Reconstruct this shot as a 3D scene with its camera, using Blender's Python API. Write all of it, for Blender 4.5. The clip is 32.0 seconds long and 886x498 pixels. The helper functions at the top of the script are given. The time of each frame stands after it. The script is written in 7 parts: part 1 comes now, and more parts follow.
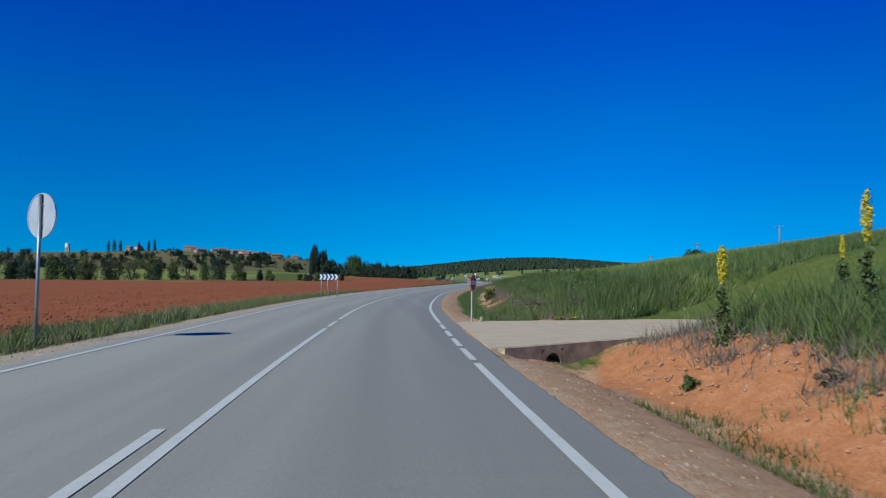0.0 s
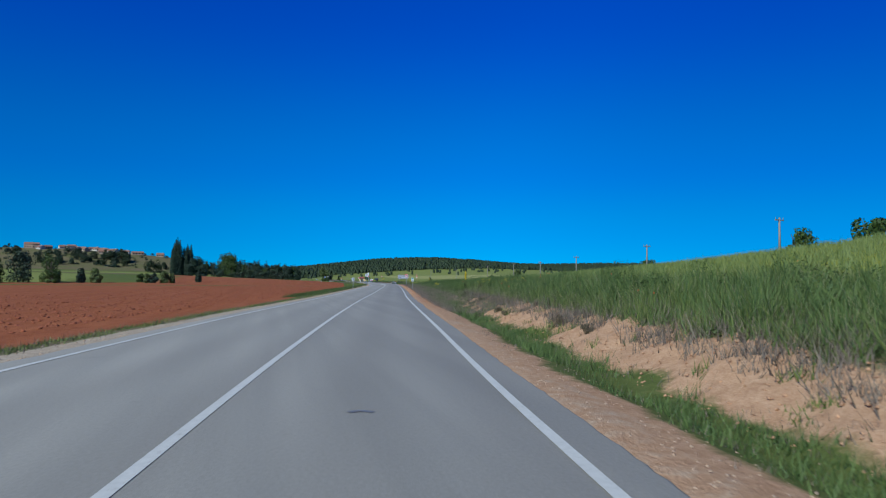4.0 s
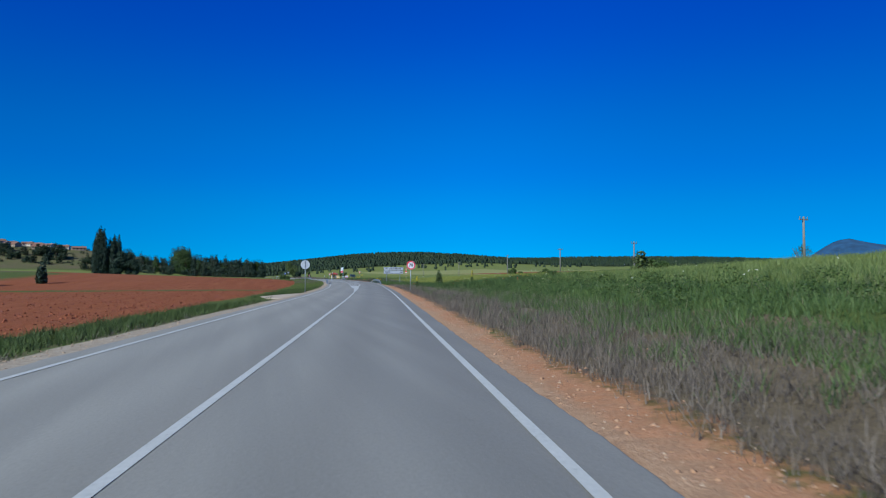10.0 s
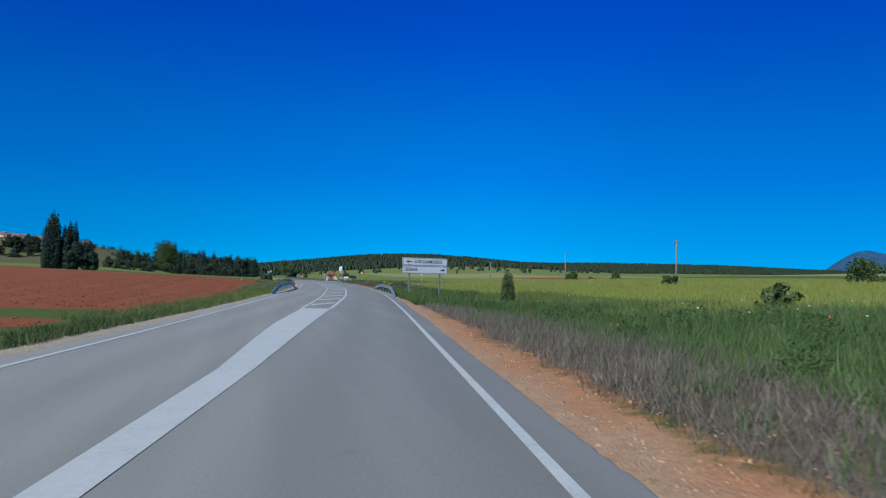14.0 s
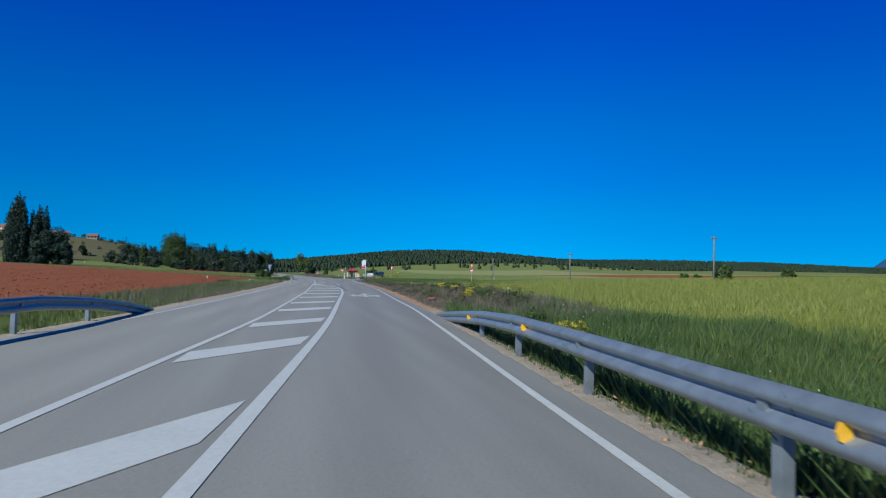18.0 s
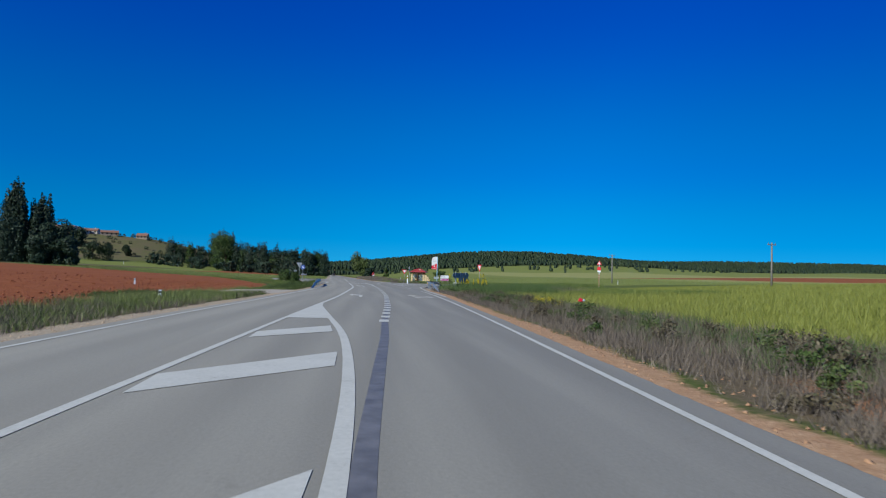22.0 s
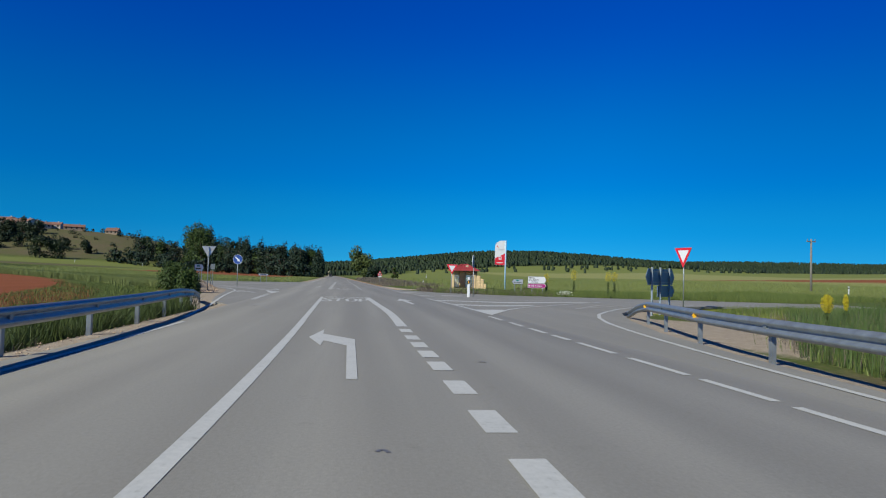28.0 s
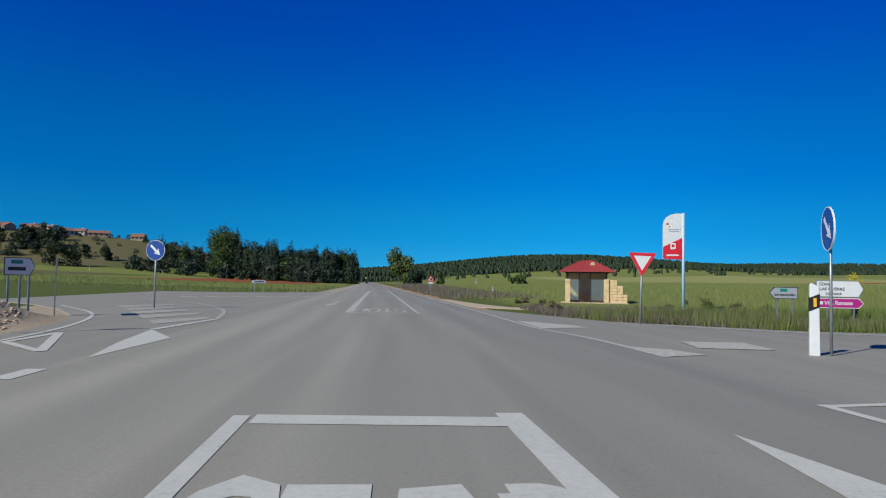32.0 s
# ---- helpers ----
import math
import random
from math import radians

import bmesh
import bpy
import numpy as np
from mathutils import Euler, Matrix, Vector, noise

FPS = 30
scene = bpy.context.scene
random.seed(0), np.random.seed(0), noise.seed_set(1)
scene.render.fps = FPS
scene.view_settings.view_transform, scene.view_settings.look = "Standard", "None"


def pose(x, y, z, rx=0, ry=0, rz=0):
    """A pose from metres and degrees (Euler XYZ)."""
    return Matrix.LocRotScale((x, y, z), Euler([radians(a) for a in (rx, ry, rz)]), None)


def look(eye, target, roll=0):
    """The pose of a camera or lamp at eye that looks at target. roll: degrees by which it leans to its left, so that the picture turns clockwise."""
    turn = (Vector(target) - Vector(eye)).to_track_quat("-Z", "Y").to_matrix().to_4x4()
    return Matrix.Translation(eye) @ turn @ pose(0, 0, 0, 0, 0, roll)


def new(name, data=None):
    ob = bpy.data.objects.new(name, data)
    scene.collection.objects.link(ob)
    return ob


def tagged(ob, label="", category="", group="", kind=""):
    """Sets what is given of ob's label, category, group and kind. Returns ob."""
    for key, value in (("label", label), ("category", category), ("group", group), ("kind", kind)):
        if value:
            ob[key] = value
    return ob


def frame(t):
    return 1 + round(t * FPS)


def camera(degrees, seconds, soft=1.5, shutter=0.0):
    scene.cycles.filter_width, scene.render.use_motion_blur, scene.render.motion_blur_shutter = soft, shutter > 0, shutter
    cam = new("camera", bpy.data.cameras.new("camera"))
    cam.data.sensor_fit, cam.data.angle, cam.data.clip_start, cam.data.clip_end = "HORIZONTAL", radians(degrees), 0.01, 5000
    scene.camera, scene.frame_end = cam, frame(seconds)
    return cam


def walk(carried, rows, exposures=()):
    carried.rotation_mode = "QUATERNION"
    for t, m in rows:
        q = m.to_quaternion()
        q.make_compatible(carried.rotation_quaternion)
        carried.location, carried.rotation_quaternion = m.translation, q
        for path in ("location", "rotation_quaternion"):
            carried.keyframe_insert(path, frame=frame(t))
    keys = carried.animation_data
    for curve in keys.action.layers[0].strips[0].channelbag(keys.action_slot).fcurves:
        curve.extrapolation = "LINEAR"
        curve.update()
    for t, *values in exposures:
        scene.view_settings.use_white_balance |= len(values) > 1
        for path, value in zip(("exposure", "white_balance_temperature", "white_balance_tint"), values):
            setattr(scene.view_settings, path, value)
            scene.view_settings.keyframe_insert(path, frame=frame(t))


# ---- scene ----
cam = camera(64.43, 32.0, soft=1.15, shutter=0.08)
PATH = [
    (0, (0.083, 0.000, 1.357), (0.816, 9.964, 1.776), 0.68),
    (0.5, (-0.101, 8.020, 1.352), (0.723, 17.978, 1.740), 0.69),
    (1, (-0.130, 16.048, 1.347), (0.830, 25.994, 1.737), 0.87),
    (1.5, (-0.093, 24.092, 1.349), (1.082, 34.012, 1.813), 0.89),
    (2, (0.127, 32.134, 1.352), (1.536, 42.024, 1.808), 0.92),
    (2.5, (0.615, 40.142, 1.358), (2.341, 49.983, 1.779), 0.90),
    (3, (1.344, 48.083, 1.364), (3.356, 57.869, 1.800), 0.89),
    (3.5, (2.266, 55.945, 1.360), (4.495, 65.684, 1.795), 0.72),
    (4, (3.314, 63.764, 1.356), (5.645, 73.478, 1.800), 0.53),
    (4.5, (4.456, 71.591, 1.357), (6.888, 81.282, 1.770), 0.46),
    (6.5, (9.646, 103.470, 1.361), (12.292, 113.106, 1.750), 0.30),
    (7, (11.084, 111.680, 1.362), (13.741, 121.314, 1.723), 0.13),
    (7.5, (12.499, 119.975, 1.363), (15.104, 129.621, 1.765), 0.19),
    (8, (13.899, 128.327, 1.364), (16.497, 137.975, 1.767), 0.25),
    (8.5, (15.321, 136.703, 1.365), (17.950, 146.343, 1.763), 0.24),
    (9, (16.766, 145.085, 1.366), (19.409, 154.722, 1.749), 0.14),
    (9.5, (18.178, 153.480, 1.363), (20.806, 163.120, 1.751), -0.04),
    (10, (19.581, 161.907, 1.360), (22.169, 171.559, 1.745), -0.03),
    (10.5, (20.969, 170.367, 1.357), (23.526, 180.027, 1.745), -0.03),
    (11, (22.374, 178.847, 1.355), (24.913, 188.512, 1.725), 0.02),
    (11.5, (23.775, 187.337, 1.356), (26.352, 196.991, 1.746), 0.26),
    (12, (25.217, 195.817, 1.358), (27.815, 205.464, 1.786), 0.54),
    (12.5, (26.680, 204.270, 1.359), (29.284, 213.916, 1.765), 0.80),
    (13, (28.158, 212.673, 1.361), (30.754, 222.322, 1.764), 1.05),
    (13.5, (29.544, 221.052, 1.359), (32.080, 230.719, 1.704), 1.15),
    (14, (30.870, 229.381, 1.357), (33.357, 239.057, 1.791), 1.24),
    (14.5, (32.104, 237.639, 1.354), (34.532, 247.331, 1.767), 1.40),
    (16.5, (36.464, 269.716, 1.342), (38.735, 279.447, 1.721), 1.49),
    (17, (37.598, 277.631, 1.339), (39.839, 287.368, 1.743), 1.47),
    (17.5, (38.602, 285.459, 1.360), (40.789, 295.209, 1.764), 1.43),
    (18, (39.484, 293.173, 1.381), (41.578, 302.944, 1.765), 1.40),
    (18.5, (40.326, 300.778, 1.364), (42.343, 310.565, 1.738), 1.32),
    (19, (41.109, 308.314, 1.347), (43.049, 318.117, 1.726), 1.34),
    (19.5, (41.775, 315.839, 1.354), (43.634, 325.658, 1.723), 1.40),
    (20, (42.379, 323.407, 1.361), (44.159, 333.240, 1.755), 1.42),
    (20.5, (42.977, 331.037, 1.354), (44.671, 340.886, 1.709), 1.47),
    (21, (43.474, 338.695, 1.331), (45.012, 348.568, 1.716), 1.58),
    (21.5, (43.812, 346.295, 1.343), (45.181, 356.193, 1.741), 1.49),
    (22, (44.018, 353.726, 1.354), (45.225, 363.645, 1.751), 1.45),
    (22.5, (44.125, 360.886, 1.356), (45.190, 370.821, 1.761), 1.45),
    (23, (44.148, 367.728, 1.359), (45.088, 377.675, 1.765), 1.37),
    (23.5, (44.148, 374.273, 1.350), (45.029, 384.225, 1.773), 1.41),
    (24, (44.163, 380.588, 1.341), (45.069, 390.537, 1.776), 1.57),
    (24.5, (44.175, 386.741, 1.353), (45.139, 396.685, 1.795), 1.64),
    (25, (44.213, 392.768, 1.364), (45.214, 402.709, 1.795), 1.66),
    (25.5, (44.280, 398.678, 1.363), (45.337, 408.613, 1.795), 1.69),
    (27.5, (44.840, 420.944, 1.358), (45.996, 430.868, 1.777), 1.53),
    (28, (44.982, 426.299, 1.357), (46.151, 436.222, 1.764), 1.47),
    (28.5, (45.065, 431.633, 1.356), (46.206, 441.559, 1.780), 1.28),
    (29, (45.101, 436.925, 1.356), (46.091, 446.866, 1.797), 1.13),
    (29.5, (45.061, 442.079, 1.359), (45.930, 452.031, 1.816), 1.06),
    (30, (44.956, 446.976, 1.362), (45.725, 456.931, 1.911), 1.07),
    (30.5, (44.789, 451.512, 1.361), (45.475, 461.477, 1.846), 0.99),
    (31, (44.606, 455.634, 1.360), (45.249, 465.602, 1.825), 1.05),
    (31.5, (44.438, 459.391, 1.364), (45.087, 469.358, 1.853), 0.97),
    (32, (44.298, 462.779, 1.367), (44.946, 472.747, 1.840), 0.94),
]
walk(cam, [(t, look(eye, target, roll)) for t, eye, target, roll in PATH],
     [(0, 0.0, 5700, 8), (7, 0.0, 5450, 8), (13, 0.0, 5500, 8), (20, 0.0, 5750, 8), (23.5, 0.0, 6150, 10), (28, 0.0, 6350, 10), (32, 0.0, 6400, 10)])

# ---- light ----
SUN_EL = 36.0
SUN_FROM = Vector((-0.765 * math.cos(radians(SUN_EL)), -0.644 * math.cos(radians(SUN_EL)), math.sin(radians(SUN_EL))))
world = bpy.data.worlds.new("sky")
scene.world = world
world.use_nodes = True
wn = world.node_tree
wn.nodes.clear()
w_out = wn.nodes.new("ShaderNodeOutputWorld")
w_bg = wn.nodes.new("ShaderNodeBackground")
w_sky = wn.nodes.new("ShaderNodeTexSky")
w_sky.sky_type = "NISHITA"
w_sky.sun_disc = False
w_sky.sun_elevation = radians(SUN_EL)
w_sky.sun_rotation = math.atan2(SUN_FROM.x, SUN_FROM.y)
w_sky.altitude = 1000
w_sky.air_density = 1.0
w_sky.dust_density = 0.2
w_sky.ozone_density = 4.0
w_hsv = wn.nodes.new("ShaderNodeHueSaturation")
w_hsv.inputs["Saturation"].default_value = 1.0
w_tc = wn.nodes.new("ShaderNodeTexCoord")
w_map = wn.nodes.new("ShaderNodeMapping")
w_map.inputs["Location"].default_value = (0, 0, 0.14)
w_tint = wn.nodes.new("ShaderNodeMix")
w_tint.data_type, w_tint.blend_type = "RGBA", "MULTIPLY"
w_tint.inputs["Factor"].default_value = 1.0
w_sep = wn.nodes.new("ShaderNodeSeparateXYZ")
w_grad = wn.nodes.new("ShaderNodeValToRGB")
w_grad.color_ramp.elements[0].position, w_grad.color_ramp.elements[0].color = 0.0, (0.13, 0.92, 1.10, 1)
w_grad.color_ramp.elements[1].position, w_grad.color_ramp.elements[1].color = 0.38, (0.003, 0.445, 1.46, 1)
w_low = w_grad.color_ramp.elements.new(0.075)
w_low.color = (0.035, 0.85, 1.19, 1)
w_mid = w_grad.color_ramp.elements.new(0.16)
w_mid.color = (0.005, 0.73, 1.29, 1)
# zenith, above the view, dimmed in colour to deepen the shadows
w_top = w_grad.color_ramp.elements.new(1.0)
w_top.color = (0.03, 0.21, 0.42, 1)
w_grad.color_ramp.interpolation = "EASE"
w_bg.inputs["Strength"].default_value = 0.1
wn.links.new(w_tc.outputs["Generated"], w_map.inputs[0])
wn.links.new(w_map.outputs[0], w_sky.inputs[0])
wn.links.new(w_sky.outputs[0], w_hsv.inputs["Color"])
wn.links.new(w_hsv.outputs[0], w_tint.inputs["A"])
wn.links.new(w_tc.outputs["Generated"], w_sep.inputs[0])
wn.links.new(w_sep.outputs["Z"], w_grad.inputs[0])
wn.links.new(w_grad.outputs[0], w_tint.inputs["B"])
# lens vignette put into the sky's colour: both sides of the view dimmer
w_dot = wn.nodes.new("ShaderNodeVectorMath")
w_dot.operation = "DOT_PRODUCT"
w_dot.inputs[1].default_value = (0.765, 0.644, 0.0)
w_vignette = wn.nodes.new("ShaderNodeValToRGB")
w_vignette.color_ramp.interpolation = "EASE"
w_vignette.color_ramp.elements[0].position, w_vignette.color_ramp.elements[0].color = 0.25, (0.87, 0.88, 0.9, 1)
w_vignette.color_ramp.elements[1].position, w_vignette.color_ramp.elements[1].color = 1.0, (0.8, 0.81, 0.83, 1)
w_bright = w_vignette.color_ramp.elements.new(0.82)
w_bright.color = (1.03, 1.03, 1.02, 1)
w_vignetted = wn.nodes.new("ShaderNodeMix")
w_vignetted.data_type, w_vignetted.blend_type = "RGBA", "MULTIPLY"
w_vignetted.inputs["Factor"].default_value = 1.0
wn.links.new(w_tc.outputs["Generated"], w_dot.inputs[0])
wn.links.new(w_dot.outputs["Value"], w_vignette.inputs[0])
wn.links.new(w_tint.outputs["Result"], w_vignetted.inputs["A"])
wn.links.new(w_vignette.outputs[0], w_vignetted.inputs["B"])
wn.links.new(w_vignetted.outputs["Result"], w_bg.inputs[0])
wn.links.new(w_bg.outputs[0], w_out.inputs[0])
sun = new("sun", bpy.data.lights.new("sun", "SUN"))
sun.data.energy = 4.85
sun.data.angle = radians(0.53)
sun.data.color = (1.0, 0.965, 0.79)
sun.matrix_world = look(SUN_FROM * 100, (0, 0, 0))


# ---- materials ----
def mat(name, rough=0.8, metal=0.0):
    m = bpy.data.materials.new(name)
    m.use_nodes = True
    nt = m.node_tree
    b = nt.nodes["Principled BSDF"]
    b.inputs["Roughness"].default_value = rough
    b.inputs["Metallic"].default_value = metal
    return m, nt, b


def noise_tex(nt, scale, detail=4.0, rough=0.6, stretch=None):
    tc = nt.nodes.new("ShaderNodeTexCoord")
    src = tc.outputs["Object"]
    if stretch:
        mp = nt.nodes.new("ShaderNodeMapping")
        mp.inputs["Scale"].default_value = stretch
        nt.links.new(src, mp.inputs[0])
        src = mp.outputs[0]
    n = nt.nodes.new("ShaderNodeTexNoise")
    n.inputs["Scale"].default_value = scale
    n.inputs["Detail"].default_value = detail
    n.inputs["Roughness"].default_value = rough
    nt.links.new(src, n.inputs["Vector"])
    return n.outputs["Fac"]


def ramp(nt, fac, stops):
    r = nt.nodes.new("ShaderNodeValToRGB")
    el = r.color_ramp.elements
    while len(el) < len(stops):
        el.new(0.5)
    for e, (p, c) in zip(el, stops):
        e.position, e.color = p, (*c, 1)
    nt.links.new(fac, r.inputs[0])
    return r.outputs[0]


def mix(nt, fac, a, b, mode="MIX"):
    m = nt.nodes.new("ShaderNodeMix")
    m.data_type, m.blend_type = "RGBA", mode
    for sock, v in ((m.inputs["Factor"], fac), (m.inputs["A"], a), (m.inputs["B"], b)):
        if isinstance(v, (int, float)):
            sock.default_value = v
        elif isinstance(v, tuple):
            sock.default_value = (*v, 1) if len(v) == 3 else v
        else:
            nt.links.new(v, sock)
    return m.outputs["Result"]


def calc(nt, op, a, b=0.0, clamp=False):
    m = nt.nodes.new("ShaderNodeMath")
    m.operation, m.use_clamp = op, clamp
    for sock, v in zip(m.inputs, (a, b)):
        if isinstance(v, (int, float)):
            sock.default_value = v
        else:
            nt.links.new(v, sock)
    return m.outputs[0]


def bump(nt, b, fac, strength=0.3, distance=0.02):
    n = nt.nodes.new("ShaderNodeBump")
    n.inputs["Strength"].default_value = strength
    n.inputs["Distance"].default_value = distance
    nt.links.new(fac, n.inputs["Height"])
    nt.links.new(n.outputs[0], b.inputs["Normal"])


def attr(nt, name):
    a = nt.nodes.new("ShaderNodeAttribute")
    a.attribute_name = name
    return a.outputs["Fac"]


def simple(name, col, rough=0.6, metal=0.0, var=0.12, scale=6.0, bmp=0.0):
    m, nt, b = mat(name, rough, metal)
    f = noise_tex(nt, scale, 5.0)
    lo, hi = tuple(c * (1 - var) for c in col), tuple(min(1, c * (1 + var)) for c in col)
    nt.links.new(ramp(nt, f, ((0.3, lo), (0.7, hi))), b.inputs["Base Color"])
    if bmp:
        bump(nt, b, noise_tex(nt, scale * 6, 3.0), bmp, 0.01)
    return m


def leafy(name, dark, light, per="Island", rough=0.6, trans=0.0):
    """Foliage: colour varied from leaf to leaf."""
    m, nt, b = mat(name, rough)
    if per == "Island":
        g = nt.nodes.new("ShaderNodeNewGeometry")
        f = g.outputs["Random Per Island"]
    else:
        f = nt.nodes.new("ShaderNodeObjectInfo").outputs["Random"]
    big = noise_tex(nt, 0.35, 3.0)
    f = calc(nt, "ADD", calc(nt, "MULTIPLY", f, 0.65), calc(nt, "MULTIPLY", big, 0.4))
    nt.links.new(ramp(nt, f, ((0.12, dark), (0.85, light))), b.inputs["Base Color"])
    b.inputs["Specular IOR Level"].default_value = 0.25
    return m


def asphalt_mat():
    m, nt, b = mat("asphalt", 0.82)
    fine = noise_tex(nt, 90, 2.0)
    big = noise_tex(nt, 0.25, 4.0)
    mid = noise_tex(nt, 26, 4.0, 0.75)
    long = noise_tex(nt, 0.8, 3.0, 0.5, (1.6, 0.05, 1))
    base = ramp(nt, fine, ((0.3, (0.208, 0.203, 0.182)), (0.72, (0.308, 0.301, 0.272))))
    base = mix(nt, calc(nt, "MULTIPLY", big, 0.45), base, (0.227, 0.220, 0.193))
    wear = ramp(nt, long, ((0.42, (0, 0, 0)), (0.62, (1, 1, 1))))
    base = mix(nt, calc(nt, "MULTIPLY", wear, 0.3), base, (0.357, 0.344, 0.304))
    # wheel tracks run pale beside a darker oily middle
    lat = calc(nt, "ADD", attr(nt, "lat"), calc(nt, "MULTIPLY", noise_tex(nt, 0.15, 2.0), 0.5))
    track = calc(nt, "COSINE", calc(nt, "MULTIPLY", lat, 3.95))
    track = calc(nt, "ADD", calc(nt, "MULTIPLY", track, 0.5), 0.5)
    base = mix(nt, calc(nt, "MULTIPLY", track, 0.3), base, (0.175, 0.168, 0.15))
    stain = ramp(nt, noise_tex(nt, 1.7, 5.0, 0.7), ((0.62, (0, 0, 0)), (0.74, (1, 1, 1))))
    base = mix(nt, calc(nt, "MULTIPLY", stain, 0.3), base, (0.148, 0.144, 0.130))
    base = mix(nt, 0.85, base, ramp(nt, mid, ((0.3, (0.84, 0.84, 0.84)), (0.7, (1.16, 1.16, 1.16)))), "MULTIPLY")
    nt.links.new(base, b.inputs["Base Color"])
    bump(nt, b, calc(nt, "ADD", fine, mid), 0.3, 0.006)
    return m


def ground_mat():
    m, nt, b = mat("ground", 0.95)
    b.inputs["Specular IOR Level"].default_value = 0.1
    n1 = noise_tex(nt, 0.5, 6.0, 0.65)
    n2 = noise_tex(nt, 4.0, 5.0, 0.7)
    n3 = noise_tex(nt, 25.0, 3.0, 0.7)
    far = noise_tex(nt, 0.012, 3.0)
    furrow = noise_tex(nt, 1.0, 3.0, 0.6, (1.0, 0.02, 1.0))
    patchy = noise_tex(nt, 0.06, 4.0, 0.65)
    grit = calc(nt, "ADD", calc(nt, "MULTIPLY", n2, 0.5), calc(nt, "MULTIPLY", n3, 0.5))

    def zone(name, soft=0.16):
        a = attr(nt, name)
        w = calc(nt, "ADD", a, calc(nt, "MULTIPLY", calc(nt, "SUBTRACT", n2, 0.5), 0.5))
        w = calc(nt, "ADD", w, calc(nt, "MULTIPLY", calc(nt, "SUBTRACT", n1, 0.5), 0.4))
        w = calc(nt, "ADD", w, calc(nt, "MULTIPLY", calc(nt, "SUBTRACT", patchy, 0.5), 0.5))
        w = calc(nt, "DIVIDE", calc(nt, "SUBTRACT", w, 0.5 - soft), 2 * soft, True)
        return w
    grass = ramp(nt, n2, ((0.25, (0.035, 0.06, 0.012)), (0.5, (0.075, 0.11, 0.025)), (0.75, (0.13, 0.15, 0.045))))
    grass = mix(nt, calc(nt, "MULTIPLY", far, 0.5), grass, (0.13, 0.13, 0.045))
    col = grass
    for nm, stops in (
            ("dry", ((0.25, (0.07, 0.055, 0.035)), (0.5, (0.14, 0.11, 0.07)), (0.75, (0.23, 0.185, 0.12)))),
            ("meadow", ((0.25, (0.11, 0.145, 0.035)), (0.5, (0.17, 0.2, 0.055)), (0.8, (0.24, 0.245, 0.085)))),
            ("crop", ((0.2, (0.12, 0.15, 0.025)), (0.5, (0.19, 0.21, 0.035)), (0.8, (0.26, 0.27, 0.05)))),
            ("palefield", ((0.2, (0.2, 0.22, 0.07)), (0.5, (0.26, 0.27, 0.1)), (0.8, (0.33, 0.32, 0.14)))),
            ("redfield", ((0.25, (0.15, 0.047, 0.021)), (0.5, (0.24, 0.082, 0.036)), (0.75, (0.33, 0.135, 0.066)))),
            ("forest", ((0.2, (0.015, 0.025, 0.01)), (0.5, (0.03, 0.045, 0.018)), (0.8, (0.06, 0.07, 0.03)))),
            # heath: blue of distance haze put into the far ground's colour
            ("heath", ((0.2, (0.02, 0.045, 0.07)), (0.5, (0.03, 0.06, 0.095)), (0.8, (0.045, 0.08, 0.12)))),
            ("soil", ((0.25, (0.23, 0.13, 0.075)), (0.5, (0.40, 0.25, 0.15)), (0.75, (0.58, 0.42, 0.28)))),
            ("clay", ((0.25, (0.24, 0.088, 0.036)), (0.5, (0.40, 0.17, 0.075)), (0.75, (0.54, 0.29, 0.15)))),
            ("gravel", ((0.25, (0.2, 0.16, 0.12)), (0.5, (0.36, 0.3, 0.23)), (0.75, (0.52, 0.46, 0.37))))):
        f = calc(nt, "ADD", calc(nt, "MULTIPLY", grit, 0.62), calc(nt, "MULTIPLY", furrow, 0.38)) if nm == "redfield" else grit
        col = mix(nt, zone(nm), col, ramp(nt, f, stops))
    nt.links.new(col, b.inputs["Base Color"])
    bump(nt, b, grit, 0.7, 0.06)
    return m


def paint_mat():
    m, nt, b = mat("road_paint", 0.7)
    wear = noise_tex(nt, 14, 5.0, 0.75)
    big = noise_tex(nt, 1.2, 3.0)
    fac = calc(nt, "ADD", calc(nt, "MULTIPLY", wear, 0.8), calc(nt, "MULTIPLY", big, 0.35))
    nt.links.new(ramp(nt, fac, ((0.36, (0.3, 0.3, 0.28)), (0.48, (0.46, 0.47, 0.45)), (0.8, (0.57, 0.575, 0.55)))), b.inputs["Base Color"])
    bump(nt, b, wear, 0.15, 0.004)
    return m


M_ASPHALT, M_GROUND, M_PAINT = asphalt_mat(), ground_mat(), paint_mat()
M_PAINT_OLD = simple("worn_paint", (0.40, 0.395, 0.37), 0.8, var=0.3, scale=8)
M_PAINT_FAINT = simple("faint_paint", (0.335, 0.33, 0.31), 0.85, var=0.25, scale=5)
M_CRACK = simple("crack_filler", (0.16, 0.155, 0.145), 0.8, var=0.2, scale=3)
M_TAR = simple("tar", (0.14, 0.14, 0.15), 0.55, var=0.35, scale=3)
# mountain blue imitates distance haze in the base colour
M_MOUNTAIN = simple("haze_blue_mountainside", (0.02, 0.07, 0.15), 0.95, var=0.35, scale=0.02)
M_CONCRETE = simple("concrete", (0.44, 0.36, 0.255), 0.9, var=0.1, scale=1.2, bmp=0.3)
M_OLDCONC = simple("stained_concrete", (0.36, 0.29, 0.2), 0.95, var=0.5, scale=2.2, bmp=0.5)
M_GALV = simple("galvanised_steel", (0.235, 0.265, 0.285), 0.42, 0.45, 0.2, 4)
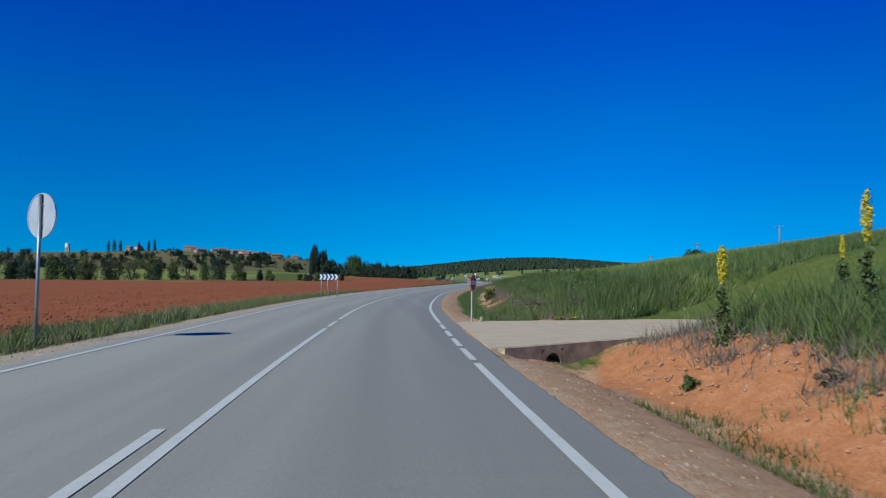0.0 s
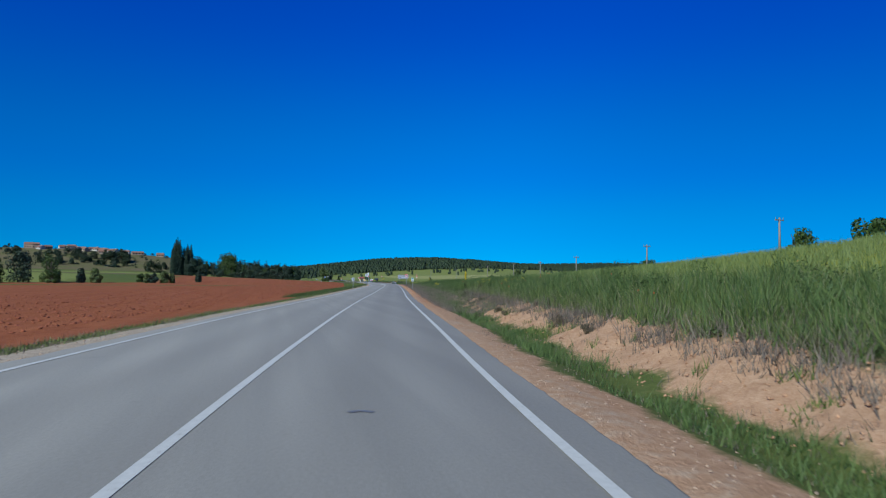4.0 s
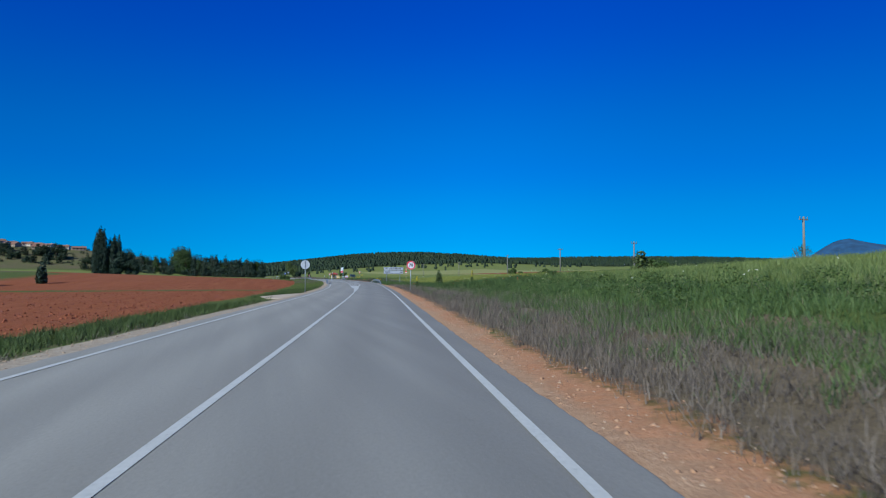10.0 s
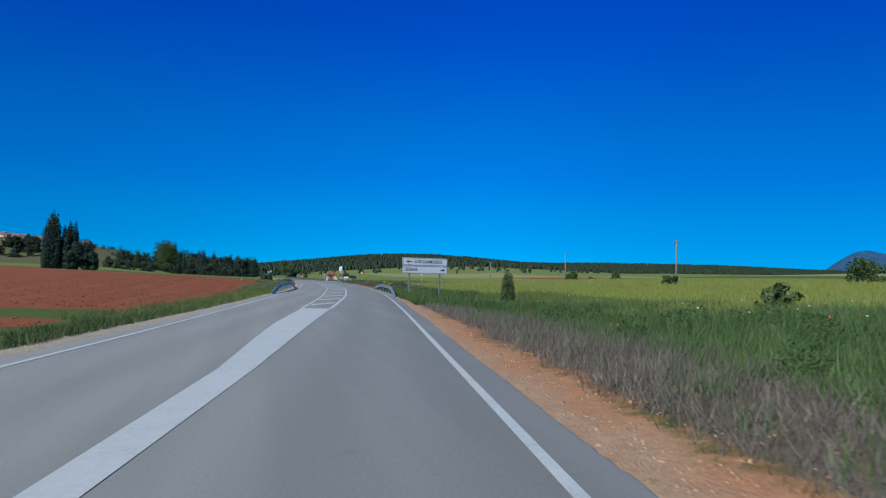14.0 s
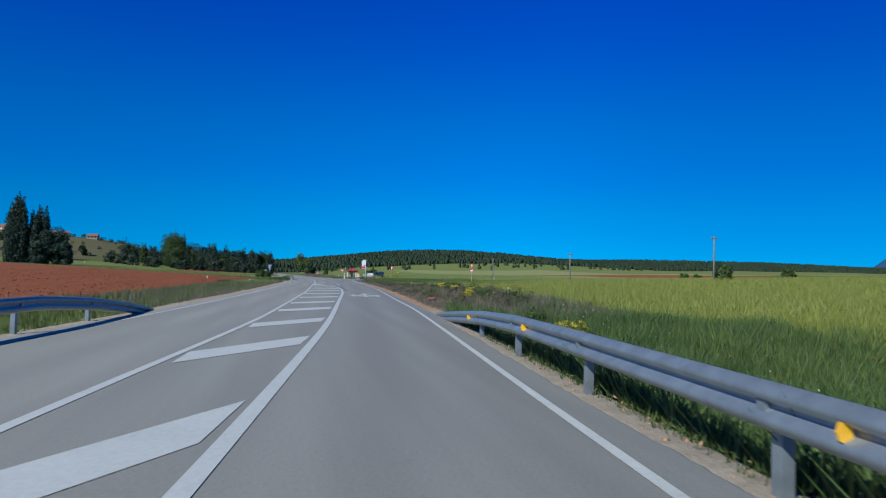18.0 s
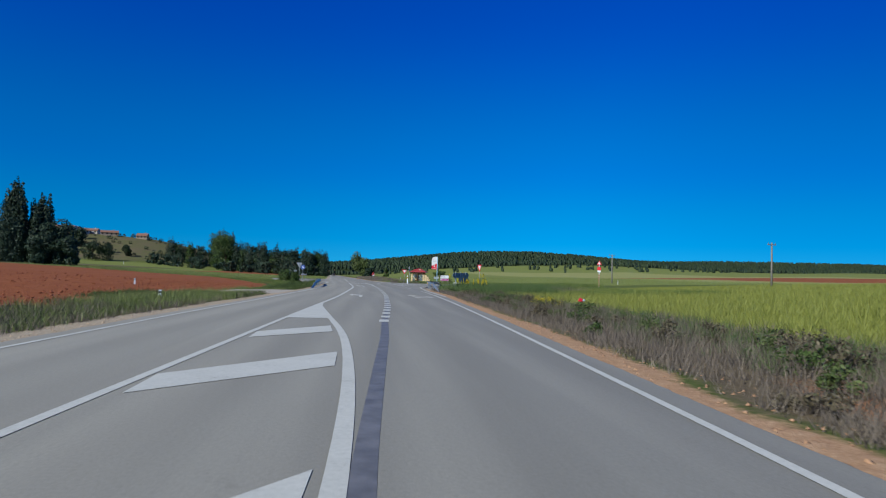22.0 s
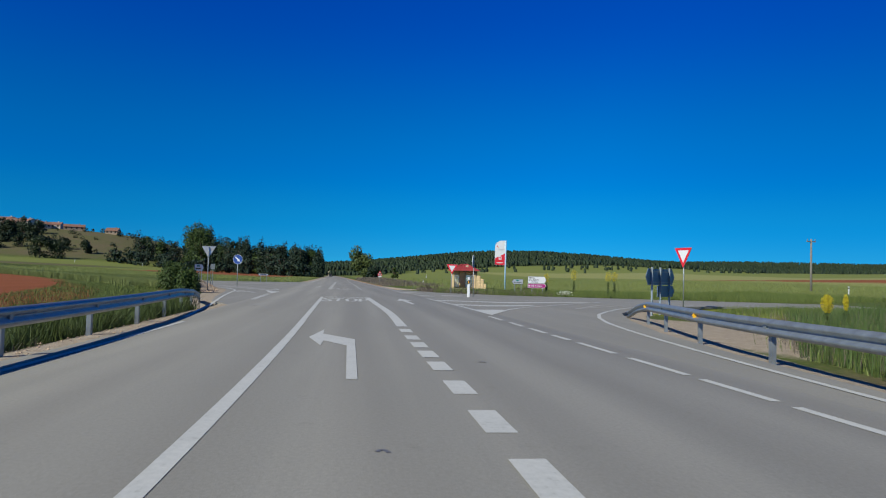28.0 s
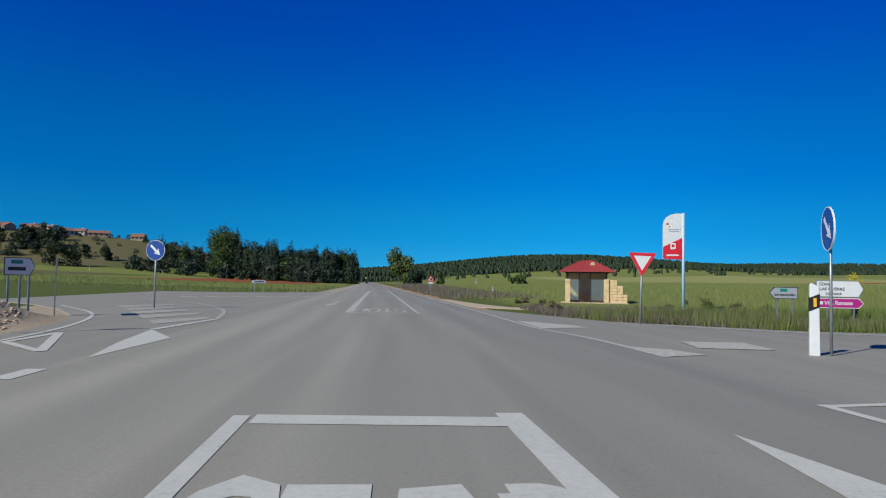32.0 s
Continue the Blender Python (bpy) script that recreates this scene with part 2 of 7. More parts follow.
M_SIGNBACK = simple("bare_aluminium", (0.5, 0.52, 0.54), 0.5, 0.5, 0.1, 3)
M_OLDPOST = simple("weathered_post", (0.4, 0.37, 0.31), 0.8, 0.0, 0.2, 3)
M_POSTGREY = simple("painted_post", (0.24, 0.29, 0.34), 0.5, 0.3, 0.15, 3)
M_WHITE = simple("sign_white", (0.66, 0.68, 0.7), 0.45, var=0.05)
M_RED = simple("sign_red", (0.62, 0.02, 0.035), 0.4, var=0.08)
M_BLUE = simple("sign_blue", (0.012, 0.06, 0.28), 0.4, var=0.1)
M_NAVY = simple("chevron_blue", (0.015, 0.04, 0.11), 0.4, var=0.1)
M_BLACK = simple("sign_black", (0.012, 0.012, 0.013), 0.5, var=0.2)
M_GREEN = simple("sign_green", (0.0, 0.2, 0.15), 0.4, var=0.08)
M_PURPLE = simple("sign_purple", (0.38, 0.02, 0.2), 0.4, var=0.08)
M_YELLOW = simple("reflector_yellow", (0.8, 0.42, 0.02), 0.35, var=0.1)
M_DARK = simple("dark_opening", (0.02, 0.018, 0.016), 0.9, var=0.3)
M_WOOD = simple("weathered_pole_wood", (0.15, 0.12, 0.095), 0.85, var=0.3, scale=3)
M_BARK = simple("bark", (0.11, 0.085, 0.06), 0.95, var=0.4, scale=5, bmp=0.5)
M_GRASS = leafy("grass_blades", (0.024, 0.048, 0.01), (0.08, 0.11, 0.028))
M_TALLGRASS = leafy("tall_grass", (0.036, 0.066, 0.014), (0.155, 0.195, 0.05))
M_MEADOW = leafy("meadow_grass", (0.1, 0.14, 0.035), (0.21, 0.24, 0.08))
M_DEEPGRASS = leafy("deep_green_grass", (0.026, 0.058, 0.016), (0.105, 0.155, 0.045))
M_DRYGRASS = leafy("dry_grass", (0.045, 0.038, 0.032), (0.215, 0.178, 0.142))
M_STRAW = leafy("pale_straw", (0.16, 0.15, 0.08), (0.34, 0.31, 0.19))
M_HILLCROP = leafy("hill_cereal_crop", (0.085, 0.125, 0.032), (0.185, 0.225, 0.07))
M_CROP = leafy("cereal_crop", (0.12, 0.15, 0.03), (0.25, 0.26, 0.06))
M_LEAF = leafy("leaves", (0.018, 0.04, 0.008), (0.07, 0.11, 0.025))
# dark leaf green with some distance haze mixed in as blue
M_POPLAR = leafy("hazed_poplar_leaves", (0.010, 0.025, 0.016), (0.034, 0.058, 0.034))
M_PINE = leafy("pine_needles", (0.012, 0.024, 0.01), (0.03, 0.048, 0.02))
M_HEATH = leafy("heath_twigs", (0.035, 0.03, 0.02), (0.15, 0.125, 0.075))
M_BUSH = leafy("bush_leaves", (0.03, 0.055, 0.014), (0.11, 0.14, 0.045))
M_MULLEIN = leafy("mullein_flowers", (0.36, 0.3, 0.015), (0.62, 0.52, 0.035))
M_BROOM = leafy("broom_flowers", (0.40, 0.32, 0.012), (0.68, 0.56, 0.03))
M_POPPY = simple("poppy_petals", (0.65, 0.03, 0.015), 0.6)
M_UMBEL = leafy("white_umbels", (0.45, 0.47, 0.36), (0.7, 0.72, 0.6))
M_ROOF = simple("roof_tiles", (0.22, 0.115, 0.08), 0.85, var=0.3, scale=2)
M_ROOFRED = simple("red_metal_roof", (0.31, 0.045, 0.045), 0.5, var=0.15, scale=2)
M_STONEWALL = simple("house_stone", (0.3, 0.23, 0.17), 0.9, var=0.25, scale=0.8)
M_RENDERWALL = simple("house_render", (0.5, 0.45, 0.39), 0.9, var=0.12, scale=0.8)
M_BLOCK = simple("sandstone_block", (0.62, 0.47, 0.27), 0.9, var=0.18, scale=3, bmp=0.3)
M_STONE = simple("loose_stone", (0.42, 0.31, 0.22), 0.95, var=0.3, scale=5, bmp=0.4)


# ---- plan: the road runs towards +y; all lines are given as x over y ----
def curve(*pts):
    ys = np.array([p[0] for p in pts], float)
    xs = np.array([p[1] for p in pts], float)
    d = np.gradient(xs, ys)

    def f(y):
        y = np.asarray(y, float)
        i = np.clip(np.searchsorted(ys, y) - 1, 0, len(ys) - 2)
        h = ys[i + 1] - ys[i]
        t = (y - ys[i]) / h
        inside = ((2 * t**3 - 3 * t**2 + 1) * xs[i] + (t**3 - 2 * t**2 + t) * h * d[i]
                  + (3 * t**2 - 2 * t**3) * xs[i + 1] + (t**3 - t**2) * h * d[i + 1])
        out = np.where(y < ys[0], xs[0] + (y - ys[0]) * d[0], inside)
        return np.where(y > ys[-1], xs[-1] + (y - ys[-1]) * d[-1], out)
    return f


right_line = curve((-60, 5.5), (-25, 2.1), (2, 1.55), (10, 1.48), (20, 1.56), (32, 1.89), (42, 2.62), (50, 3.34), (60, 4.43), (70, 5.77), (84, 7.99), (100, 10.53),
                   (116, 13.12), (135, 16.38), (152, 19.31), (166, 21.68), (183, 24.54), (200, 27.42), (217, 30.25), (230, 32.32), (242, 34.18), (262, 37.25),
                   (282, 40.10), (293, 41.51), (302, 42.43), (312, 43.47), (322, 44.45), (332, 45.19), (341, 45.92), (349, 46.57), (358, 47.24), (368, 47.87),
                   (380, 48.57), (392, 49.17), (404, 49.8), (418, 50.3), (445, 50.0), (471, 49.4), (484, 48.7), (514, 47.4), (600, 43.8), (867, 33.5), (1500, 8))
centre_line = curve((-60, 2.3), (-25, -1.1), (2, -1.62), (10, -1.68), (20, -1.60), (30, -1.38), (42, -0.66), (52, 0.29), (62, 1.44), (72, 2.79), (85, 4.75), (100, 7.17),
                    (117, 10.07), (135, 13.25), (150, 15.76), (162, 17.77), (176, 20.17), (190, 22.56), (204, 24.94), (218, 27.21), (230, 29.05), (240, 30.55))
left_line = curve((-60, -1.2), (-25, -4.6), (2, -5.31), (10, -5.24), (20, -5.01), (30, -4.80), (42, -4.25), (55, -3.13), (66, -1.75), (76, -0.30), (89, 1.75),
                  (105, 4.67), (122, 7.85), (137, 10.38), (156, 13.62), (172, 16.31), (189, 19.15), (206, 22.08), (223, 24.88), (238, 27.04), (249, 28.47), (264, 30.14),
                  (278, 31.67), (291, 33.01), (305, 34.35), (322, 35.80), (335, 36.66), (347, 37.34), (360, 38.01), (379, 38.62), (390, 39.14), (402, 39.61),
                  (413, 40.03), (440, 40.4), (470, 39.6), (500, 38.6), (546, 36.9), (600, 35.2), (867, 25.5), (1500, 0))
hatch_left = curve((240, 30.29), (249, 31.15), (261, 32.7), (282, 35.30), (292, 36.34), (302, 37.35), (315, 38.61), (325, 39.28), (335, 39.91), (346, 40.59),
                   (354, 40.95), (362, 41.31), (373, 41.79), (380, 42.09), (387, 42.41), (397, 42.85), (408, 43.17), (418, 43.41), (431, 43.63), (441, 43.50),
                   (452, 43.22), (461, 42.98), (470, 42.75))
hatch_right = curve((240, 30.81), (248, 31.98), (264, 34.4), (282, 36.97), (291, 38.06), (301, 39.22), (312, 40.41), (322, 41.29), (331, 42.03), (338, 42.62),
                    (344, 43.10), (350, 43.48), (357, 43.88), (364, 43.94), (370, 43.73), (376, 43.23), (384, 42.54))
turn_line = curve((366, 44.3), (375, 44.88), (386, 45.46), (391, 45.65), (400, 45.97), (417, 46.22), (431, 46.28), (444, 46.18), (452, 46.14), (460, 45.87),
                  (470.2, 45.5))


def right_edge(y):
    return right_line(y) + 0.54


def left_edge(y):
    return left_line(y) - 0.55


RIGHT_L = (0, 1.0, 1.9, 2.6, 4.0, 6, 12, 30, 60, 150, 400, 1200)
RIGHT_Z = {
    -80: (-.03, -.14, -.5, -.5, .2, .75, 1.85, 5.0, 7.9, 9.5, 11, 14),
    14: (-.03, -.14, -.55, -.55, .2, .8, 1.95, 5.0, 7.9, 9.5, 11, 14),
    16.5: (-.03, -.05, -.07, -.07, -.07, -.07, -.07, 1.4, 5.6, 8, 11, 14),
    24: (-.03, -.05, -.07, -.07, -.07, -.07, -.07, 1.2, 5.6, 8, 11, 14),
    27.5: (-.03, -.14, -.45, -.45, .2, .8, 1.85, 4.9, 7.7, 9.5, 11, 14),
    90: (-.03, -.12, -.4, -.35, .2, .75, 1.7, 4.5, 7.4, 9.5, 11, 14),
    130: (-.03, -.06, -.14, 0, .35, .85, 1.55, 3.4, 5.8, 9.0, 11, 14),
    160: (-.03, .03, .06, .12, .38, .75, 1.35, 2.5, 4.2, 8.2, 11, 14),
    200: (-.03, .08, .14, .2, .32, .68, 1.22, 2.5, 4.3, 8.4, 10.5, 14),
    240: (-.03, .06, .1, .1, .06, .05, .5, 2.0, 3.8, 7.8, 10, 13),
    268: (-.03, -.05, -.12, -.2, -.35, -.5, -.5, 0.4, 2.3, 6.8, 9.5, 12),
    280: (-.03, -.1, -.25, -.32, -.5, -.9, -1.0, -0.2, 2.0, 6.1, 9, 12),
    288: (-.03, -.2, -.6, -.9, -1.2, -1.3, -1.2, -0.3, 2.0, 6.0, 9, 12),
    308: (-.03, -.2, -.6, -.9, -1.2, -1.3, -1.2, -0.3, 2.0, 6.0, 9, 12),
    324: (-.03, -.05, -.2, -.1, .15, .1, -.1, 0.3, 2.2, 6.0, 9, 12),
    352: (-.03, -.05, -.2, -.1, .2, .15, -.1, 0.3, 2.2, 6.0, 9, 12),
    372: (-.03, -.04, -.1, -.15, -.2, -.25, -.4, 0.3, 2.2, 6.0, 9, 12),
    425: (-.03, -.05, -.2, -.35, -.5, -.5, -.4, 0.2, 1.8, 5.2, 9, 12),
    446: (-.05, -.05, -.06, -.08, -.1, -.15, -.3, -.2, 1.5, 4.6, 9, 12),
    490: (-.05, -.05, -.05, -.05, -.05, -.05, -.05, -.05, .9, 3.4, 9, 12),
    530: (-.03, 0, .05, .1, .1, .15, .2, .4, .9, 3, 9, 12),
    620: (-.03, .1, .2, .25, .4, .5, .7, 1, 1.6, 3.5, 9, 13),
    1000: (-.03, .1, .2, .25, .4, .5, .7, 1, 2, 5, 13, 20)}
LEFT_L = (0, 0.8, 1.6, 3, 6, 15, 40, 100, 250, 600, 1500)
LEFT_Z = {
    -80: (-.03, -.05, -.15, -.25, -.4, -.6, -1, -1.6, -2.6, -2, 6),
    150: (-.03, -.05, -.15, -.3, -.5, -.7, -.9, -1, -1, -1, 6),
    240: (-.03, -.05, -.2, -.4, -.5, -.6, -.8, -1, -1, -.4, 8),
    275: (-.03, -.15, -.5, -.9, -.8, -.7, -.8, -1.0, -1.1, -.5, 7),
    312: (-.03, -.15, -.5, -.9, -.7, -.5, -.5, -.5, -.3, 1.0, 8),
    330: (-.03, -.05, -.15, -.25, -.2, -.1, .1, .6, 1.5, 2.8, 9),
    400: (-.03, -.04, -.12, -.2, -.2, .1, .9, 2.4, 4.2, 5.6, 10),
    425: (-.03, -.1, -.35, -.6, -.4, .25, 1.1, 3.0, 5.0, 6, 10),
    452: (-.03, -.1, -.3, -.4, -.3, .1, 1.1, 3.1, 5.2, 6.2, 10),
    475: (-.05, -.05, -.05, -.05, -.05, -.05, .9, 3.1, 5.4, 6.4, 10),
    535: (-.05, -.05, -.05, -.05, -.05, -.05, .6, 2.8, 5.4, 6.6, 10),
    560: (-.03, -.02, 0, 0, .1, .2, .7, 2.6, 5.2, 6.6, 10),
    1000: (-.03, 0, .1, .1, .2, .4, .8, 2, 4.5, 6, 10)}


def table(tab, cols, y, l):
    keys = np.array(sorted(tab), float)
    z = np.array([tab[k] for k in sorted(tab)])
    y = np.clip(y, keys[0], keys[-1])
    i = np.clip(np.searchsorted(keys, y) - 1, 0, len(keys) - 2)
    t = (y - keys[i]) / (keys[i + 1] - keys[i])
    t = t * t * (3 - 2 * t)
    c = np.array(cols, float)
    l = np.clip(l, 0, c[-1])
    j = np.clip(np.searchsorted(c, l) - 1, 0, len(c) - 2)
    u = (l - c[j]) / (c[j + 1] - c[j])
    return (z[i, j] * (1 - u) + z[i, j + 1] * u) * (1 - t) + (z[i + 1, j] * (1 - u) + z[i + 1, j + 1] * u) * t


def bumpy(x, y, s, seed=0.0):
    return (np.sin(x * s + 1.3 + seed) * np.cos(y * s * 1.17 + 0.4 + seed) + 0.5 * np.sin(x * s * 2.3 + y * s * 1.9 + seed)
            + 0.3 * np.cos(x * s * 4.1 - y * s * 3.7 + seed)) / 1.8


def hill(x, y, cx, cy, rx, ry, turn=0.0):
    c, s = math.cos(radians(turn)), math.sin(radians(turn))
    u, v = ((x - cx) * c + (y - cy) * s) / rx, (-(x - cx) * s + (y - cy) * c) / ry
    return np.exp(-(u * u + v * v))


def ground_z(x, y):
    x, y = np.asarray(x, float), np.asarray(y, float)
    lr, ll = x - right_edge(y), left_edge(y) - x
    z = np.where(lr > 0, table(RIGHT_Z, RIGHT_L, y, lr), np.where(ll > 0, table(LEFT_Z, LEFT_L, y, ll), -0.06))
    l = np.maximum(lr, ll)
    z = np.where((l > -0.4) & (l < 0.6), np.maximum(z, -0.014), z)
    rough = np.clip((l - 1.2) / 4, 0, 1) * np.clip((l - 0.3) / 3, 0, 1)
    scarp = np.clip((lr - 2.3) / 0.6, 0, 1) * np.clip((5.8 - lr) / 1.0, 0, 1) * np.clip((125 - y) / 15, 0, 1) * np.where((y > 13) & (y < 25), 0, 1)
    z = z + scarp * (0.13 * bumpy(x, y, 1.9, 5.0) + 0.08 * bumpy(x, y, 4.3, 3.0))
    flat = np.where((y > 440) & (y < 548) & (l < 42), 0.0, 1.0)
    flat = np.where((y > 13) & (y < 26) & (lr > 0) & (lr < 16), 0.0, flat)
    z = z + rough * flat * (0.10 * bumpy(x, y, 0.9) + 0.06 * bumpy(x, y, 3.1, 2.0))
    z = z + np.clip((l - 60) / 200, 0, 1) * 1.2 * bumpy(x, y, 0.013)
    z = z + 0.8 * hill(x, y, 32.0, 484.0, 1.4, 2.6, 12)
    z = z - 0.3 * hill(x, y, 3.2, 13.3, 0.9, 0.9)
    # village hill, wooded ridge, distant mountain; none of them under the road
    flat_z = z
    z = z + 25.5 * hill(x, y, -215, 955, 240, 110) + 13 * hill(x, y, -520, 990, 240, 140) + 20 * hill(x, y, -900, 950, 350, 250)
    z = z + 37 * hill(x, y, 330, 1800, 330, 260, -25) + 29 * hill(x, y, 900, 2000, 600, 300, -25) + 10 * hill(x, y, -60, 1650, 250, 200, 10)
    z = z + 16 * hill(x, y, 1700, 1900, 800, 400, -35)
    away = np.clip((l - 12) / 130, 0, 1)
    away = away * away * (3 - 2 * away)
    return np.where(y < 1500, flat_z + (z - flat_z) * away, z)


def zoned(x, y):
    """How far each kind of ground reaches, as weights per point."""
    lr, ll = x - right_edge(y), left_edge(y) - x
    wob = 0.35 * bumpy(x, y, 0.6) + 0.25 * bumpy(x, y, 0.17, 4.0) + 0.25 * bumpy(x, y, 2.2, 1.0)

    def band(v, a, b, soft):
        return np.clip((v - a) / soft + 0.5, 0, 1) * np.clip((b - v) / soft + 0.5, 0, 1)
    rgt, lft = (lr > -0.5), (ll > -0.5)
    yb = lambda a, b, s=8: band(y, a, b, s)
    bankcut = yb(-80, 118, 14) * (1 - 0.75 * yb(25, 37, 5)) * band(lr + wob, 2.7, 4.6, 0.9) + yb(322, 360, 10) * band(lr + wob, 2.2, 4.2, 1.0) + yb(118, 175, 20) * band(lr + wob, 2.2, 3.2, 0.9) * 0.4
    shoulder = band(lr + 0.7 * wob, -1, np.interp(y, (80, 100, 128, 150, 255, 275), (0.95, 1.35, 1.35, 0.8, 0.75, 0.6)), 0.8)
    soil = rgt * np.clip(shoulder + bankcut + yb(-80, 14.5, 2) * band(lr + 0.5 * wob, -1, 3.4, 0.8), 0, 1)
    soil = np.maximum(soil, band(np.hypot((x - 35.5) / 1.2, y - 480), -5, 4.5, 1.5) * 0.8)
    gravel = lft * band(ll + 0.4 * wob, -1, np.where(y > 250, 1.3, 0.75), 0.5)
    gravel = np.maximum(gravel, band(np.hypot(x - 35, y - 482), -5, 4.2, 1))
    gravel = np.maximum(gravel, band(np.hypot((x - 57) / 4.2, (y - 446.5) / 8), -1, 1, .4))
    corner_l = np.interp(y, (455, 461, 468, 475, 482, 489, 496.5), (39.6, 38.0, 36.9, 35.9, 34.9, 32.6, 28.0))
    gravel = np.maximum(gravel, band(corner_l - x, -1, 1.3, 0.5) * yb(453, 497, 2))
    corner_r = np.interp(y, (428, 436, 443, 450, 456.4, 460.6, 464.2), (51.2, 52, 52.9, 54.5, 56.6, 58.8, 61.7))
    gravel = np.maximum(gravel, band(x - corner_r, -1, 1.1, 0.5) * yb(424, 465, 2))
    gravel = np.maximum(gravel, rgt * band(lr + 0.5 * wob, -1, 0.8, 0.5) * yb(-80, 92, 10) * 0.38)
    gravel = np.maximum(gravel, rgt * band(lr + 0.3 * wob, -1, 0.8, 0.4) * yb(274, 322, 6) * 0.9)
    dry = rgt * (yb(95, 262, 20) * band(lr + wob, 0.9, 5.4, 0.9) + yb(318, 438, 8) * band(lr + wob, 0.8, 4.8, 1.2) * 0.9
                 + yb(-80, 95, 10) * band(lr + wob, 4.0, 6.2, 1.2) * 0.55)
    dry = np.maximum(dry, lft * band(ll + wob, 0.6, 1.8, 0.8) * 0.6)
    crop = rgt * (yb(-80, 150, 40) * band(lr + 2 * wob, 11, 130, 4) * 0.75 * (1 - yb(4, 30, 6) * band(lr, 5, 50, 8)) + yb(255, 470, 15) * band(lr + 1.5 * wob, np.interp(y, (262, 275, 305, 325), (10, 22, 20, 9)), 75 + 12 * bumpy(x, y, .02), 3)
                  + yb(150, 255, 30) * band(lr + 2 * wob, 26, 90, 6) * 0.8)
    pale = rgt * (band(lr, 95, 260, 25) * yb(150, 1200, 60) * 0.9)
    pale = np.maximum(pale, rgt * band(lr, 30, 95, 8) * yb(60, 190, 40) * .4)
    meadow = np.clip(band(lr, 110, 700, 40) + band(lr, 4, 400, 6) * yb(490, 1400, 10), 0, 1) * rgt
    meadow = np.maximum(meadow, lft * np.clip(band(ll, 110 + 20 * bumpy(x, y, .01), 600, 15) + yb(560, 1400, 10) * band(ll, 3, 500, 4), 0, 1))
    far_edge = np.interp(x, (-90, -27, -12, 2, 14, 24, 33), (592, 545, 531, 518, 502, 484, 468))
    red = lft * band(ll + 1.5 * wob, np.interp(y, (-100, 55, 72, 112, 136, 160, 230, 330, 400, 420, 440, 462, 490), (5.5, 4.2, 1.9, 2.0, 4.0, 5.0, 6.5, 6.0, 6.5, 7.0, 7.0, 8.0, 14)), np.interp(y, (-100, 250, 300, 330, 600), (300, 200, 150, 92, 100)), 1.6) * np.clip((far_edge - y) / 4 + 0.5, 0, 1)
    red = red * (1 - band(y - 0.17 * ll, 262, 271, 2.5) * lft)
    red = red * (1 - np.clip((y - 292 - 0.27 * (x + 118)) / 6, 0, 1) * np.clip((-x - 30) / 10, 0, 1) * np.clip((430 - y) / 20, 0, 1))
    red = np.maximum(red, lft * band(ll, 14, 60, 5) * yb(640, 800, 12))
    red = np.maximum(red, rgt * band(x + 0.3 * y, 330, 480, 20) * yb(520, 640, 12) * 0.8)
    forest = np.clip(hill(x, y, 330, 1850, 430, 270, -25) + hill(x, y, 900, 2000, 650, 330, -25) + hill(x, y, 1700, 1900, 900, 430, -35)
                     + hill(x, y, -60, 1650, 330, 200, 10) + hill(x, y, -900, 900, 380, 270) * .8, 0, 1)
    forest = np.clip((forest - 0.3) * 5, 0, 1)
    dry = np.maximum(dry, np.clip((hill(x, y, -220, 925, 260, 120) + hill(x, y, -520, 960, 300, 150) - 0.35) * 4, 0, 1) * 0.5)
    slope = np.clip((hill(x, y, -220, 925, 300, 130) + hill(x, y, -520, 960, 300, 150) - 0.3) * 4, 0, 1)
    meadow = meadow * (1 - slope)
    dry = np.maximum(dry, slope * 0.53)
    tan = lft * band(x, -400, -45, 25) * yb(400, 760, 40) * np.clip((x + 0.27 * y) / 25 + 0.5, 0, 1)
    meadow = meadow * (1 - 0.8 * tan)
    dry = np.maximum(dry, tan * 0.55)
    # far ground round the mountain, where the haze blue is painted
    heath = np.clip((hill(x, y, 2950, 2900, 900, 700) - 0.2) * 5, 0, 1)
    clay = rgt * (yb(-80, 15.5, 2) * band(lr + wob, 2.2, 5.2, 0.8) + 0.8 * yb(334, 364, 6) * band(lr + wob, 1.9, 4.2, 0.9) + 0.55 * yb(38, 52, 4) * band(lr + wob, 2.8, 4.4, 0.7))
    clay = np.maximum(clay, rgt * 0.5 * yb(95, 265, 20) * band(lr + 0.5 * wob, 0.05, 1.3, 0.6))
    clay = np.clip(np.maximum(clay, band(np.hypot((x - 32.1) / 1.0, (y - 484) / 1.6), -5, 2.4, 1.0) * 0.9), 0, 1)
    return dict(dry=dry, meadow=meadow, crop=crop, palefield=pale, redfield=red, forest=forest, soil=soil, gravel=gravel, heath=heath, clay=clay)


def raw_mesh(name, verts, faces, material, uv=None):
    me = bpy.data.meshes.new(name)
    me.from_pydata([tuple(v) for v in verts], [], [tuple(f) for f in faces])
    if material:
        me.materials.append(material)
    me.update()
    return me


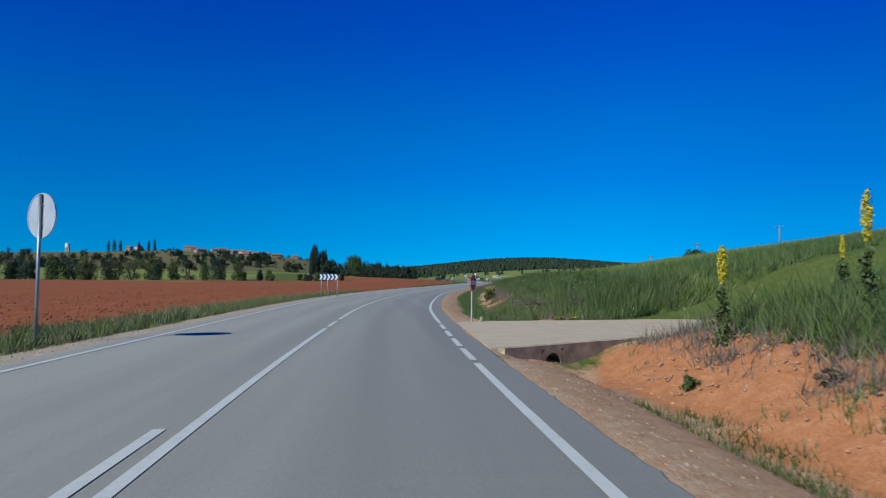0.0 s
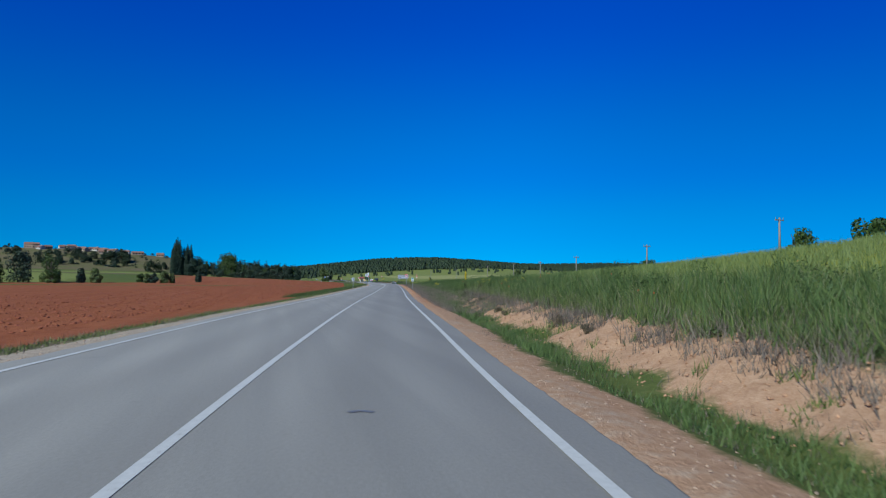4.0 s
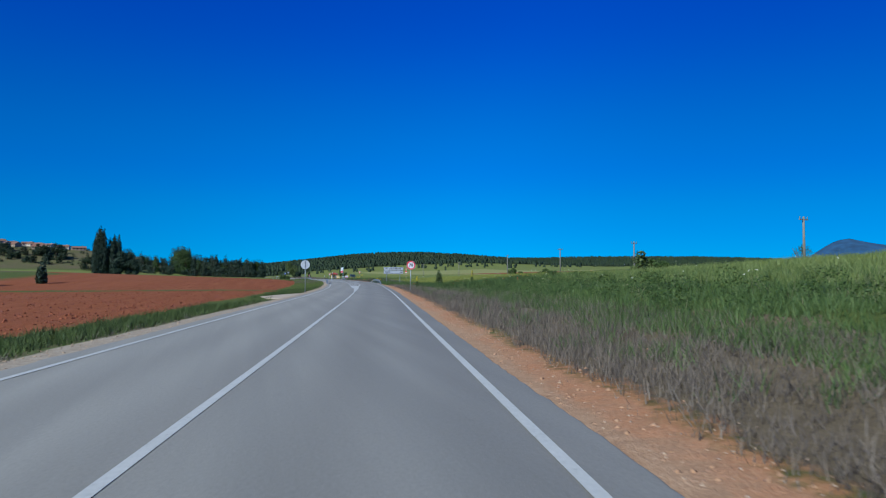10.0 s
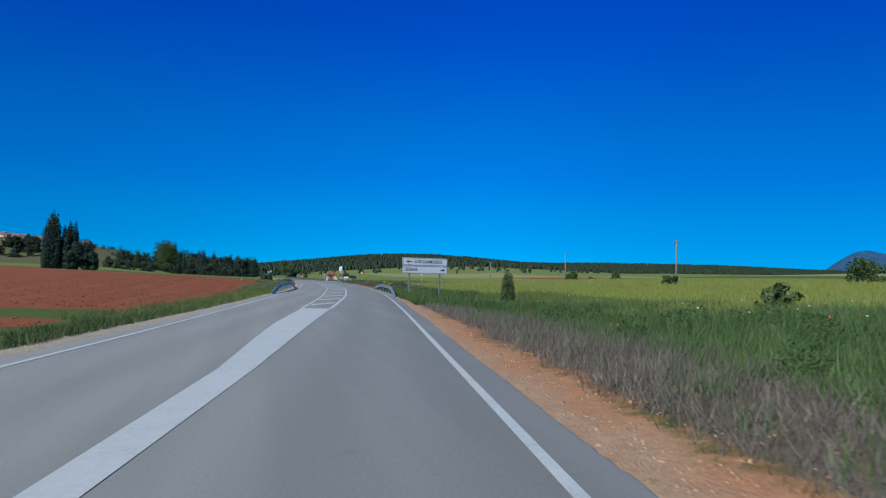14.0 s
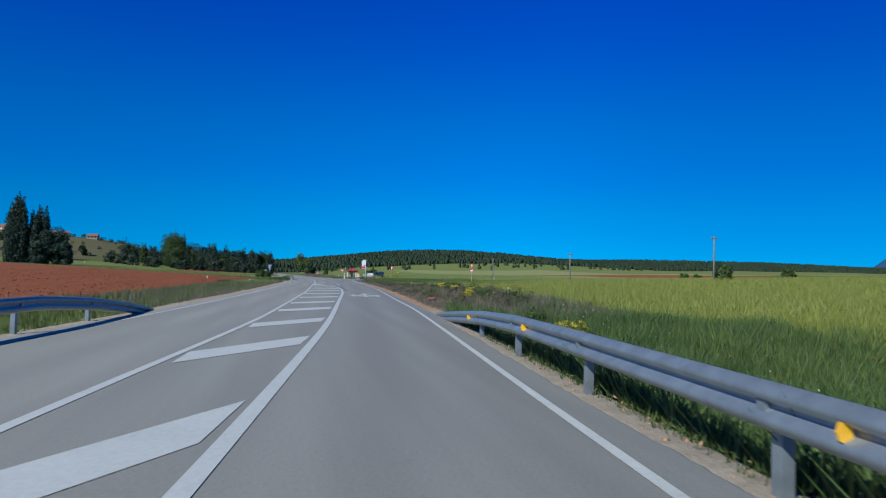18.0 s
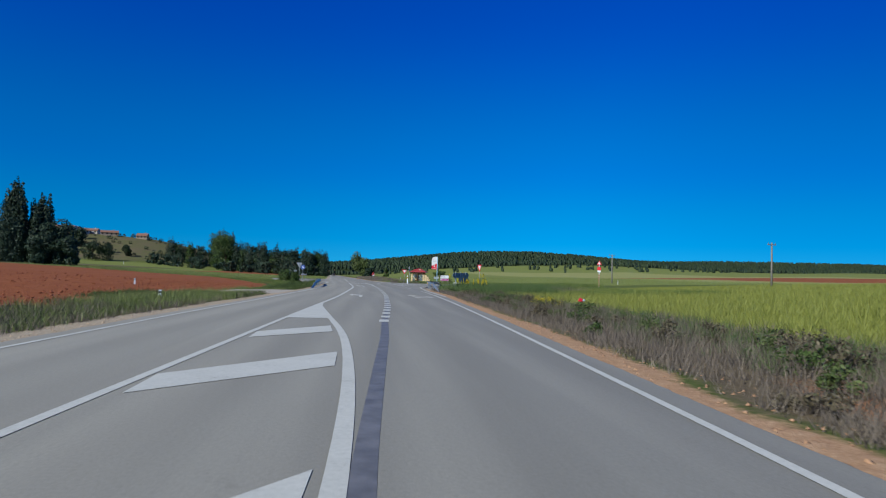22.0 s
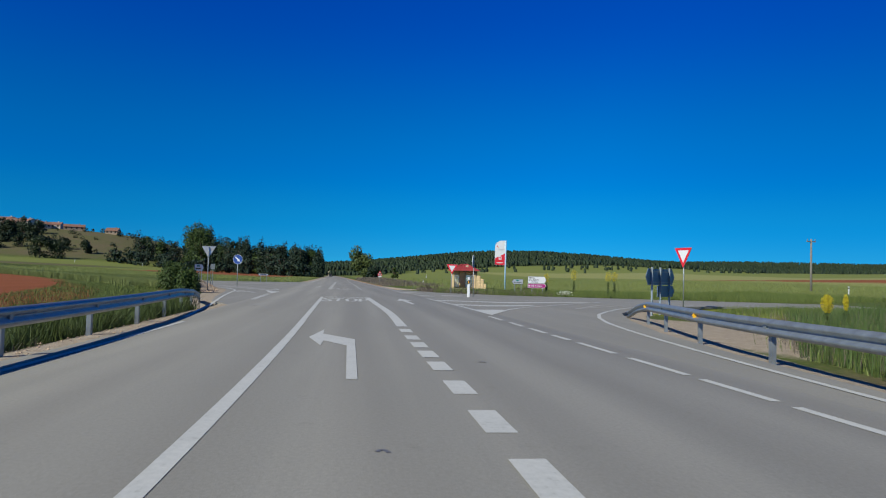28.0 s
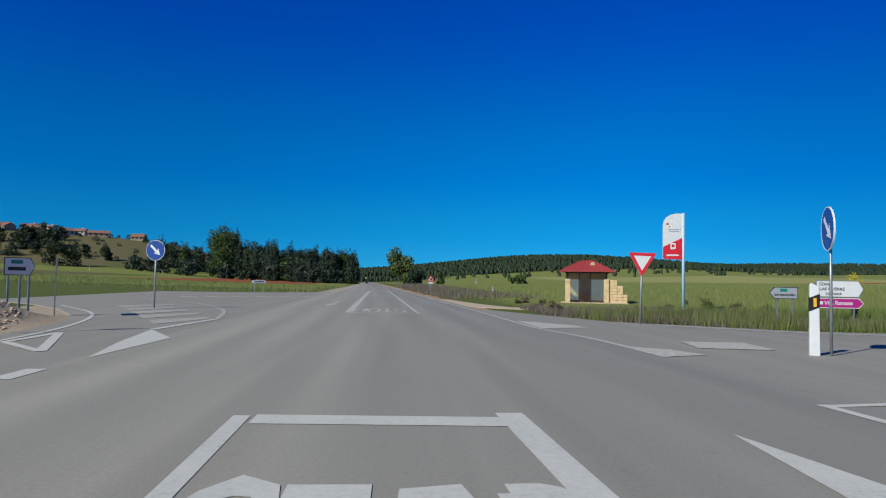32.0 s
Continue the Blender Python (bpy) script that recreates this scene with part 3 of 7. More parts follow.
def fast_mesh(name, verts, tris, material):
    """A mesh from numpy arrays: verts n x 3, faces m x 3 or m x 4."""
    verts, tris = np.asarray(verts, np.float32), np.asarray(tris, np.int32)
    k = tris.shape[1]
    me = bpy.data.meshes.new(name)
    me.vertices.add(len(verts))
    me.vertices.foreach_set("co", verts.ravel())
    me.loops.add(tris.size)
    me.loops.foreach_set("vertex_index", tris.ravel())
    me.polygons.add(len(tris))
    me.polygons.foreach_set("loop_start", np.arange(0, tris.size, k, dtype=np.int32))
    me.update(calc_edges=True)
    me.materials.append(material)
    return me


def build_ground():
    ys = np.concatenate([np.arange(-320, -20, 20), np.arange(-20, 130, 0.4), np.arange(130, 340, 0.8), np.arange(340, 560, 1.0), np.arange(560, 760, 5), np.arange(760, 1400, 16), np.geomspace(1400, 4700, 60)])
    near = np.concatenate([np.arange(0, 8, 0.32), np.arange(8, 20, 0.8), np.arange(20, 70, 3), np.arange(70, 300, 14), np.geomspace(300, 4200, 55)])
    cols_r, cols_l = near, near[::-1]
    rows = []
    for y in ys:
        le, re = float(left_edge(y)), float(right_edge(y))
        rows.append(np.concatenate([le - cols_l, np.linspace(le, re, 5)[1:-1], re + cols_r]))
    X = np.array(rows)
    Y = np.repeat(ys[:, None], X.shape[1], 1)
    Z = ground_z(X, Y)
    n, m = X.shape
    idx = np.arange(n * m).reshape(n, m)
    quads = np.stack([idx[:-1, :-1], idx[:-1, 1:], idx[1:, 1:], idx[1:, :-1]], -1).reshape(-1, 4)
    me = fast_mesh("ground", np.stack([X, Y, Z], -1).reshape(-1, 3), quads, M_GROUND)
    for nm, w in zoned(X.ravel(), Y.ravel()).items():
        a = me.attributes.new(nm, "FLOAT", "POINT")
        a.data.foreach_set("value", np.asarray(w, np.float32))
    me.polygons.foreach_set("use_smooth", np.ones(len(me.polygons), bool))
    return tagged(new("ground", me), "rolling farmland of red soil, green crops and grassy verges", "ground", kind="structure")


build_ground()


def mountain():
    """Far hump on the horizon: u runs across the view of it, v away."""
    u, v = np.meshgrid(np.linspace(-1500, 2600, 120), np.linspace(-600, 600, 30))
    g = lambda c, r: np.exp(-((u - c) / r) ** 2)
    z = 0.88 * (150 * g(0, 180) + 135 * g(300, 280) + 60 * g(900, 500)) * np.exp(-(v / 330) ** 2)
    z = z + 5 * bumpy(u, v, 0.02) * (z > 12) + 2.5 * bumpy(u, v, 0.061, 2.0) - 12
    c, s_ = math.cos(radians(44.4)), math.sin(radians(44.4))
    x, y = 2819 + u * c + v * s_, 3028 - u * s_ + v * c
    idx = np.arange(u.size).reshape(u.shape)
    q = np.stack([idx[:-1, :-1], idx[:-1, 1:], idx[1:, 1:], idx[1:, :-1]], -1).reshape(-1, 4)
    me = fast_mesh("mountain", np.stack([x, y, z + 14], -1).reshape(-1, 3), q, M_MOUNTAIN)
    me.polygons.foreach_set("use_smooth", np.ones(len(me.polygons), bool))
    tagged(new("mountain", me), "distant wooded mountain on the horizon, haze blue in its colour", "mountain", kind="structure")


mountain()


# ---- road surface ----
def strip(a, b, y0, y1, step, z, name, material, cols=1):
    ys = np.arange(y0, y1 + step * 0.5, step)
    A, B = a(ys), b(ys)
    u = np.linspace(0, 1, cols + 1)
    X = A[:, None] * (1 - u) + B[:, None] * u
    n, m = X.shape
    idx = np.arange(n * m).reshape(n, m)
    q = np.stack([idx[:-1, :-1], idx[:-1, 1:], idx[1:, 1:], idx[1:, :-1]], -1).reshape(-1, 4)
    V = np.stack([X, np.repeat(ys[:, None], m, 1), np.full_like(X, z)], -1).reshape(-1, 3)
    return fast_mesh(name, V, q, material)


def build_road():
    ys = np.concatenate([np.arange(-80, 560, 0.2), np.arange(560, 1300, 10)])
    jit = np.array([noise.noise((0, y * 0.2, 3.0)) * 0.07 + noise.noise((0, y * 1.7, 7.0)) * 0.025 + noise.noise((0, y * 5.3, 9.0)) * 0.03 for y in ys])
    jil = np.array([noise.noise((5, y * 0.9, 3.0)) * 0.08 + noise.noise((5, y * 3.1, 7.0)) * 0.04 for y in ys])
    le, re = left_edge(ys) + jil, right_edge(ys) + jit
    V, Q = [], []
    prof = [(0, -0.12), (0.0, -0.025), (0.008, 0.0), (0.5, 0.0), (0.992, 0.0), (1.0, -0.025), (1.0, -0.12)]
    for i, y in enumerate(ys):
        for u, z in prof:
            V.append((le[i] * (1 - u) + re[i] * u, y, z))
    k = len(prof)
    for i in range(len(ys) - 1):
        for j in range(k - 1):
            Q.append((i * k + j, i * k + j + 1, (i + 1) * k + j + 1, (i + 1) * k + j))
    me = fast_mesh("road", V, Q, M_ASPHALT)
    V = np.array(V)
    me.attributes.new("lat", "FLOAT", "POINT").data.foreach_set("value", (V[:, 0] - right_line(V[:, 1])).astype(np.float32))
    return tagged(new("road", me), "two-lane grey asphalt country road with worn surface", "road", kind="structure")


ROAD = build_road()


def side_polygon(name, outline, label):
    bm = bmesh.new()
    vs = [bm.verts.new((x, y, -0.004)) for x, y in outline]
    f = bm.faces.new(vs)
    bm.normal_update()
    if f.normal.z < 0:
        f.normal_flip()
    bmesh.ops.triangulate(bm, faces=[f])
    g = bmesh.ops.extrude_face_region(bm, geom=list(bm.faces))
    for v in g["geom"]:
        if isinstance(v, bmesh.types.BMVert):
            v.co.z -= 0.12
    bmesh.ops.recalc_face_normals(bm, faces=list(bm.faces))
    me = bpy.data.meshes.new(name)
    bm.to_mesh(me)
    bm.free()
    me.materials.append(M_ASPHALT)
    return tagged(new(name, me), label, "road", kind="structure")


def along(f, y0, y1, n):
    return [(float(f(y)), float(y)) for y in np.linspace(y0, y1, n)]


def smooth_line(pts, n=40):
    """Points along a smooth curve through pts."""
    P = np.array(pts, float)
    d = np.r_[0, np.cumsum(np.hypot(*np.diff(P, axis=0).T))]
    fx, fy = curve(*zip(d, P[:, 0])), curve(*zip(d, P[:, 1]))
    s = np.linspace(0, d[-1], n)
    return [(float(a), float(b)) for a, b in zip(fx(s), fy(s))]


R_NEAR = [(51.2, 428), (52, 436), (52.9, 443), (54.5, 450), (56.6, 456.4), (58.8, 460.6), (61.7, 464.2), (65.2, 466.9), (72, 468.7), (85, 469.4), (110, 470), (180, 472), (300, 476)]
R_FAR = [(300, 484), (180, 478), (110, 476), (86, 477), (74, 480), (64, 483), (57, 484.5), (52.8, 488), (50.4, 494), (49.4, 502)]
side_polygon("side_road_right", along(lambda v: right_edge(v) - 0.6, 502, 428, 60)[::1] + smooth_line(R_NEAR, 50)[1:] + smooth_line(R_FAR, 40)[:-1], "grey asphalt side road joining at the crossroads")
L_NEAR = [(39.6, 455), (38.0, 461), (36.9, 468), (35.9, 475), (34.9, 482), (32.6, 489), (28, 496.5), (20, 505), (8, 517), (-20, 545), (-80, 590), (-160, 640)]
L_FAR = [(-160, 652), (-80, 602), (-16, 556), (2, 549), (14, 540.5), (24, 536.5), (31, 539), (35, 546), (36.2, 552)]
side_polygon("side_road_left", along(lambda v: left_edge(v) + 0.6, 455, 552, 60) + smooth_line(L_FAR[::-1], 40)[1:] + smooth_line(L_NEAR[::-1], 50)[:-1], "grey asphalt side road towards the village")

# ---- road markings ----
MARKS = tagged(new("road_markings"), "white painted lines, arrows and letters on the asphalt", "road marking", kind="structure")
MZ = 0.005


def mark(name, me, label=""):
    ob = new(name, me)
    ob.parent = MARKS
    ob.location.z = 0.0004 * (len(MARKS.children) % 7)
    if label:
        tagged(ob, label)
    return ob


def line_mark(f, y0, y1, w, name="line", material=None, off=0.0, step=1.0):
    n = max(1, round((y1 - y0) / step))
    st = (y1 - y0) / n
    return mark(name, strip(lambda y: f(y) + off - w / 2, lambda y: f(y) + off + w / 2, y0, y1, st, MZ, name, material or M_PAINT))


def poly_mark(pts, name, material=None):
    bm = bmesh.new()
    f = bm.faces.new([bm.verts.new((x, y, MZ)) for x, y in pts])
    bm.normal_update()
    if f.normal.z < 0:
        f.normal_flip()
    bmesh.ops.triangulate(bm, faces=[f])
    me = bpy.data.meshes.new(name)
    bm.to_mesh(me)
    bm.free()
    me.materials.append(material or M_PAINT)
    return mark(name, me)


def path_mark(pts, w, name="line", material=None, n=40):
    wx, wy = w if isinstance(w, tuple) else (w, w)
    P = np.array(smooth_line(pts, n) if len(pts) > 2 else [tuple(p) for p in pts], float)
    T = np.gradient(P, axis=0)
    T /= np.hypot(*T.T)[:, None]
    N = np.stack([T[:, 1] * wx, -T[:, 0] * wy], 1) / 2
    V = np.concatenate([P - N, P + N])
    k = len(P)
    q = [(i, i + k, i + k + 1, i + 1) for i in range(k - 1)]
    return mark(name, fast_mesh(name, np.c_[V, np.full(len(V), MZ)], q, material or M_PAINT))


LW = 0.115
line_mark(right_line, -80, 11.3, LW, "edge_line")
for a, b in ((11.75, 13.65), (14.1, 15.95), (16.5, 18.25), (18.9, 20.7)):
    line_mark(right_line, a, b, LW, "dash")
line_mark(right_line, 21.35, 392, LW, "edge_line")
path_mark([(float(right_line(391.9)), 391.9), (49.5, 400), (49.75, 408.5), (49.84, 417.5)], 0.13, "edge_line")
line_mark(right_line, 508, 1400, LW, "edge_line", step=4)
line_mark(left_line, -80, 446, LW, "edge_line")
line_mark(left_line, 552, 1400, LW, "edge_line", step=4)
# centre line: doubled at the driveway, then continuous, widening into the hatched nose
line_mark(centre_line, -80, 18.9, LW, "centre_line")
line_mark(centre_line, -80, 6.4, LW, "centre_line", off=-0.26)
for a, b in ((19.5, 21.9),):
    line_mark(centre_line, a, b, LW, "dash")
line_mark(centre_line, 22.9, 222, LW, "centre_line")
mark("centre_line", strip(lambda y: centre_line(y) - (0.058 + 0.0112 * (y - 222)), lambda y: centre_line(y) + (0.058 + 0.0112 * (y - 222)), 222, 240, 1, MZ, "centre_line", M_PAINT))
mark("nose", strip(hatch_left, hatch_right, 240, 260, 1, MZ, "nose", M_PAINT))
line_mark(hatch_left, 260, 375.6, 0.14, "hatch_border")
line_mark(hatch_right, 260, 375.6, 0.17, "hatch_border")
for yl, yr in ((263.2, 268.0), (271.0, 275.8), (278.9, 283.6), (287.8, 292.6), (295.9, 301.0), (304.2, 308.9), (311.1, 315.4), (318.4, 322.5), (324.8, 329.0), (332.3, 336.5), (339.3, 343.7),
               (347.1, 351.4), (353.6, 358.7), (361.8, 366.2), (368.8, 372.5)):
    xl, xr = float(hatch_left(yl)) + 0.22, float(hatch_right(yr)) - 0.17
    xb = float(hatch_right(yr - 1.9)) - 0.2
    poly_mark([(xl, yl), (xb, yr - 1.9), (xr, yr), (float(hatch_left(yl + 1.5)) + 0.12, yl + 1.5)], "stripe")
poly_mark([(float(hatch_left(v)) - 0.06, v) for v in np.linspace(375.6, 387, 8)] + [(float(hatch_left(v)) + 0.115, v) for v in (387,)] + [(float(hatch_right(v)) + 0.08, v) for v in np.linspace(384, 375.6, 6)], "nose")
line_mark(hatch_left, 387, 470, 0.17, "centre_line", off=0.03)
# turning lane
for k in range(36):
    y0 = float(np.interp(k, (0, 1, 5, 7, 11, 12, 26, 27, 28, 29, 32, 33, 36), (374.35, 376.45, 385.3, 389.55, 398.4, 400.55, 430.5, 432.45, 434.5, 436.55, 441.5, 443.5, 449.5)))
    if y0 < 444:
        line_mark(turn_line, y0, y0 + 1.05, 0.29, "dash")
line_mark(turn_line, 445.5, 470.2, 0.29, "lane_line")
path_mark([(43.93, 351), (44.08, 358), (44.33, 363), (44.7, 370), (44.9, 375), (45.2, 380.5), (45.46, 386), (45.78, 394.5), (46.0, 401.5)], 0.19, "tar_seam", M_TAR, n=60).location.z = -0.0024
poly_mark([(42.92, 469.6), (45.54, 469.5), (45.54, 469.95), (42.92, 470.05)], "stop_line")
# arrows
def arrow(shape, ox, oy, sx, sy, lean=0.0, material=None):
    poly_mark([(ox + u * sx + v * lean, oy + v * sy) for u, v in shape], "arrow", material)


LEFT_TURN = [(-0.02, 0), (0.15, 0), (0.24, 4.3), (-0.40, 5.45), (-0.39, 6.75), (-0.69, 4.4), (-0.47, 2.83), (-0.38, 3.8), (0.03, 2.92)]
arrow(LEFT_TURN, 44.22, 397.0, 1, 1)
LEFT_TURN_WORN = [(-0.02, 0), (0.13, 0), (0.06, 5.75), (-0.67, 7.1), (-0.7, 8.4), (-0.93, 6.15), (-0.59, 4.4), (-0.58, 5.4), (-0.09, 4.4)]
arrow(LEFT_TURN_WORN, 44.87, 435.6, 1, 1)
TRIPLE = [(-0.14, 0), (0.0, 0.01), (0.08, 0.9), (0.75, 1.9), (0.68, 0.65), (1.15, 2.77), (0.97, 4.66), (1.02, 3.7), (0.18, 2.63), (0.41, 4.94), (0.65, 4.94), (0.52, 7.85),
          (-0.06, 4.94), (0.28, 4.94), (0.06, 2.74), (-0.5, 3.5), (-0.4, 4.62), (-0.85, 2.76), (-0.69, 0.51), (-0.6, 1.77), (-0.07, 0.97)]
arrow(TRIPLE, 44.0, 335.6, 1, 1)
STRAIGHT_RIGHT = [(47.77, 396.6), (47.95, 396.6), (47.93, 398.2), (48.6, 399.0), (48.75, 398.0), (49.15, 399.7), (48.72, 401.7), (48.66, 400.5), (47.92, 399.9), (47.9, 401.5), (48.25, 401.7), (47.93, 404.8), (47.41, 401.35), (47.72, 401.45)]
poly_mark(STRAIGHT_RIGHT, "arrow", M_PAINT_OLD)
STRAIGHT = [(-0.09, 0), (0.09, 0), (0.09, 4.3), (0.34, 4.3), (0, 6.8), (-0.34, 4.3), (-0.09, 4.3)]
poly_mark([(47.60, 461.1), (47.77, 461.2), (47.66, 465.98), (47.97, 466.1), (47.44, 469.2), (47.13, 465.8), (47.42, 465.85)], "arrow")
arrow(STRAIGHT, 40.6, 508.0, 1, -1, 0.0, M_PAINT_OLD)
# STOP letters, 4 m tall, read from the south; a second word reads from the north
def bars(strokes, ox, oy, sx, sy, w, material=None):
    for k, pts in enumerate(strokes):
        path_mark([(ox + u * sx, oy + v * sy) for u, v in pts], w, "letter", material, n=24).location.z += 0.001 * k


S_ = [[(0.95, 0.86), (0.8, 1.0), (0.5, 1.02), (0.2, 0.97), (0.1, 0.78), (0.3, 0.58), (0.7, 0.44), (0.9, 0.24), (0.78, 0.04), (0.5, 0.0), (0.2, 0.02), (0.05, 0.16)]]
T_ = [[(0.0, 0.96), (1.0, 0.96)], [(0.5, 0.96), (0.5, 0.0)]]
O_ = [[(0.1, 0.16), (0.1, 0.84), (0.3, 0.98), (0.7, 0.98), (0.9, 0.84), (0.9, 0.16), (0.7, 0.02), (0.3, 0.02), (0.1, 0.16)]]
P_ = [[(0.12, 0.0), (0.12, 0.97)], [(0.12, 0.96), (0.7, 0.96), (0.92, 0.84), (0.92, 0.62), (0.7, 0.5), (0.12, 0.5)]]
for i, ch in enumerate((S_, T_, O_, P_)):
    bars(ch, (43.04, 43.6, 44.34, 45.0)[i], 463.3, (0.5, 0.56, 0.48, 0.5)[i], 4.2, (0.165, 0.5))
    bars(ch, 44.75 - 0.62 * i, 498.2, -0.5, -3.8, (0.13, 0.36), M_PAINT_OLD)
path_mark([(42.3, 493.2), (45.3, 493.4)], 0.35, "stop_line", M_PAINT_OLD)
path_mark([(42.25, 493.4), (40.6, 560)], 0.34, "lane_line", M_PAINT_OLD)
path_mark([(45.25, 493.6), (43.9, 540), (41.0, 640)], 0.15, "centre_line", M_PAINT_OLD)
# right-hand island and side road
path_mark([(50.05, 453.3), (49.75, 462), (49.3, 470.8)], 0.15, "island_line")
path_mark([(50.15, 453.3), (52.3, 458.6), (55.3, 463.4), (60.6, 470.8)], 0.15, "island_line")
poly_mark([(49.95, 452.3), (51.6, 456.9), (49.85, 456.5)], "nose")
poly_mark([(49.72, 462.5), (51.5, 461.7), (54.4, 463.2), (53.6, 461.7), (51.4, 460.4), (49.85, 461.2)], "stripe")
poly_mark([(49.55, 467.2), (53.6, 465.7), (59.0, 469.2), (60.2, 470.7), (53.6, 467.2), (49.48, 468.4)], "stripe")
path_mark([(49.3, 470.7), (53, 471.3), (60.6, 471.2)], 0.15, "island_line")
for a, b in ((431.4, 433.73), (434.1, 435.87), (436.3, 438.5), (439.2, 441.37), (441.95, 443.35), (443.95, 445.57), (446.4, 448.05), (449.1, 451.4)):
    path_mark([(49.75 + (446 - a) * 0.012, a), (49.75 + (446 - b) * 0.012, b)], 0.14, "dash")
path_mark([(50.1, 401.6), (50.3, 410), (50.55, 419), (51.0, 428), (51.5, 436), (52.3, 443.5), (53.45, 450.0), (54.75, 454.2), (56.35, 457.5), (58.3, 460.9), (61.2, 464.6), (64.7, 467.6), (72, 469.3), (85, 470), (110, 470.6)], 0.14, "edge_line")
path_mark([(49.5, 476.0), (49.3, 480), (48.6, 484.6)], 0.16, "island_line", M_PAINT_OLD)
poly_mark([(49.5, 476.1), (50.5, 476.5), (50.2, 477.6), (49.5, 478.2)], "nose", M_PAINT_OLD)
poly_mark([(51.0, 478.0), (52.6, 477.7), (52.8, 479.6), (51.3, 479.8)], "stripe", M_PAINT_OLD)
path_mark([(48.6, 484.6), (48.3, 494), (47.5, 512)], 0.14, "edge_line", M_PAINT_OLD)
poly_mark([(48.75, 484.2), (50.4, 484.9), (50.2, 486.0), (48.7, 488.5)], "nose", M_PAINT_OLD)
for a, b in (((55.55, 459.76), (58.47, 464.9)), ((58.47, 464.9), (59.6, 464.75)), ((59.6, 464.75), (55.55, 459.76))):
    path_mark([a, b], 0.16, "give_way_triangle", M_PAINT_OLD)
path_mark([(61.3, 467.4), (62.5, 466.8)], 0.3, "dash", M_PAINT_OLD)
# left-hand island and mouth of the village road
for xx, yy in ((39.62, 463.2), (39.5, 465.0), (39.42, 466.8), (39.32, 468.65), (39.24, 470.5), (39.12, 472.4)):
    path_mark([(xx, yy), (xx - 0.04, yy + 1.1)], 0.3, "dash")
poly_mark([(39.15, 475.0), (39.2, 479.2), (37.9, 481.8), (38.5, 478)], "nose")
path_mark([(37.9, 481.8), (38.25, 486.9)], 0.22, "island_line")
path_mark([(38.3, 487.0), (36.8, 494), (33.0, 503), (27, 512)], 0.18, "island_line", M_PAINT_FAINT)
for d in range(5):
    poly_mark([(37.2 - 1.3 * d, 484.0 + 2.9 * d), (38.0 - 1.2 * d, 487.2 + 2.9 * d), (37.7 - 1.2 * d, 488.4 + 2.9 * d), (36.4 - 1.4 * d, 486.0 + 2.9 * d)], "stripe", M_PAINT_FAINT)
for a, b in (((36.3, 477.8), (37.9, 476.0)), ((37.9, 476.0), (36.2, 480.4)), ((36.2, 480.4), (36.3, 477.8))):
    path_mark([a, b], 0.2, "give_way_triangle")
path_mark([(39.9, 448), (38.8, 457), (37.4, 467), (36.4, 475), (35.5, 482), (33.2, 489.4), (28.6, 497)], 0.14, "edge_line")
path_mark([(36.6, 549), (34.6, 541), (30, 536.2), (22, 535), (10, 541)], 0.16, "edge_line", M_PAINT_OLD)
for d in range(6):
    poly_mark([(36.2 - 1.6 * d, 522 - 1.2 * d), (38.0 - 1.6 * d, 520 - 1.2 * d), (38.0 - 1.6 * d, 521 - 1.2 * d), (36.0 - 1.6 * d, 523.2 - 1.2 * d)], "stripe", M_PAINT_OLD)
path_mark([(53.5, 486.6), (57, 483.6), (64, 482.0), (74, 478.9), (86, 475.9)], 0.5, "faint_line", M_PAINT_FAINT)
path_mark([(42.9, 444.9), (44.5, 444.75), (46.3, 444.6), (47.6, 444.9)], 0.016, "crack", M_CRACK, n=12)

# spots of tar and rubber on the lanes
for x, y, l, w in ((40.6, 456.3, 0.4, 0.12), (42.8, 454.6, 0.5, 0.05), (24.9, 202.4, 0.2, 0.05), (26.5, 201.2, 0.3, 0.08), (47.3, 455.0, 0.18, 0.08), (1.1, 46.0, 0.3, 0.06), (4.2, 71.0, 0.25, 0.08), (38.2, 268.5, 0.3, 0.06), (47.0, 437.6, 0.1, 0.04), (45.2, 431.8, 0.1, 0.04)):
    path_mark([(x - l / 2, y), (x, y + 0.06), (x + l / 2, y - 0.03)], w, "tar_spot", M_TAR, n=8)


# ---- building tools ----
def part(name, bm, material, parent=None, label="", smooth=False):
    me = bpy.data.meshes.new(name)
    bm.normal_update()
    bm.to_mesh(me)
    bm.free()
    me.materials.append(material)
    if smooth:
        me.polygons.foreach_set("use_smooth", np.ones(len(me.polygons), bool))
    ob = new(name, me)
    if parent:
        ob.parent = parent
    if label:
        tagged(ob, label)
    return ob


def thing(name, at, label, category, rz=0.0, group="", rx=0.0, ry=0.0):
    ob = new(name)
    ob.matrix_world = pose(*at, rx, ry, rz)
    return tagged(ob, label, category, group)


def gz(x, y):
    return float(ground_z(np.array([x]), np.array([y]))[0])


def box(x0, y0, z0, x1, y1, z1, bevel=0.0, bm=None):
    b = bm or bmesh.new()
    r = bmesh.ops.create_cube(b, size=1.0, matrix=Matrix.Translation(((x0 + x1) / 2, (y0 + y1) / 2, (z0 + z1) / 2)) @ Matrix.Diagonal((x1 - x0, y1 - y0, z1 - z0, 1)))
    if bevel:
        es = list({e for v in r["verts"] for e in v.link_edges})
        bmesh.ops.bevel(b, geom=es, offset=bevel, segments=2, affect="EDGES")
    return b


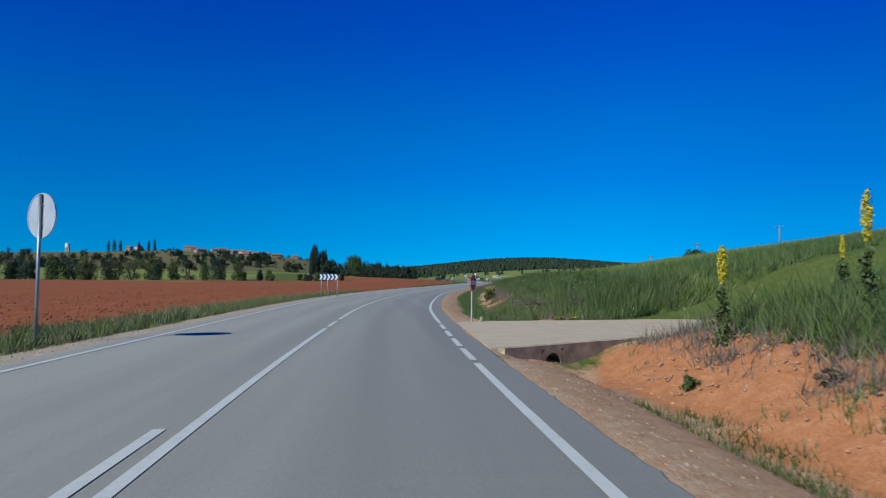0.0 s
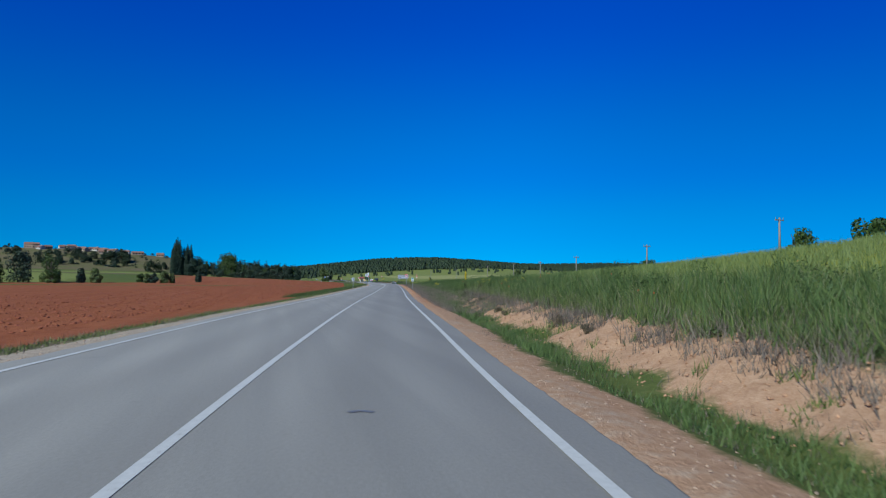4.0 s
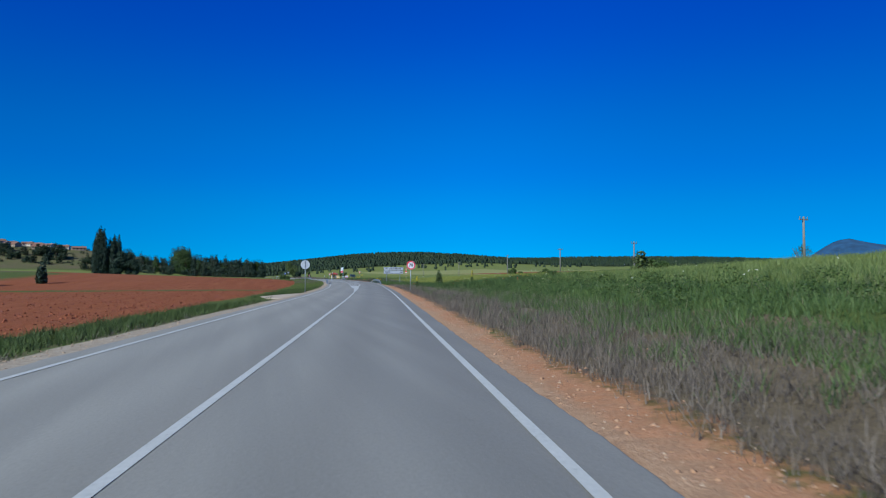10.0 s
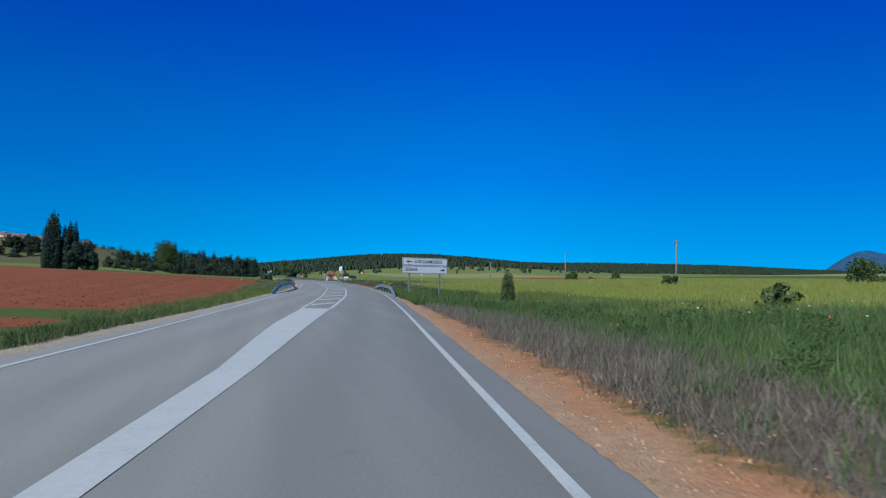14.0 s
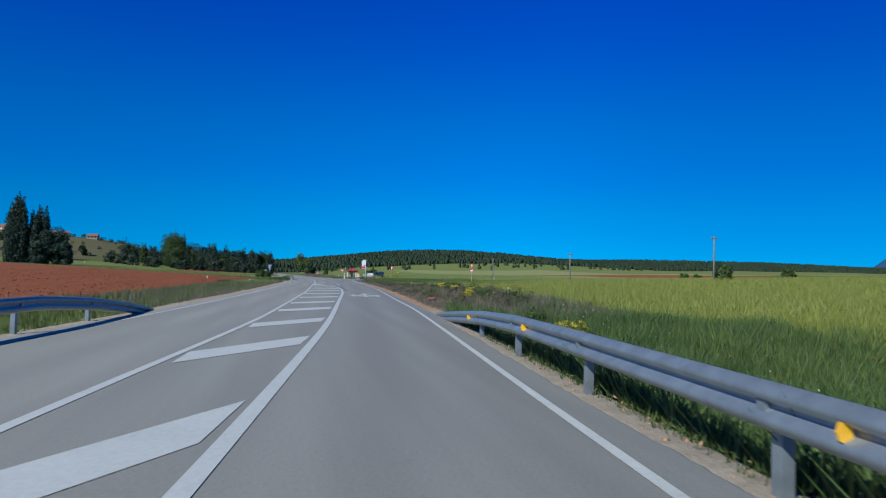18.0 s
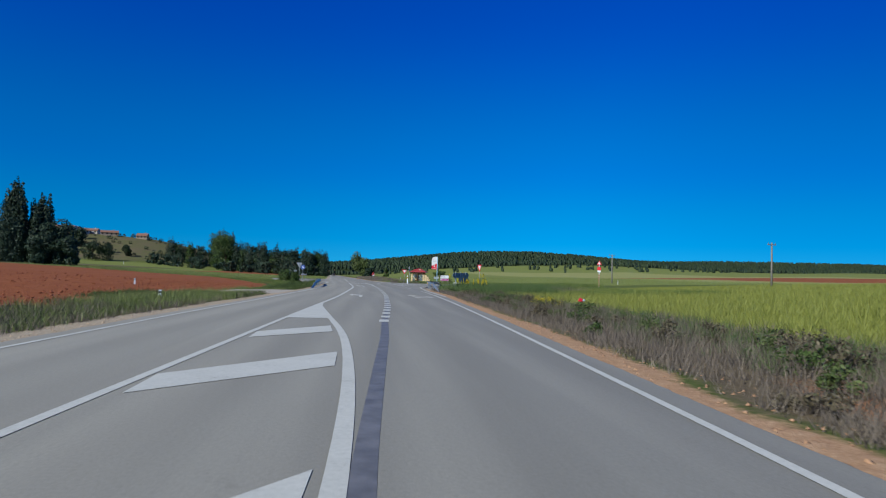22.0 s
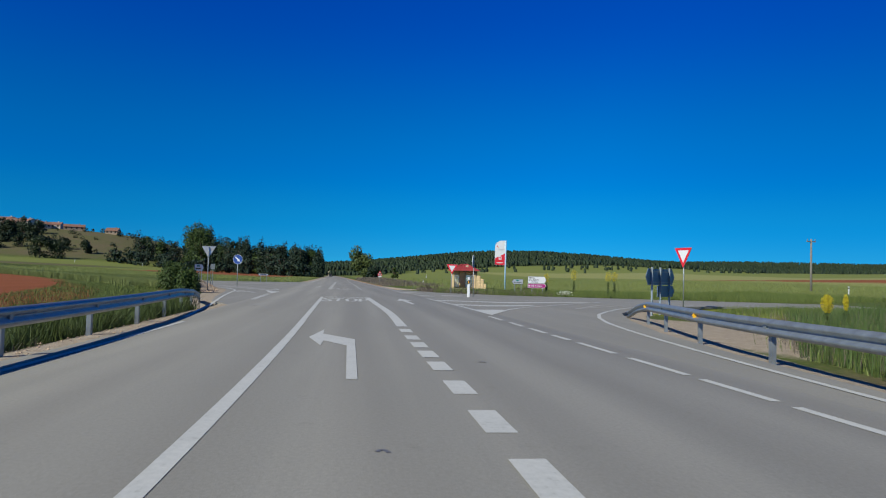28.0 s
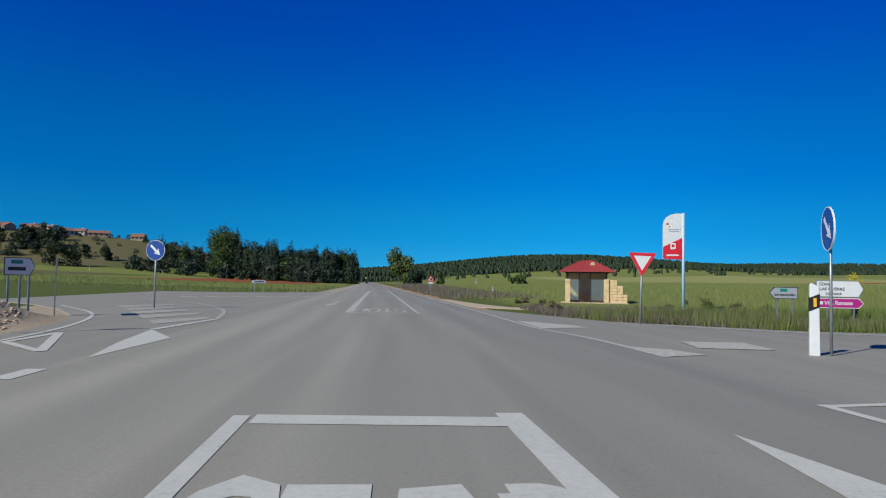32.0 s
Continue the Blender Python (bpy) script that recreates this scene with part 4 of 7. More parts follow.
def tube(pts, rad, seg=8, bm=None, cap=True):
    """A round tube through pts; rad: one radius or one for each point."""
    b = bm or bmesh.new()
    P = [Vector(p) for p in pts]
    R = rad if isinstance(rad, (list, tuple)) else [rad] * len(P)
    rings = []
    for i, p in enumerate(P):
        d = (P[min(i + 1, len(P) - 1)] - P[max(i - 1, 0)]).normalized()
        u = d.orthogonal().normalized() if abs(d.z) > 0.9 else d.cross(Vector((0, 0, 1))).normalized()
        v = d.cross(u)
        rings.append([b.verts.new(p + (u * math.cos(a) + v * math.sin(a)) * R[i]) for a in (2 * math.pi * k / seg for k in range(seg))])
    for a, c in zip(rings, rings[1:]):
        for k in range(seg):
            b.faces.new((a[k], a[(k + 1) % seg], c[(k + 1) % seg], c[k]))
    if cap:
        b.faces.new(rings[0][::-1])
        b.faces.new(rings[-1])
    bmesh.ops.recalc_face_normals(b, faces=list(b.faces))
    return b


def plate(outline, y0, y1, bevel=0.0):
    """A flat plate in the xz plane with the outline given, from y0 to y1."""
    b = bmesh.new()
    f = b.faces.new([b.verts.new((x, y0, z)) for x, z in outline])
    g = bmesh.ops.extrude_face_region(b, geom=[f])
    for v in g["geom"]:
        if isinstance(v, bmesh.types.BMVert):
            v.co.y = y1
    bmesh.ops.recalc_face_normals(b, faces=list(b.faces))
    if bevel:
        bmesh.ops.bevel(b, geom=[e for e in b.edges], offset=bevel, segments=1, affect="EDGES")
    return b


def ring_plate(outer, inner, y0, y1):
    b = bmesh.new()
    n = len(outer)
    A = [[b.verts.new((x, y, z)) for x, z in o] for y in (y0, y1) for o in (outer, inner)]
    for k in range(n):
        j = (k + 1) % n
        b.faces.new((A[0][k], A[0][j], A[1][j], A[1][k]))
        b.faces.new((A[2][j], A[2][k], A[3][k], A[3][j]))
        b.faces.new((A[0][j], A[0][k], A[2][k], A[2][j]))
        b.faces.new((A[1][k], A[1][j], A[3][j], A[3][k]))
    bmesh.ops.recalc_face_normals(b, faces=list(b.faces))
    return b


def circle(r, cz=0.0, n=40, cx=0.0):
    return [(cx + r * math.sin(2 * math.pi * k / n), cz + r * math.cos(2 * math.pi * k / n)) for k in range(n)]


def rounded(w, h, r, cz=0.0, cx=0.0, n=5):
    pts = []
    for sx, sz, a0 in ((1, 1, 0), (1, -1, 90), (-1, -1, 180), (-1, 1, 270)):
        for k in range(n + 1):
            a = radians(a0 + 90 * k / n)
            pts.append((cx + sx * (w / 2 - r) + r * math.sin(a), cz + sz * (h / 2 - r) + r * math.cos(a)))
    return pts


def soft_poly(pts, r, n=4):
    """The polygon with rounded corners."""
    out = []
    m = len(pts)
    for i in range(m):
        p, a, c = Vector(pts[i]), Vector(pts[i - 1]), Vector(pts[(i + 1) % m])
        u, v = p + (a - p).normalized() * r, p + (c - p).normalized() * r
        for k in range(n + 1):
            t = k / n
            q = u * (1 - t) ** 2 + p * 2 * t * (1 - t) + v * t * t
            out.append((q.x, q.y))
    return out


def lettering(text, size, x, z, y, material, parent, name="letters", align="LEFT", squash=1.0, bold=0.012, label=""):
    cu = bpy.data.curves.new(name, "FONT")
    cu.body, cu.size, cu.align_x, cu.align_y, cu.extrude, cu.offset = text, size, align, "CENTER", 0.002, bold
    cu.resolution_u = 3
    tmp = bpy.data.objects.new(name, cu)
    scene.collection.objects.link(tmp)
    dg = bpy.context.evaluated_depsgraph_get()
    me = bpy.data.meshes.new_from_object(tmp.evaluated_get(dg))
    bpy.data.objects.remove(tmp)
    me.transform(Matrix.Translation((x, y, z)) @ Euler((radians(90), 0, 0)).to_matrix().to_4x4() @ Matrix.Diagonal((squash, 1, 1, 1)))
    me.materials.clear()
    me.materials.append(material)
    ob = new(name, me)
    ob.parent = parent
    if label:
        tagged(ob, label)
    return ob


def stripes_of_text(parent, x, z, y, w, h, material, name="text_bar"):
    part(name, box(x - w / 2, y - 0.003, z - h / 2, x + w / 2, y, z + h / 2), material, parent)


def sign_post(parent, h, x=0.0, y=0.04, r=0.035, z0=-0.5, material=None, flat=False):
    if flat:
        return part("post", box(x - r, y - r * 0.6, z0, x + r, y + r * 0.6, h, 0.004), material or M_GALV, parent)
    return part("post", tube([(x, y, z0), (x, y, h)], r, 10), material or M_GALV, parent, smooth=True)


# ---- foliage in bulk ----
rng = np.random.default_rng(11)


def blades(name, x, y, h, w, material, label, category="grass", lean=0.35, bend=True, zoff=-0.03, thing_kind="stuff"):
    """Many grass blades, one tapered bent strip each."""
    n = len(x)
    z = ground_z(x, y) + zoff
    a = rng.uniform(0, 2 * np.pi, n)
    dx, dy = np.cos(a), np.sin(a)
    b = rng.uniform(0, 2 * np.pi, n)
    t = rng.uniform(0.05, lean, n) * h
    lx, ly = np.cos(b) * t, np.sin(b) * t
    base = np.stack([x, y, z], 1)
    side = np.stack([dx, dy, np.zeros(n)], 1) * (w / 2)[:, None]
    top = base + np.stack([lx, ly, h * 0.97], 1)
    if bend:
        mid = base + np.stack([lx * 0.3, ly * 0.3, h * 0.55], 1)
        V = np.stack([base - side, base + side, mid + side * 0.8, mid - side * 0.8, top], 1).reshape(-1, 3)
        i = np.arange(n)[:, None] * 5
        T = np.concatenate([i + [0, 1, 2], i + [0, 2, 3], i + [3, 2, 4]], 1).reshape(-1, 3)
    else:
        V = np.stack([base - side, base + side, top], 1).reshape(-1, 3)
        T = np.arange(3 * n).reshape(-1, 3)
    return tagged(new(name, fast_mesh(name, V, T, material)), label, category, kind=thing_kind)


def clumped(n, y0, y1, l0, l1, side="R", per=7, spread=0.12, falloff=0.0, patch=0.0):
    """Places of blades in clumps along a verge: l is the distance from the asphalt."""
    k = n // per
    y = rng.uniform(y0, y1, k)
    u = rng.uniform(0, 1, k)
    if falloff:
        u = u ** (1 + falloff)
    l = l0 + (l1 - l0) * u
    if patch:
        keep = bumpy(l * 1.7 + y * 0.3, y, 0.55, 1.7) + rng.normal(0, 0.35, k) > patch - 0.6
        y, l = y[keep], l[keep]
        k = len(y)
    y, l = np.repeat(y, per) + rng.normal(0, spread, k * per), np.repeat(l, per) + rng.normal(0, spread, k * per)
    l = np.maximum(l, l0 * 0.8)
    x = right_edge(y) + l if side == "R" else left_edge(y) - l
    return x, y


def tuft_sizes(n, h0, h1, per=7):
    k = n // per + 1
    return np.repeat(rng.uniform(h0, h1, k), per)[:n] * rng.uniform(0.6, 1.1, n)


def leaf_cloud(centres, radii, n, size, squash=1.0, seed=0):
    """Small leaf faces spread through blobs, thicker towards their skins."""
    r = np.random.default_rng(seed)
    c = np.asarray(centres, float)
    R = np.asarray(radii, float)
    p = R**2 / (R**2).sum()
    i = r.choice(len(c), n, p=p)
    d = r.normal(size=(n, 3))
    d /= np.linalg.norm(d, axis=1)[:, None]
    q = c[i] + d * (R[i] * r.uniform(0.55, 1.08, n) ** 0.7)[:, None] * [1, 1, squash]
    u = r.normal(size=(n, 3))
    u /= np.linalg.norm(u, axis=1)[:, None]
    u = u * 0.7 + np.cross(d, u) * 0.6
    v = np.cross(d, u) + r.normal(size=(n, 3)) * 0.35
    s = size * r.uniform(0.6, 1.3, n)[:, None]
    u, v = u / np.linalg.norm(u, axis=1)[:, None] * s, v / np.linalg.norm(v, axis=1)[:, None] * s * 0.7
    V = np.stack([q - u, q - v * 0.8, q + u, q + v * 0.8], 1).reshape(-1, 3)
    return V, np.arange(4 * n).reshape(-1, 4)


def make_tree(kind, at, height, width, label, n=1500, leaf=0.4, material=None, seed=1, trunk_h=0.2, category="tree", group=""):
    r = np.random.default_rng(seed)
    t = thing("tree" if kind != "bush" else "bush", at, label, category, group=group)
    if kind == "poplar":
        cen, rad = [], []
        for c in range(8):
            a, off = r.uniform(0, 6.28), (0.0 if c == 0 else r.uniform(0.14, 0.34) * width)
            tall = height * (1.0 if c == 0 else r.uniform(0.74, 0.99))
            for u in np.linspace(0.05, 0.985, 13):
                spread = 1.0 - 0.2 * u
                cen.append((math.cos(a) * off * spread + r.normal(0, 0.02) * width, math.sin(a) * off * spread + r.normal(0, 0.02) * width, u * tall))
                rad.append(width * 0.2 * (1 - u ** 3.4) ** 0.75 * min(1.0, 0.55 + 2.5 * u) + 0.025 * width)
        V, Q = leaf_cloud(np.array(cen), np.array(rad), n, leaf, 1.5, seed)
    elif kind == "pine":
        k = 26
        zz = np.sort(r.uniform(trunk_h, 0.97, k))
        prof = (1.05 - zz) ** 0.7 * 0.55
        a = r.uniform(0, 6.28, k)
        off = r.uniform(0.2, 0.9, k) * prof * width
        cen = np.stack([np.cos(a) * off, np.sin(a) * off, zz * height], 1)
        V, Q = leaf_cloud(cen, prof * width * r.uniform(0.3, 0.6, k) + 0.1, n, leaf, 0.7, seed)
    else:
        k = 22 if kind == "round" else 14
        lo = trunk_h
        d = r.normal(size=(k, 3))
        d /= np.linalg.norm(d, axis=1)[:, None]
        m = r.uniform(0.25, 0.9, k)[:, None]
        cen = d * m * [width * 0.42, width * 0.42, height * (1 - lo) * 0.42] + [0, 0, height * (lo + (1 - lo) * 0.5)]
        rad = r.uniform(0.12, 0.24, k) * min(width, height * (1 - lo)) * 1.05
        kb = 6 if lo < 0.12 else 0
        ab = r.uniform(0, 6.28, kb)
        cen = np.concatenate([cen, np.stack([np.cos(ab) * width * 0.27, np.sin(ab) * width * 0.27, r.uniform(0.1, 0.2, kb) * height], 1)])
        rad = np.concatenate([rad, np.full(kb, 0.17 * min(width, height))])
        V, Q = leaf_cloud(cen, rad, n, leaf, 0.85, seed)
    crown = new("crown", fast_mesh("crown", V, Q, material or M_LEAF))
    crown.parent = t
    if kind != "bush":
        b = tube([(0, 0, -0.6), (0.1, 0.05, height * 0.25), (0.0, 0.1, height * (0.85 if kind != "round" else 0.55))], [0.028 * height * 0.7, 0.02 * height * 0.7, 0.006 * height], 7)
        for j in range(7 if kind == "round" else 4):
            aa = r.uniform(0, 6.28)
            z0 = height * r.uniform(0.2, 0.45)
            e = Vector((math.cos(aa) * width * 0.32, math.sin(aa) * width * 0.32, z0 + height * 0.22))
            tube([(0.05, 0.05, z0), tuple(e * 0.5 + Vector((0, 0, z0 * 0.5 + height * 0.03))), tuple(e)], [0.012 * height, 0.008 * height, 0.003 * height], 5, b)
        part("trunk", b, M_BARK, t, smooth=True)
    else:
        b = bmesh.new()
        for j in range(5):
            aa = r.uniform(0, 6.28)
            tube([(0, 0, -0.3), (math.cos(aa) * width * 0.15, math.sin(aa) * width * 0.15, height * 0.35), (math.cos(aa) * width * 0.3, math.sin(aa) * width * 0.3, height * 0.75)], [0.02 * height, 0.015 * height, 0.006 * height], 5, b)
        part("stem", b, M_BARK, t)
    return t


# ---- signs and posts ----
def heading(y):
    """Turn about z by which a thing that faces south faces along the road instead."""
    d = float(centre_line(y + 1) - centre_line(y - 1)) / 2 if y < 235 else float(left_line(y + 1) - left_line(y - 1)) / 2
    return -math.degrees(math.atan(d))


def round_sign(at, zc, dia, rz, label, face, post_h=None, tilt=0.0):
    t = thing("road_sign", at, label, "road sign", rz, ry=tilt)
    sign_post(t, post_h or zc + dia * 0.35, y=0.05)
    part("panel", plate(circle(dia / 2, zc), 0.0, 0.012), M_SIGNBACK, t)
    part("rim", ring_plate(circle(dia / 2 + 0.006, zc), circle(dia / 2 - 0.012, zc), -0.008, 0.02), M_SIGNBACK, t)
    for dz in (-dia * 0.22, dia * 0.22):
        part("bracket", box(-0.06, 0.012, zc + dz - 0.02, 0.06, 0.03, zc + dz + 0.02), M_GALV, t)
    if face == "limit":
        part("face", plate(circle(dia / 2 - 0.01, zc), -0.005, -0.001), M_WHITE, t)
        part("red_ring", ring_plate(circle(dia / 2 - 0.008, zc), circle(dia * 0.37, zc), -0.010, -0.006), M_RED, t, "red border ring")
        lettering("70", dia * 0.44, 0.0, zc, -0.012, M_BLACK, t, align="CENTER", squash=1.12, bold=0.012, label="black numerals")
    elif face == "keep":
        part("face", plate(circle(dia / 2 - 0.01, zc), -0.005, -0.001), M_BLUE, t, "blue disc face")
        part("border", ring_plate(circle(dia / 2 - 0.015, zc), circle(dia / 2 - 0.035, zc), -0.008, -0.0055), M_WHITE, t)
        s = dia * 0.36
        u, v = Vector((0.72, -0.69)), Vector((0.69, 0.72))
        shape = [(-1, -0.16), (0.25, -0.16), (0.05, -0.5), (0.95, 0.0), (0.05, 0.5), (0.25, 0.16), (-1, 0.16)]
        part("arrow", plate([((u * a + v * b).x * s, zc + (u * a + v * b).y * s) for a, b in shape], -0.011, -0.0055), M_WHITE, t, "white diagonal arrow")
    return t


def triangle(side, cz, up):
    h = side * 0.866
    return [(-side / 2, cz + h / 3), (side / 2, cz + h / 3), (0, cz - 2 * h / 3)] if not up else [(-side / 2, cz - h / 3), (0, cz + 2 * h / 3), (side / 2, cz - h / 3)]


def triangle_sign(at, zc, side, rz, label, up=False, rear=False, post_h=None, lean=0.0):
    t = thing("road_sign", at, label, "road sign", rz, ry=lean)
    sign_post(t, post_h or (zc + side * 0.25), y=-0.05 if rear else 0.05)
    s = 1 if not rear else -1
    part("panel", plate(soft_poly(triangle(side, zc, up), 0.05), 0.0, 0.012), M_SIGNBACK, t)
    outer, inner = soft_poly(triangle(side * 0.985, zc, up), 0.05), soft_poly(triangle(side * 0.62, zc, up), 0.02)
    f = lambda a, b: (a, b) if not rear else (0.012 - b, 0.012 - a)
    part("face", plate(soft_poly(triangle(side * 0.97, zc, up), 0.05), *f(-0.005, -0.001)), M_WHITE, t)
    part("border", ring_plate(outer, inner, *f(-0.010, -0.006)), M_RED, t, "red triangular border")
    for dz in (-0.05, side * 0.2):
        part("bracket", box(-0.05, -0.03 if rear else 0.012, zc + dz, 0.05, 0.0 if rear else 0.03, zc + dz + 0.03), M_GALV, t)
    return t


# round sign of the oncoming lane, seen from behind, at the bend
t = round_sign((-6.9, 14.6, gz(-6.9, 14.6)), 2.62, 0.9, 148, "round metal road sign seen from behind on grey post", "plain", 3.05)
round_sign((23.75, 222.6, gz(23.75, 222.6)), 2.35, 0.75, 180 - 9, "round road sign seen from behind beside ploughed field", "plain", 2.7)
# chevron board
def chevron_board():
    t = thing("chevron_board", (-4.15, 48.45, -0.12), "blue and white chevron board on three steel posts", "road sign", -6)
    w, h, z0 = 1.3, 0.42, 1.28
    part("panel", plate(rounded(w, h, 0.04, z0 + h / 2), 0, 0.02), M_NAVY, t, "dark blue board with white chevrons")
    for k in range(5):
        x = -w / 2 + 0.02 + k * 0.262
        pts = [(x - 0.02, z0 + 0.02), (x + 0.10, z0 + 0.02), (x + 0.22, z0 + h / 2), (x + 0.10, z0 + h - 0.02), (x - 0.02, z0 + h - 0.02), (x + 0.10, z0 + h / 2)]
        pts = [(min(max(a, -w / 2 + 0.012), w / 2 - 0.012), b) for a, b in pts]
        part("chevron", plate(pts, -0.006, -0.0005), M_WHITE, t, "white chevron")
    for x, l in ((-0.5, 0), (-0.08, 0.09), (0.6, 0)):
        part("post", tube([(x + l * 0.9, 0.05, -0.3), (x, 0.05, z0 + h - 0.04)], 0.032, 8), M_GALV, t, smooth=True)
    return t


chevron_board()
# octagonal stop sign of the farm track, seen from behind
def octagon(r, cz):
    return [(r * math.cos(radians(22.5 + 45 * k)), cz + r * math.sin(radians(22.5 + 45 * k))) for k in range(8)]


# stop red darkened in its base colour, for a face in shade
M_STOPBACK = simple("shaded_stop_red", (0.3, 0.04, 0.035), 0.6, 0.0, 0.3, 6)
t = thing("stop_sign", (2.69, 22.2, gz(2.69, 22.2)), "small octagonal stop sign, red face in shade, grey post", "road sign", 64)
part("post", box(-0.032, 0.02, -0.4, 0.032, 0.06, 1.52, 0.008), M_OLDPOST, t, "weathered grey post")
part("panel", plate(octagon(0.29, 1.24), 0.0, 0.018), M_STOPBACK, t)
part("face", plate(octagon(0.285, 1.24), -0.004, -0.001), M_WHITE, t)
part("red_field", plate(octagon(0.262, 1.24), -0.007, -0.0045), M_STOPBACK, t, "dull red face")
lettering("STOP", 0.19, 0, 1.24, -0.009, M_WHITE, t, align="CENTER", bold=0.004)
t = thing("stake", (2.9, 22.1, gz(2.9, 22.1) - 0.05), "broken grey concrete stake leaning in the dirt", "post", 20, ry=14)
part("shaft", box(-0.04, -0.03, -0.1, 0.04, 0.03, 0.26, 0.012), M_CONCRETE, t)


def km_sign(at, rz, rear=False):
    lab = "kilometre marker sign, white with green top, on post" if not rear else "kilometre marker sign seen from behind on grey post"
    t = thing("kilometre_sign", at, lab, "road sign", rz)
    z0, w, h = 1.11, 0.335, 0.52
    sign_post(t, z0 + h * 0.8, y=0.045, r=0.03)
    part("panel", plate(rounded(w, h, 0.02, z0 + h / 2), 0, 0.012), M_WHITE if not rear else M_SIGNBACK, t)
    if not rear:
        part("face", plate(rounded(w - 0.02, h - 0.02, 0.015, z0 + h / 2), -0.004, -0.001), M_GREEN, t, "green border and header")
        part("white_field", plate(rounded(w - 0.05, h * 0.66, 0.012, z0 + h * 0.36), -0.007, -0.0045), M_WHITE, t)
        lettering("SO-100", 0.085, 0, z0 + h * 0.84, -0.008, M_WHITE, t, align="CENTER", bold=0.003)
        lettering("km", 0.12, 0, z0 + h * 0.55, -0.009, M_BLACK, t, align="CENTER", bold=0.0)
        lettering("13", 0.2, 0, z0 + h * 0.25, -0.009, M_BLACK, t, align="CENTER", squash=1.1, bold=0.008)
    else:
        part("rib", box(-0.02, 0.012, z0, 0.02, 0.03, z0 + h), M_GALV, t)
    return t


km_sign((21.95, 159.2, 0.04), -10)
t = km_sign((14.05, 161.9, gz(14.05, 161.9)), 171, True)
round_sign((32.6, 221.4, 0.1), 2.2, 0.76, -9, "round speed limit sign with red ring reading 70", "limit", 2.4, 1.6)


def place_board():
    p, q = Vector((40.52, 278.35)), Vector((44.05, 279.25))
    w = (q - p).length
    c = (p + q) / 2
    t = thing("direction_board", (c.x, c.y, 0.0), "large white direction board with black letters on two posts", "road sign", math.degrees(math.atan2(q.y - p.y, q.x - p.x)))
    for i, (z, txt) in enumerate(((2.60, "LOS LLAMOSOS"), (2.025, "IZANA"))):
        pn = part("panel", plate(rounded(w, 0.56, 0.07, z), 0, 0.025), M_SIGNBACK, t, "white panel with black border")
        part("face", plate(rounded(w - 0.03, 0.53, 0.06, z), -0.004, -0.0005), M_WHITE, pn)
        part("border", ring_plate(rounded(w - 0.07, 0.49, 0.06, z), rounded(w - 0.115, 0.445, 0.045, z), -0.007, -0.0045), M_BLACK, pn)
        ar = [(-0.26, 0), (-0.02, 0.13), (-0.07, 0.035), (0.26, 0.035), (0.26, -0.035), (-0.07, -0.035), (-0.02, -0.13)]
        if i == 0:
            part("arrow", plate([(-w / 2 + 0.52 + a * 0.95, z + b) for a, b in ar], -0.008, -0.0045), M_BLACK, pn)
            lettering(txt, 0.33, -w / 2 + 0.95, z, -0.008, M_BLACK, pn, squash=0.97, bold=0.006)
        else:
            part("arrow", plate([(w / 2 - 0.4 - a * 0.7, z + b * 0.9) for a, b in ar][::-1], -0.008, -0.0045), M_BLACK, pn)
            lettering(txt, 0.33, -w / 2 + 0.22, z, -0.008, M_BLACK, pn, squash=1.0, bold=0.006)
    for x in (-w * 0.345, w * 0.33):
        part("post", box(x - 0.05, 0.03, -1.2, x + 0.05, 0.09, 2.8, 0.008), M_GALV, t)


place_board()


# ---- crossroads signs ----
triangle_sign((63.53, 465.0, -0.1), 3.15, 1.35, -71, "red and white triangular give-way sign facing the junction")
triangle_sign((52.95, 487.3, -0.05), 2.3, 1.0, -6, "red and white triangular give-way sign by the bus shelter", lean=1.5)
triangle_sign((34.0, 479.3, -0.05), 2.98, 1.0, 10, "triangular give-way sign seen from behind, bare metal", rear=True, post_h=3.2)
t = triangle_sign((48.6, 552, 0.0), 1.75, 0.95, 4, "red-bordered triangular warning sign with small plate below", up=True)
part("symbol", plate([(-0.13, 1.62), (0.12, 1.62), (0.16, 1.85), (-0.02, 1.95), (-0.1, 1.8)], -0.013, -0.0105), M_BLACK, t)
part("plate", plate(rounded(0.6, 0.2, 0.02, 1.28), 0, 0.012), M_WHITE, t)


def keep_right(at, rz, zc, post_r, label):
    t = thing("road_sign", at, label, "road sign", rz)
    sign_post(t, zc + 0.3, y=0.05, r=post_r)
    part("panel", plate(circle(0.45, zc), 0.0, 0.014), M_SIGNBACK, t)
    part("rim", ring_plate(circle(0.456, zc), circle(0.44, zc), -0.01, 0.024), M_WHITE, t)
    part("face", plate(circle(0.44, zc), -0.005, -0.001), M_BLUE, t, "blue disc face")
    u, v = Vector((0.72, -0.69)), Vector((0.69, 0.72))
    shape = [(-1, -0.16), (0.25, -0.16), (0.05, -0.5), (0.95, 0.0), (0.05, 0.5), (0.25, 0.16), (-1, 0.16)]
    part("arrow", plate([((u * a + v * b).x * 0.33, zc + (u * a + v * b).y * 0.33) for a, b in shape], -0.009, -0.0055), M_WHITE, t, "white diagonal arrow")
    return t


keep_right((33.4, 495.3, -0.02), -12, 2.62, 0.04, "blue obligatory-direction disc with white arrow on post")
keep_right((53.15, 476.7, -0.02), -107.5, 2.62, 0.03, "blue obligatory-direction disc, edge-on, above white marker post")


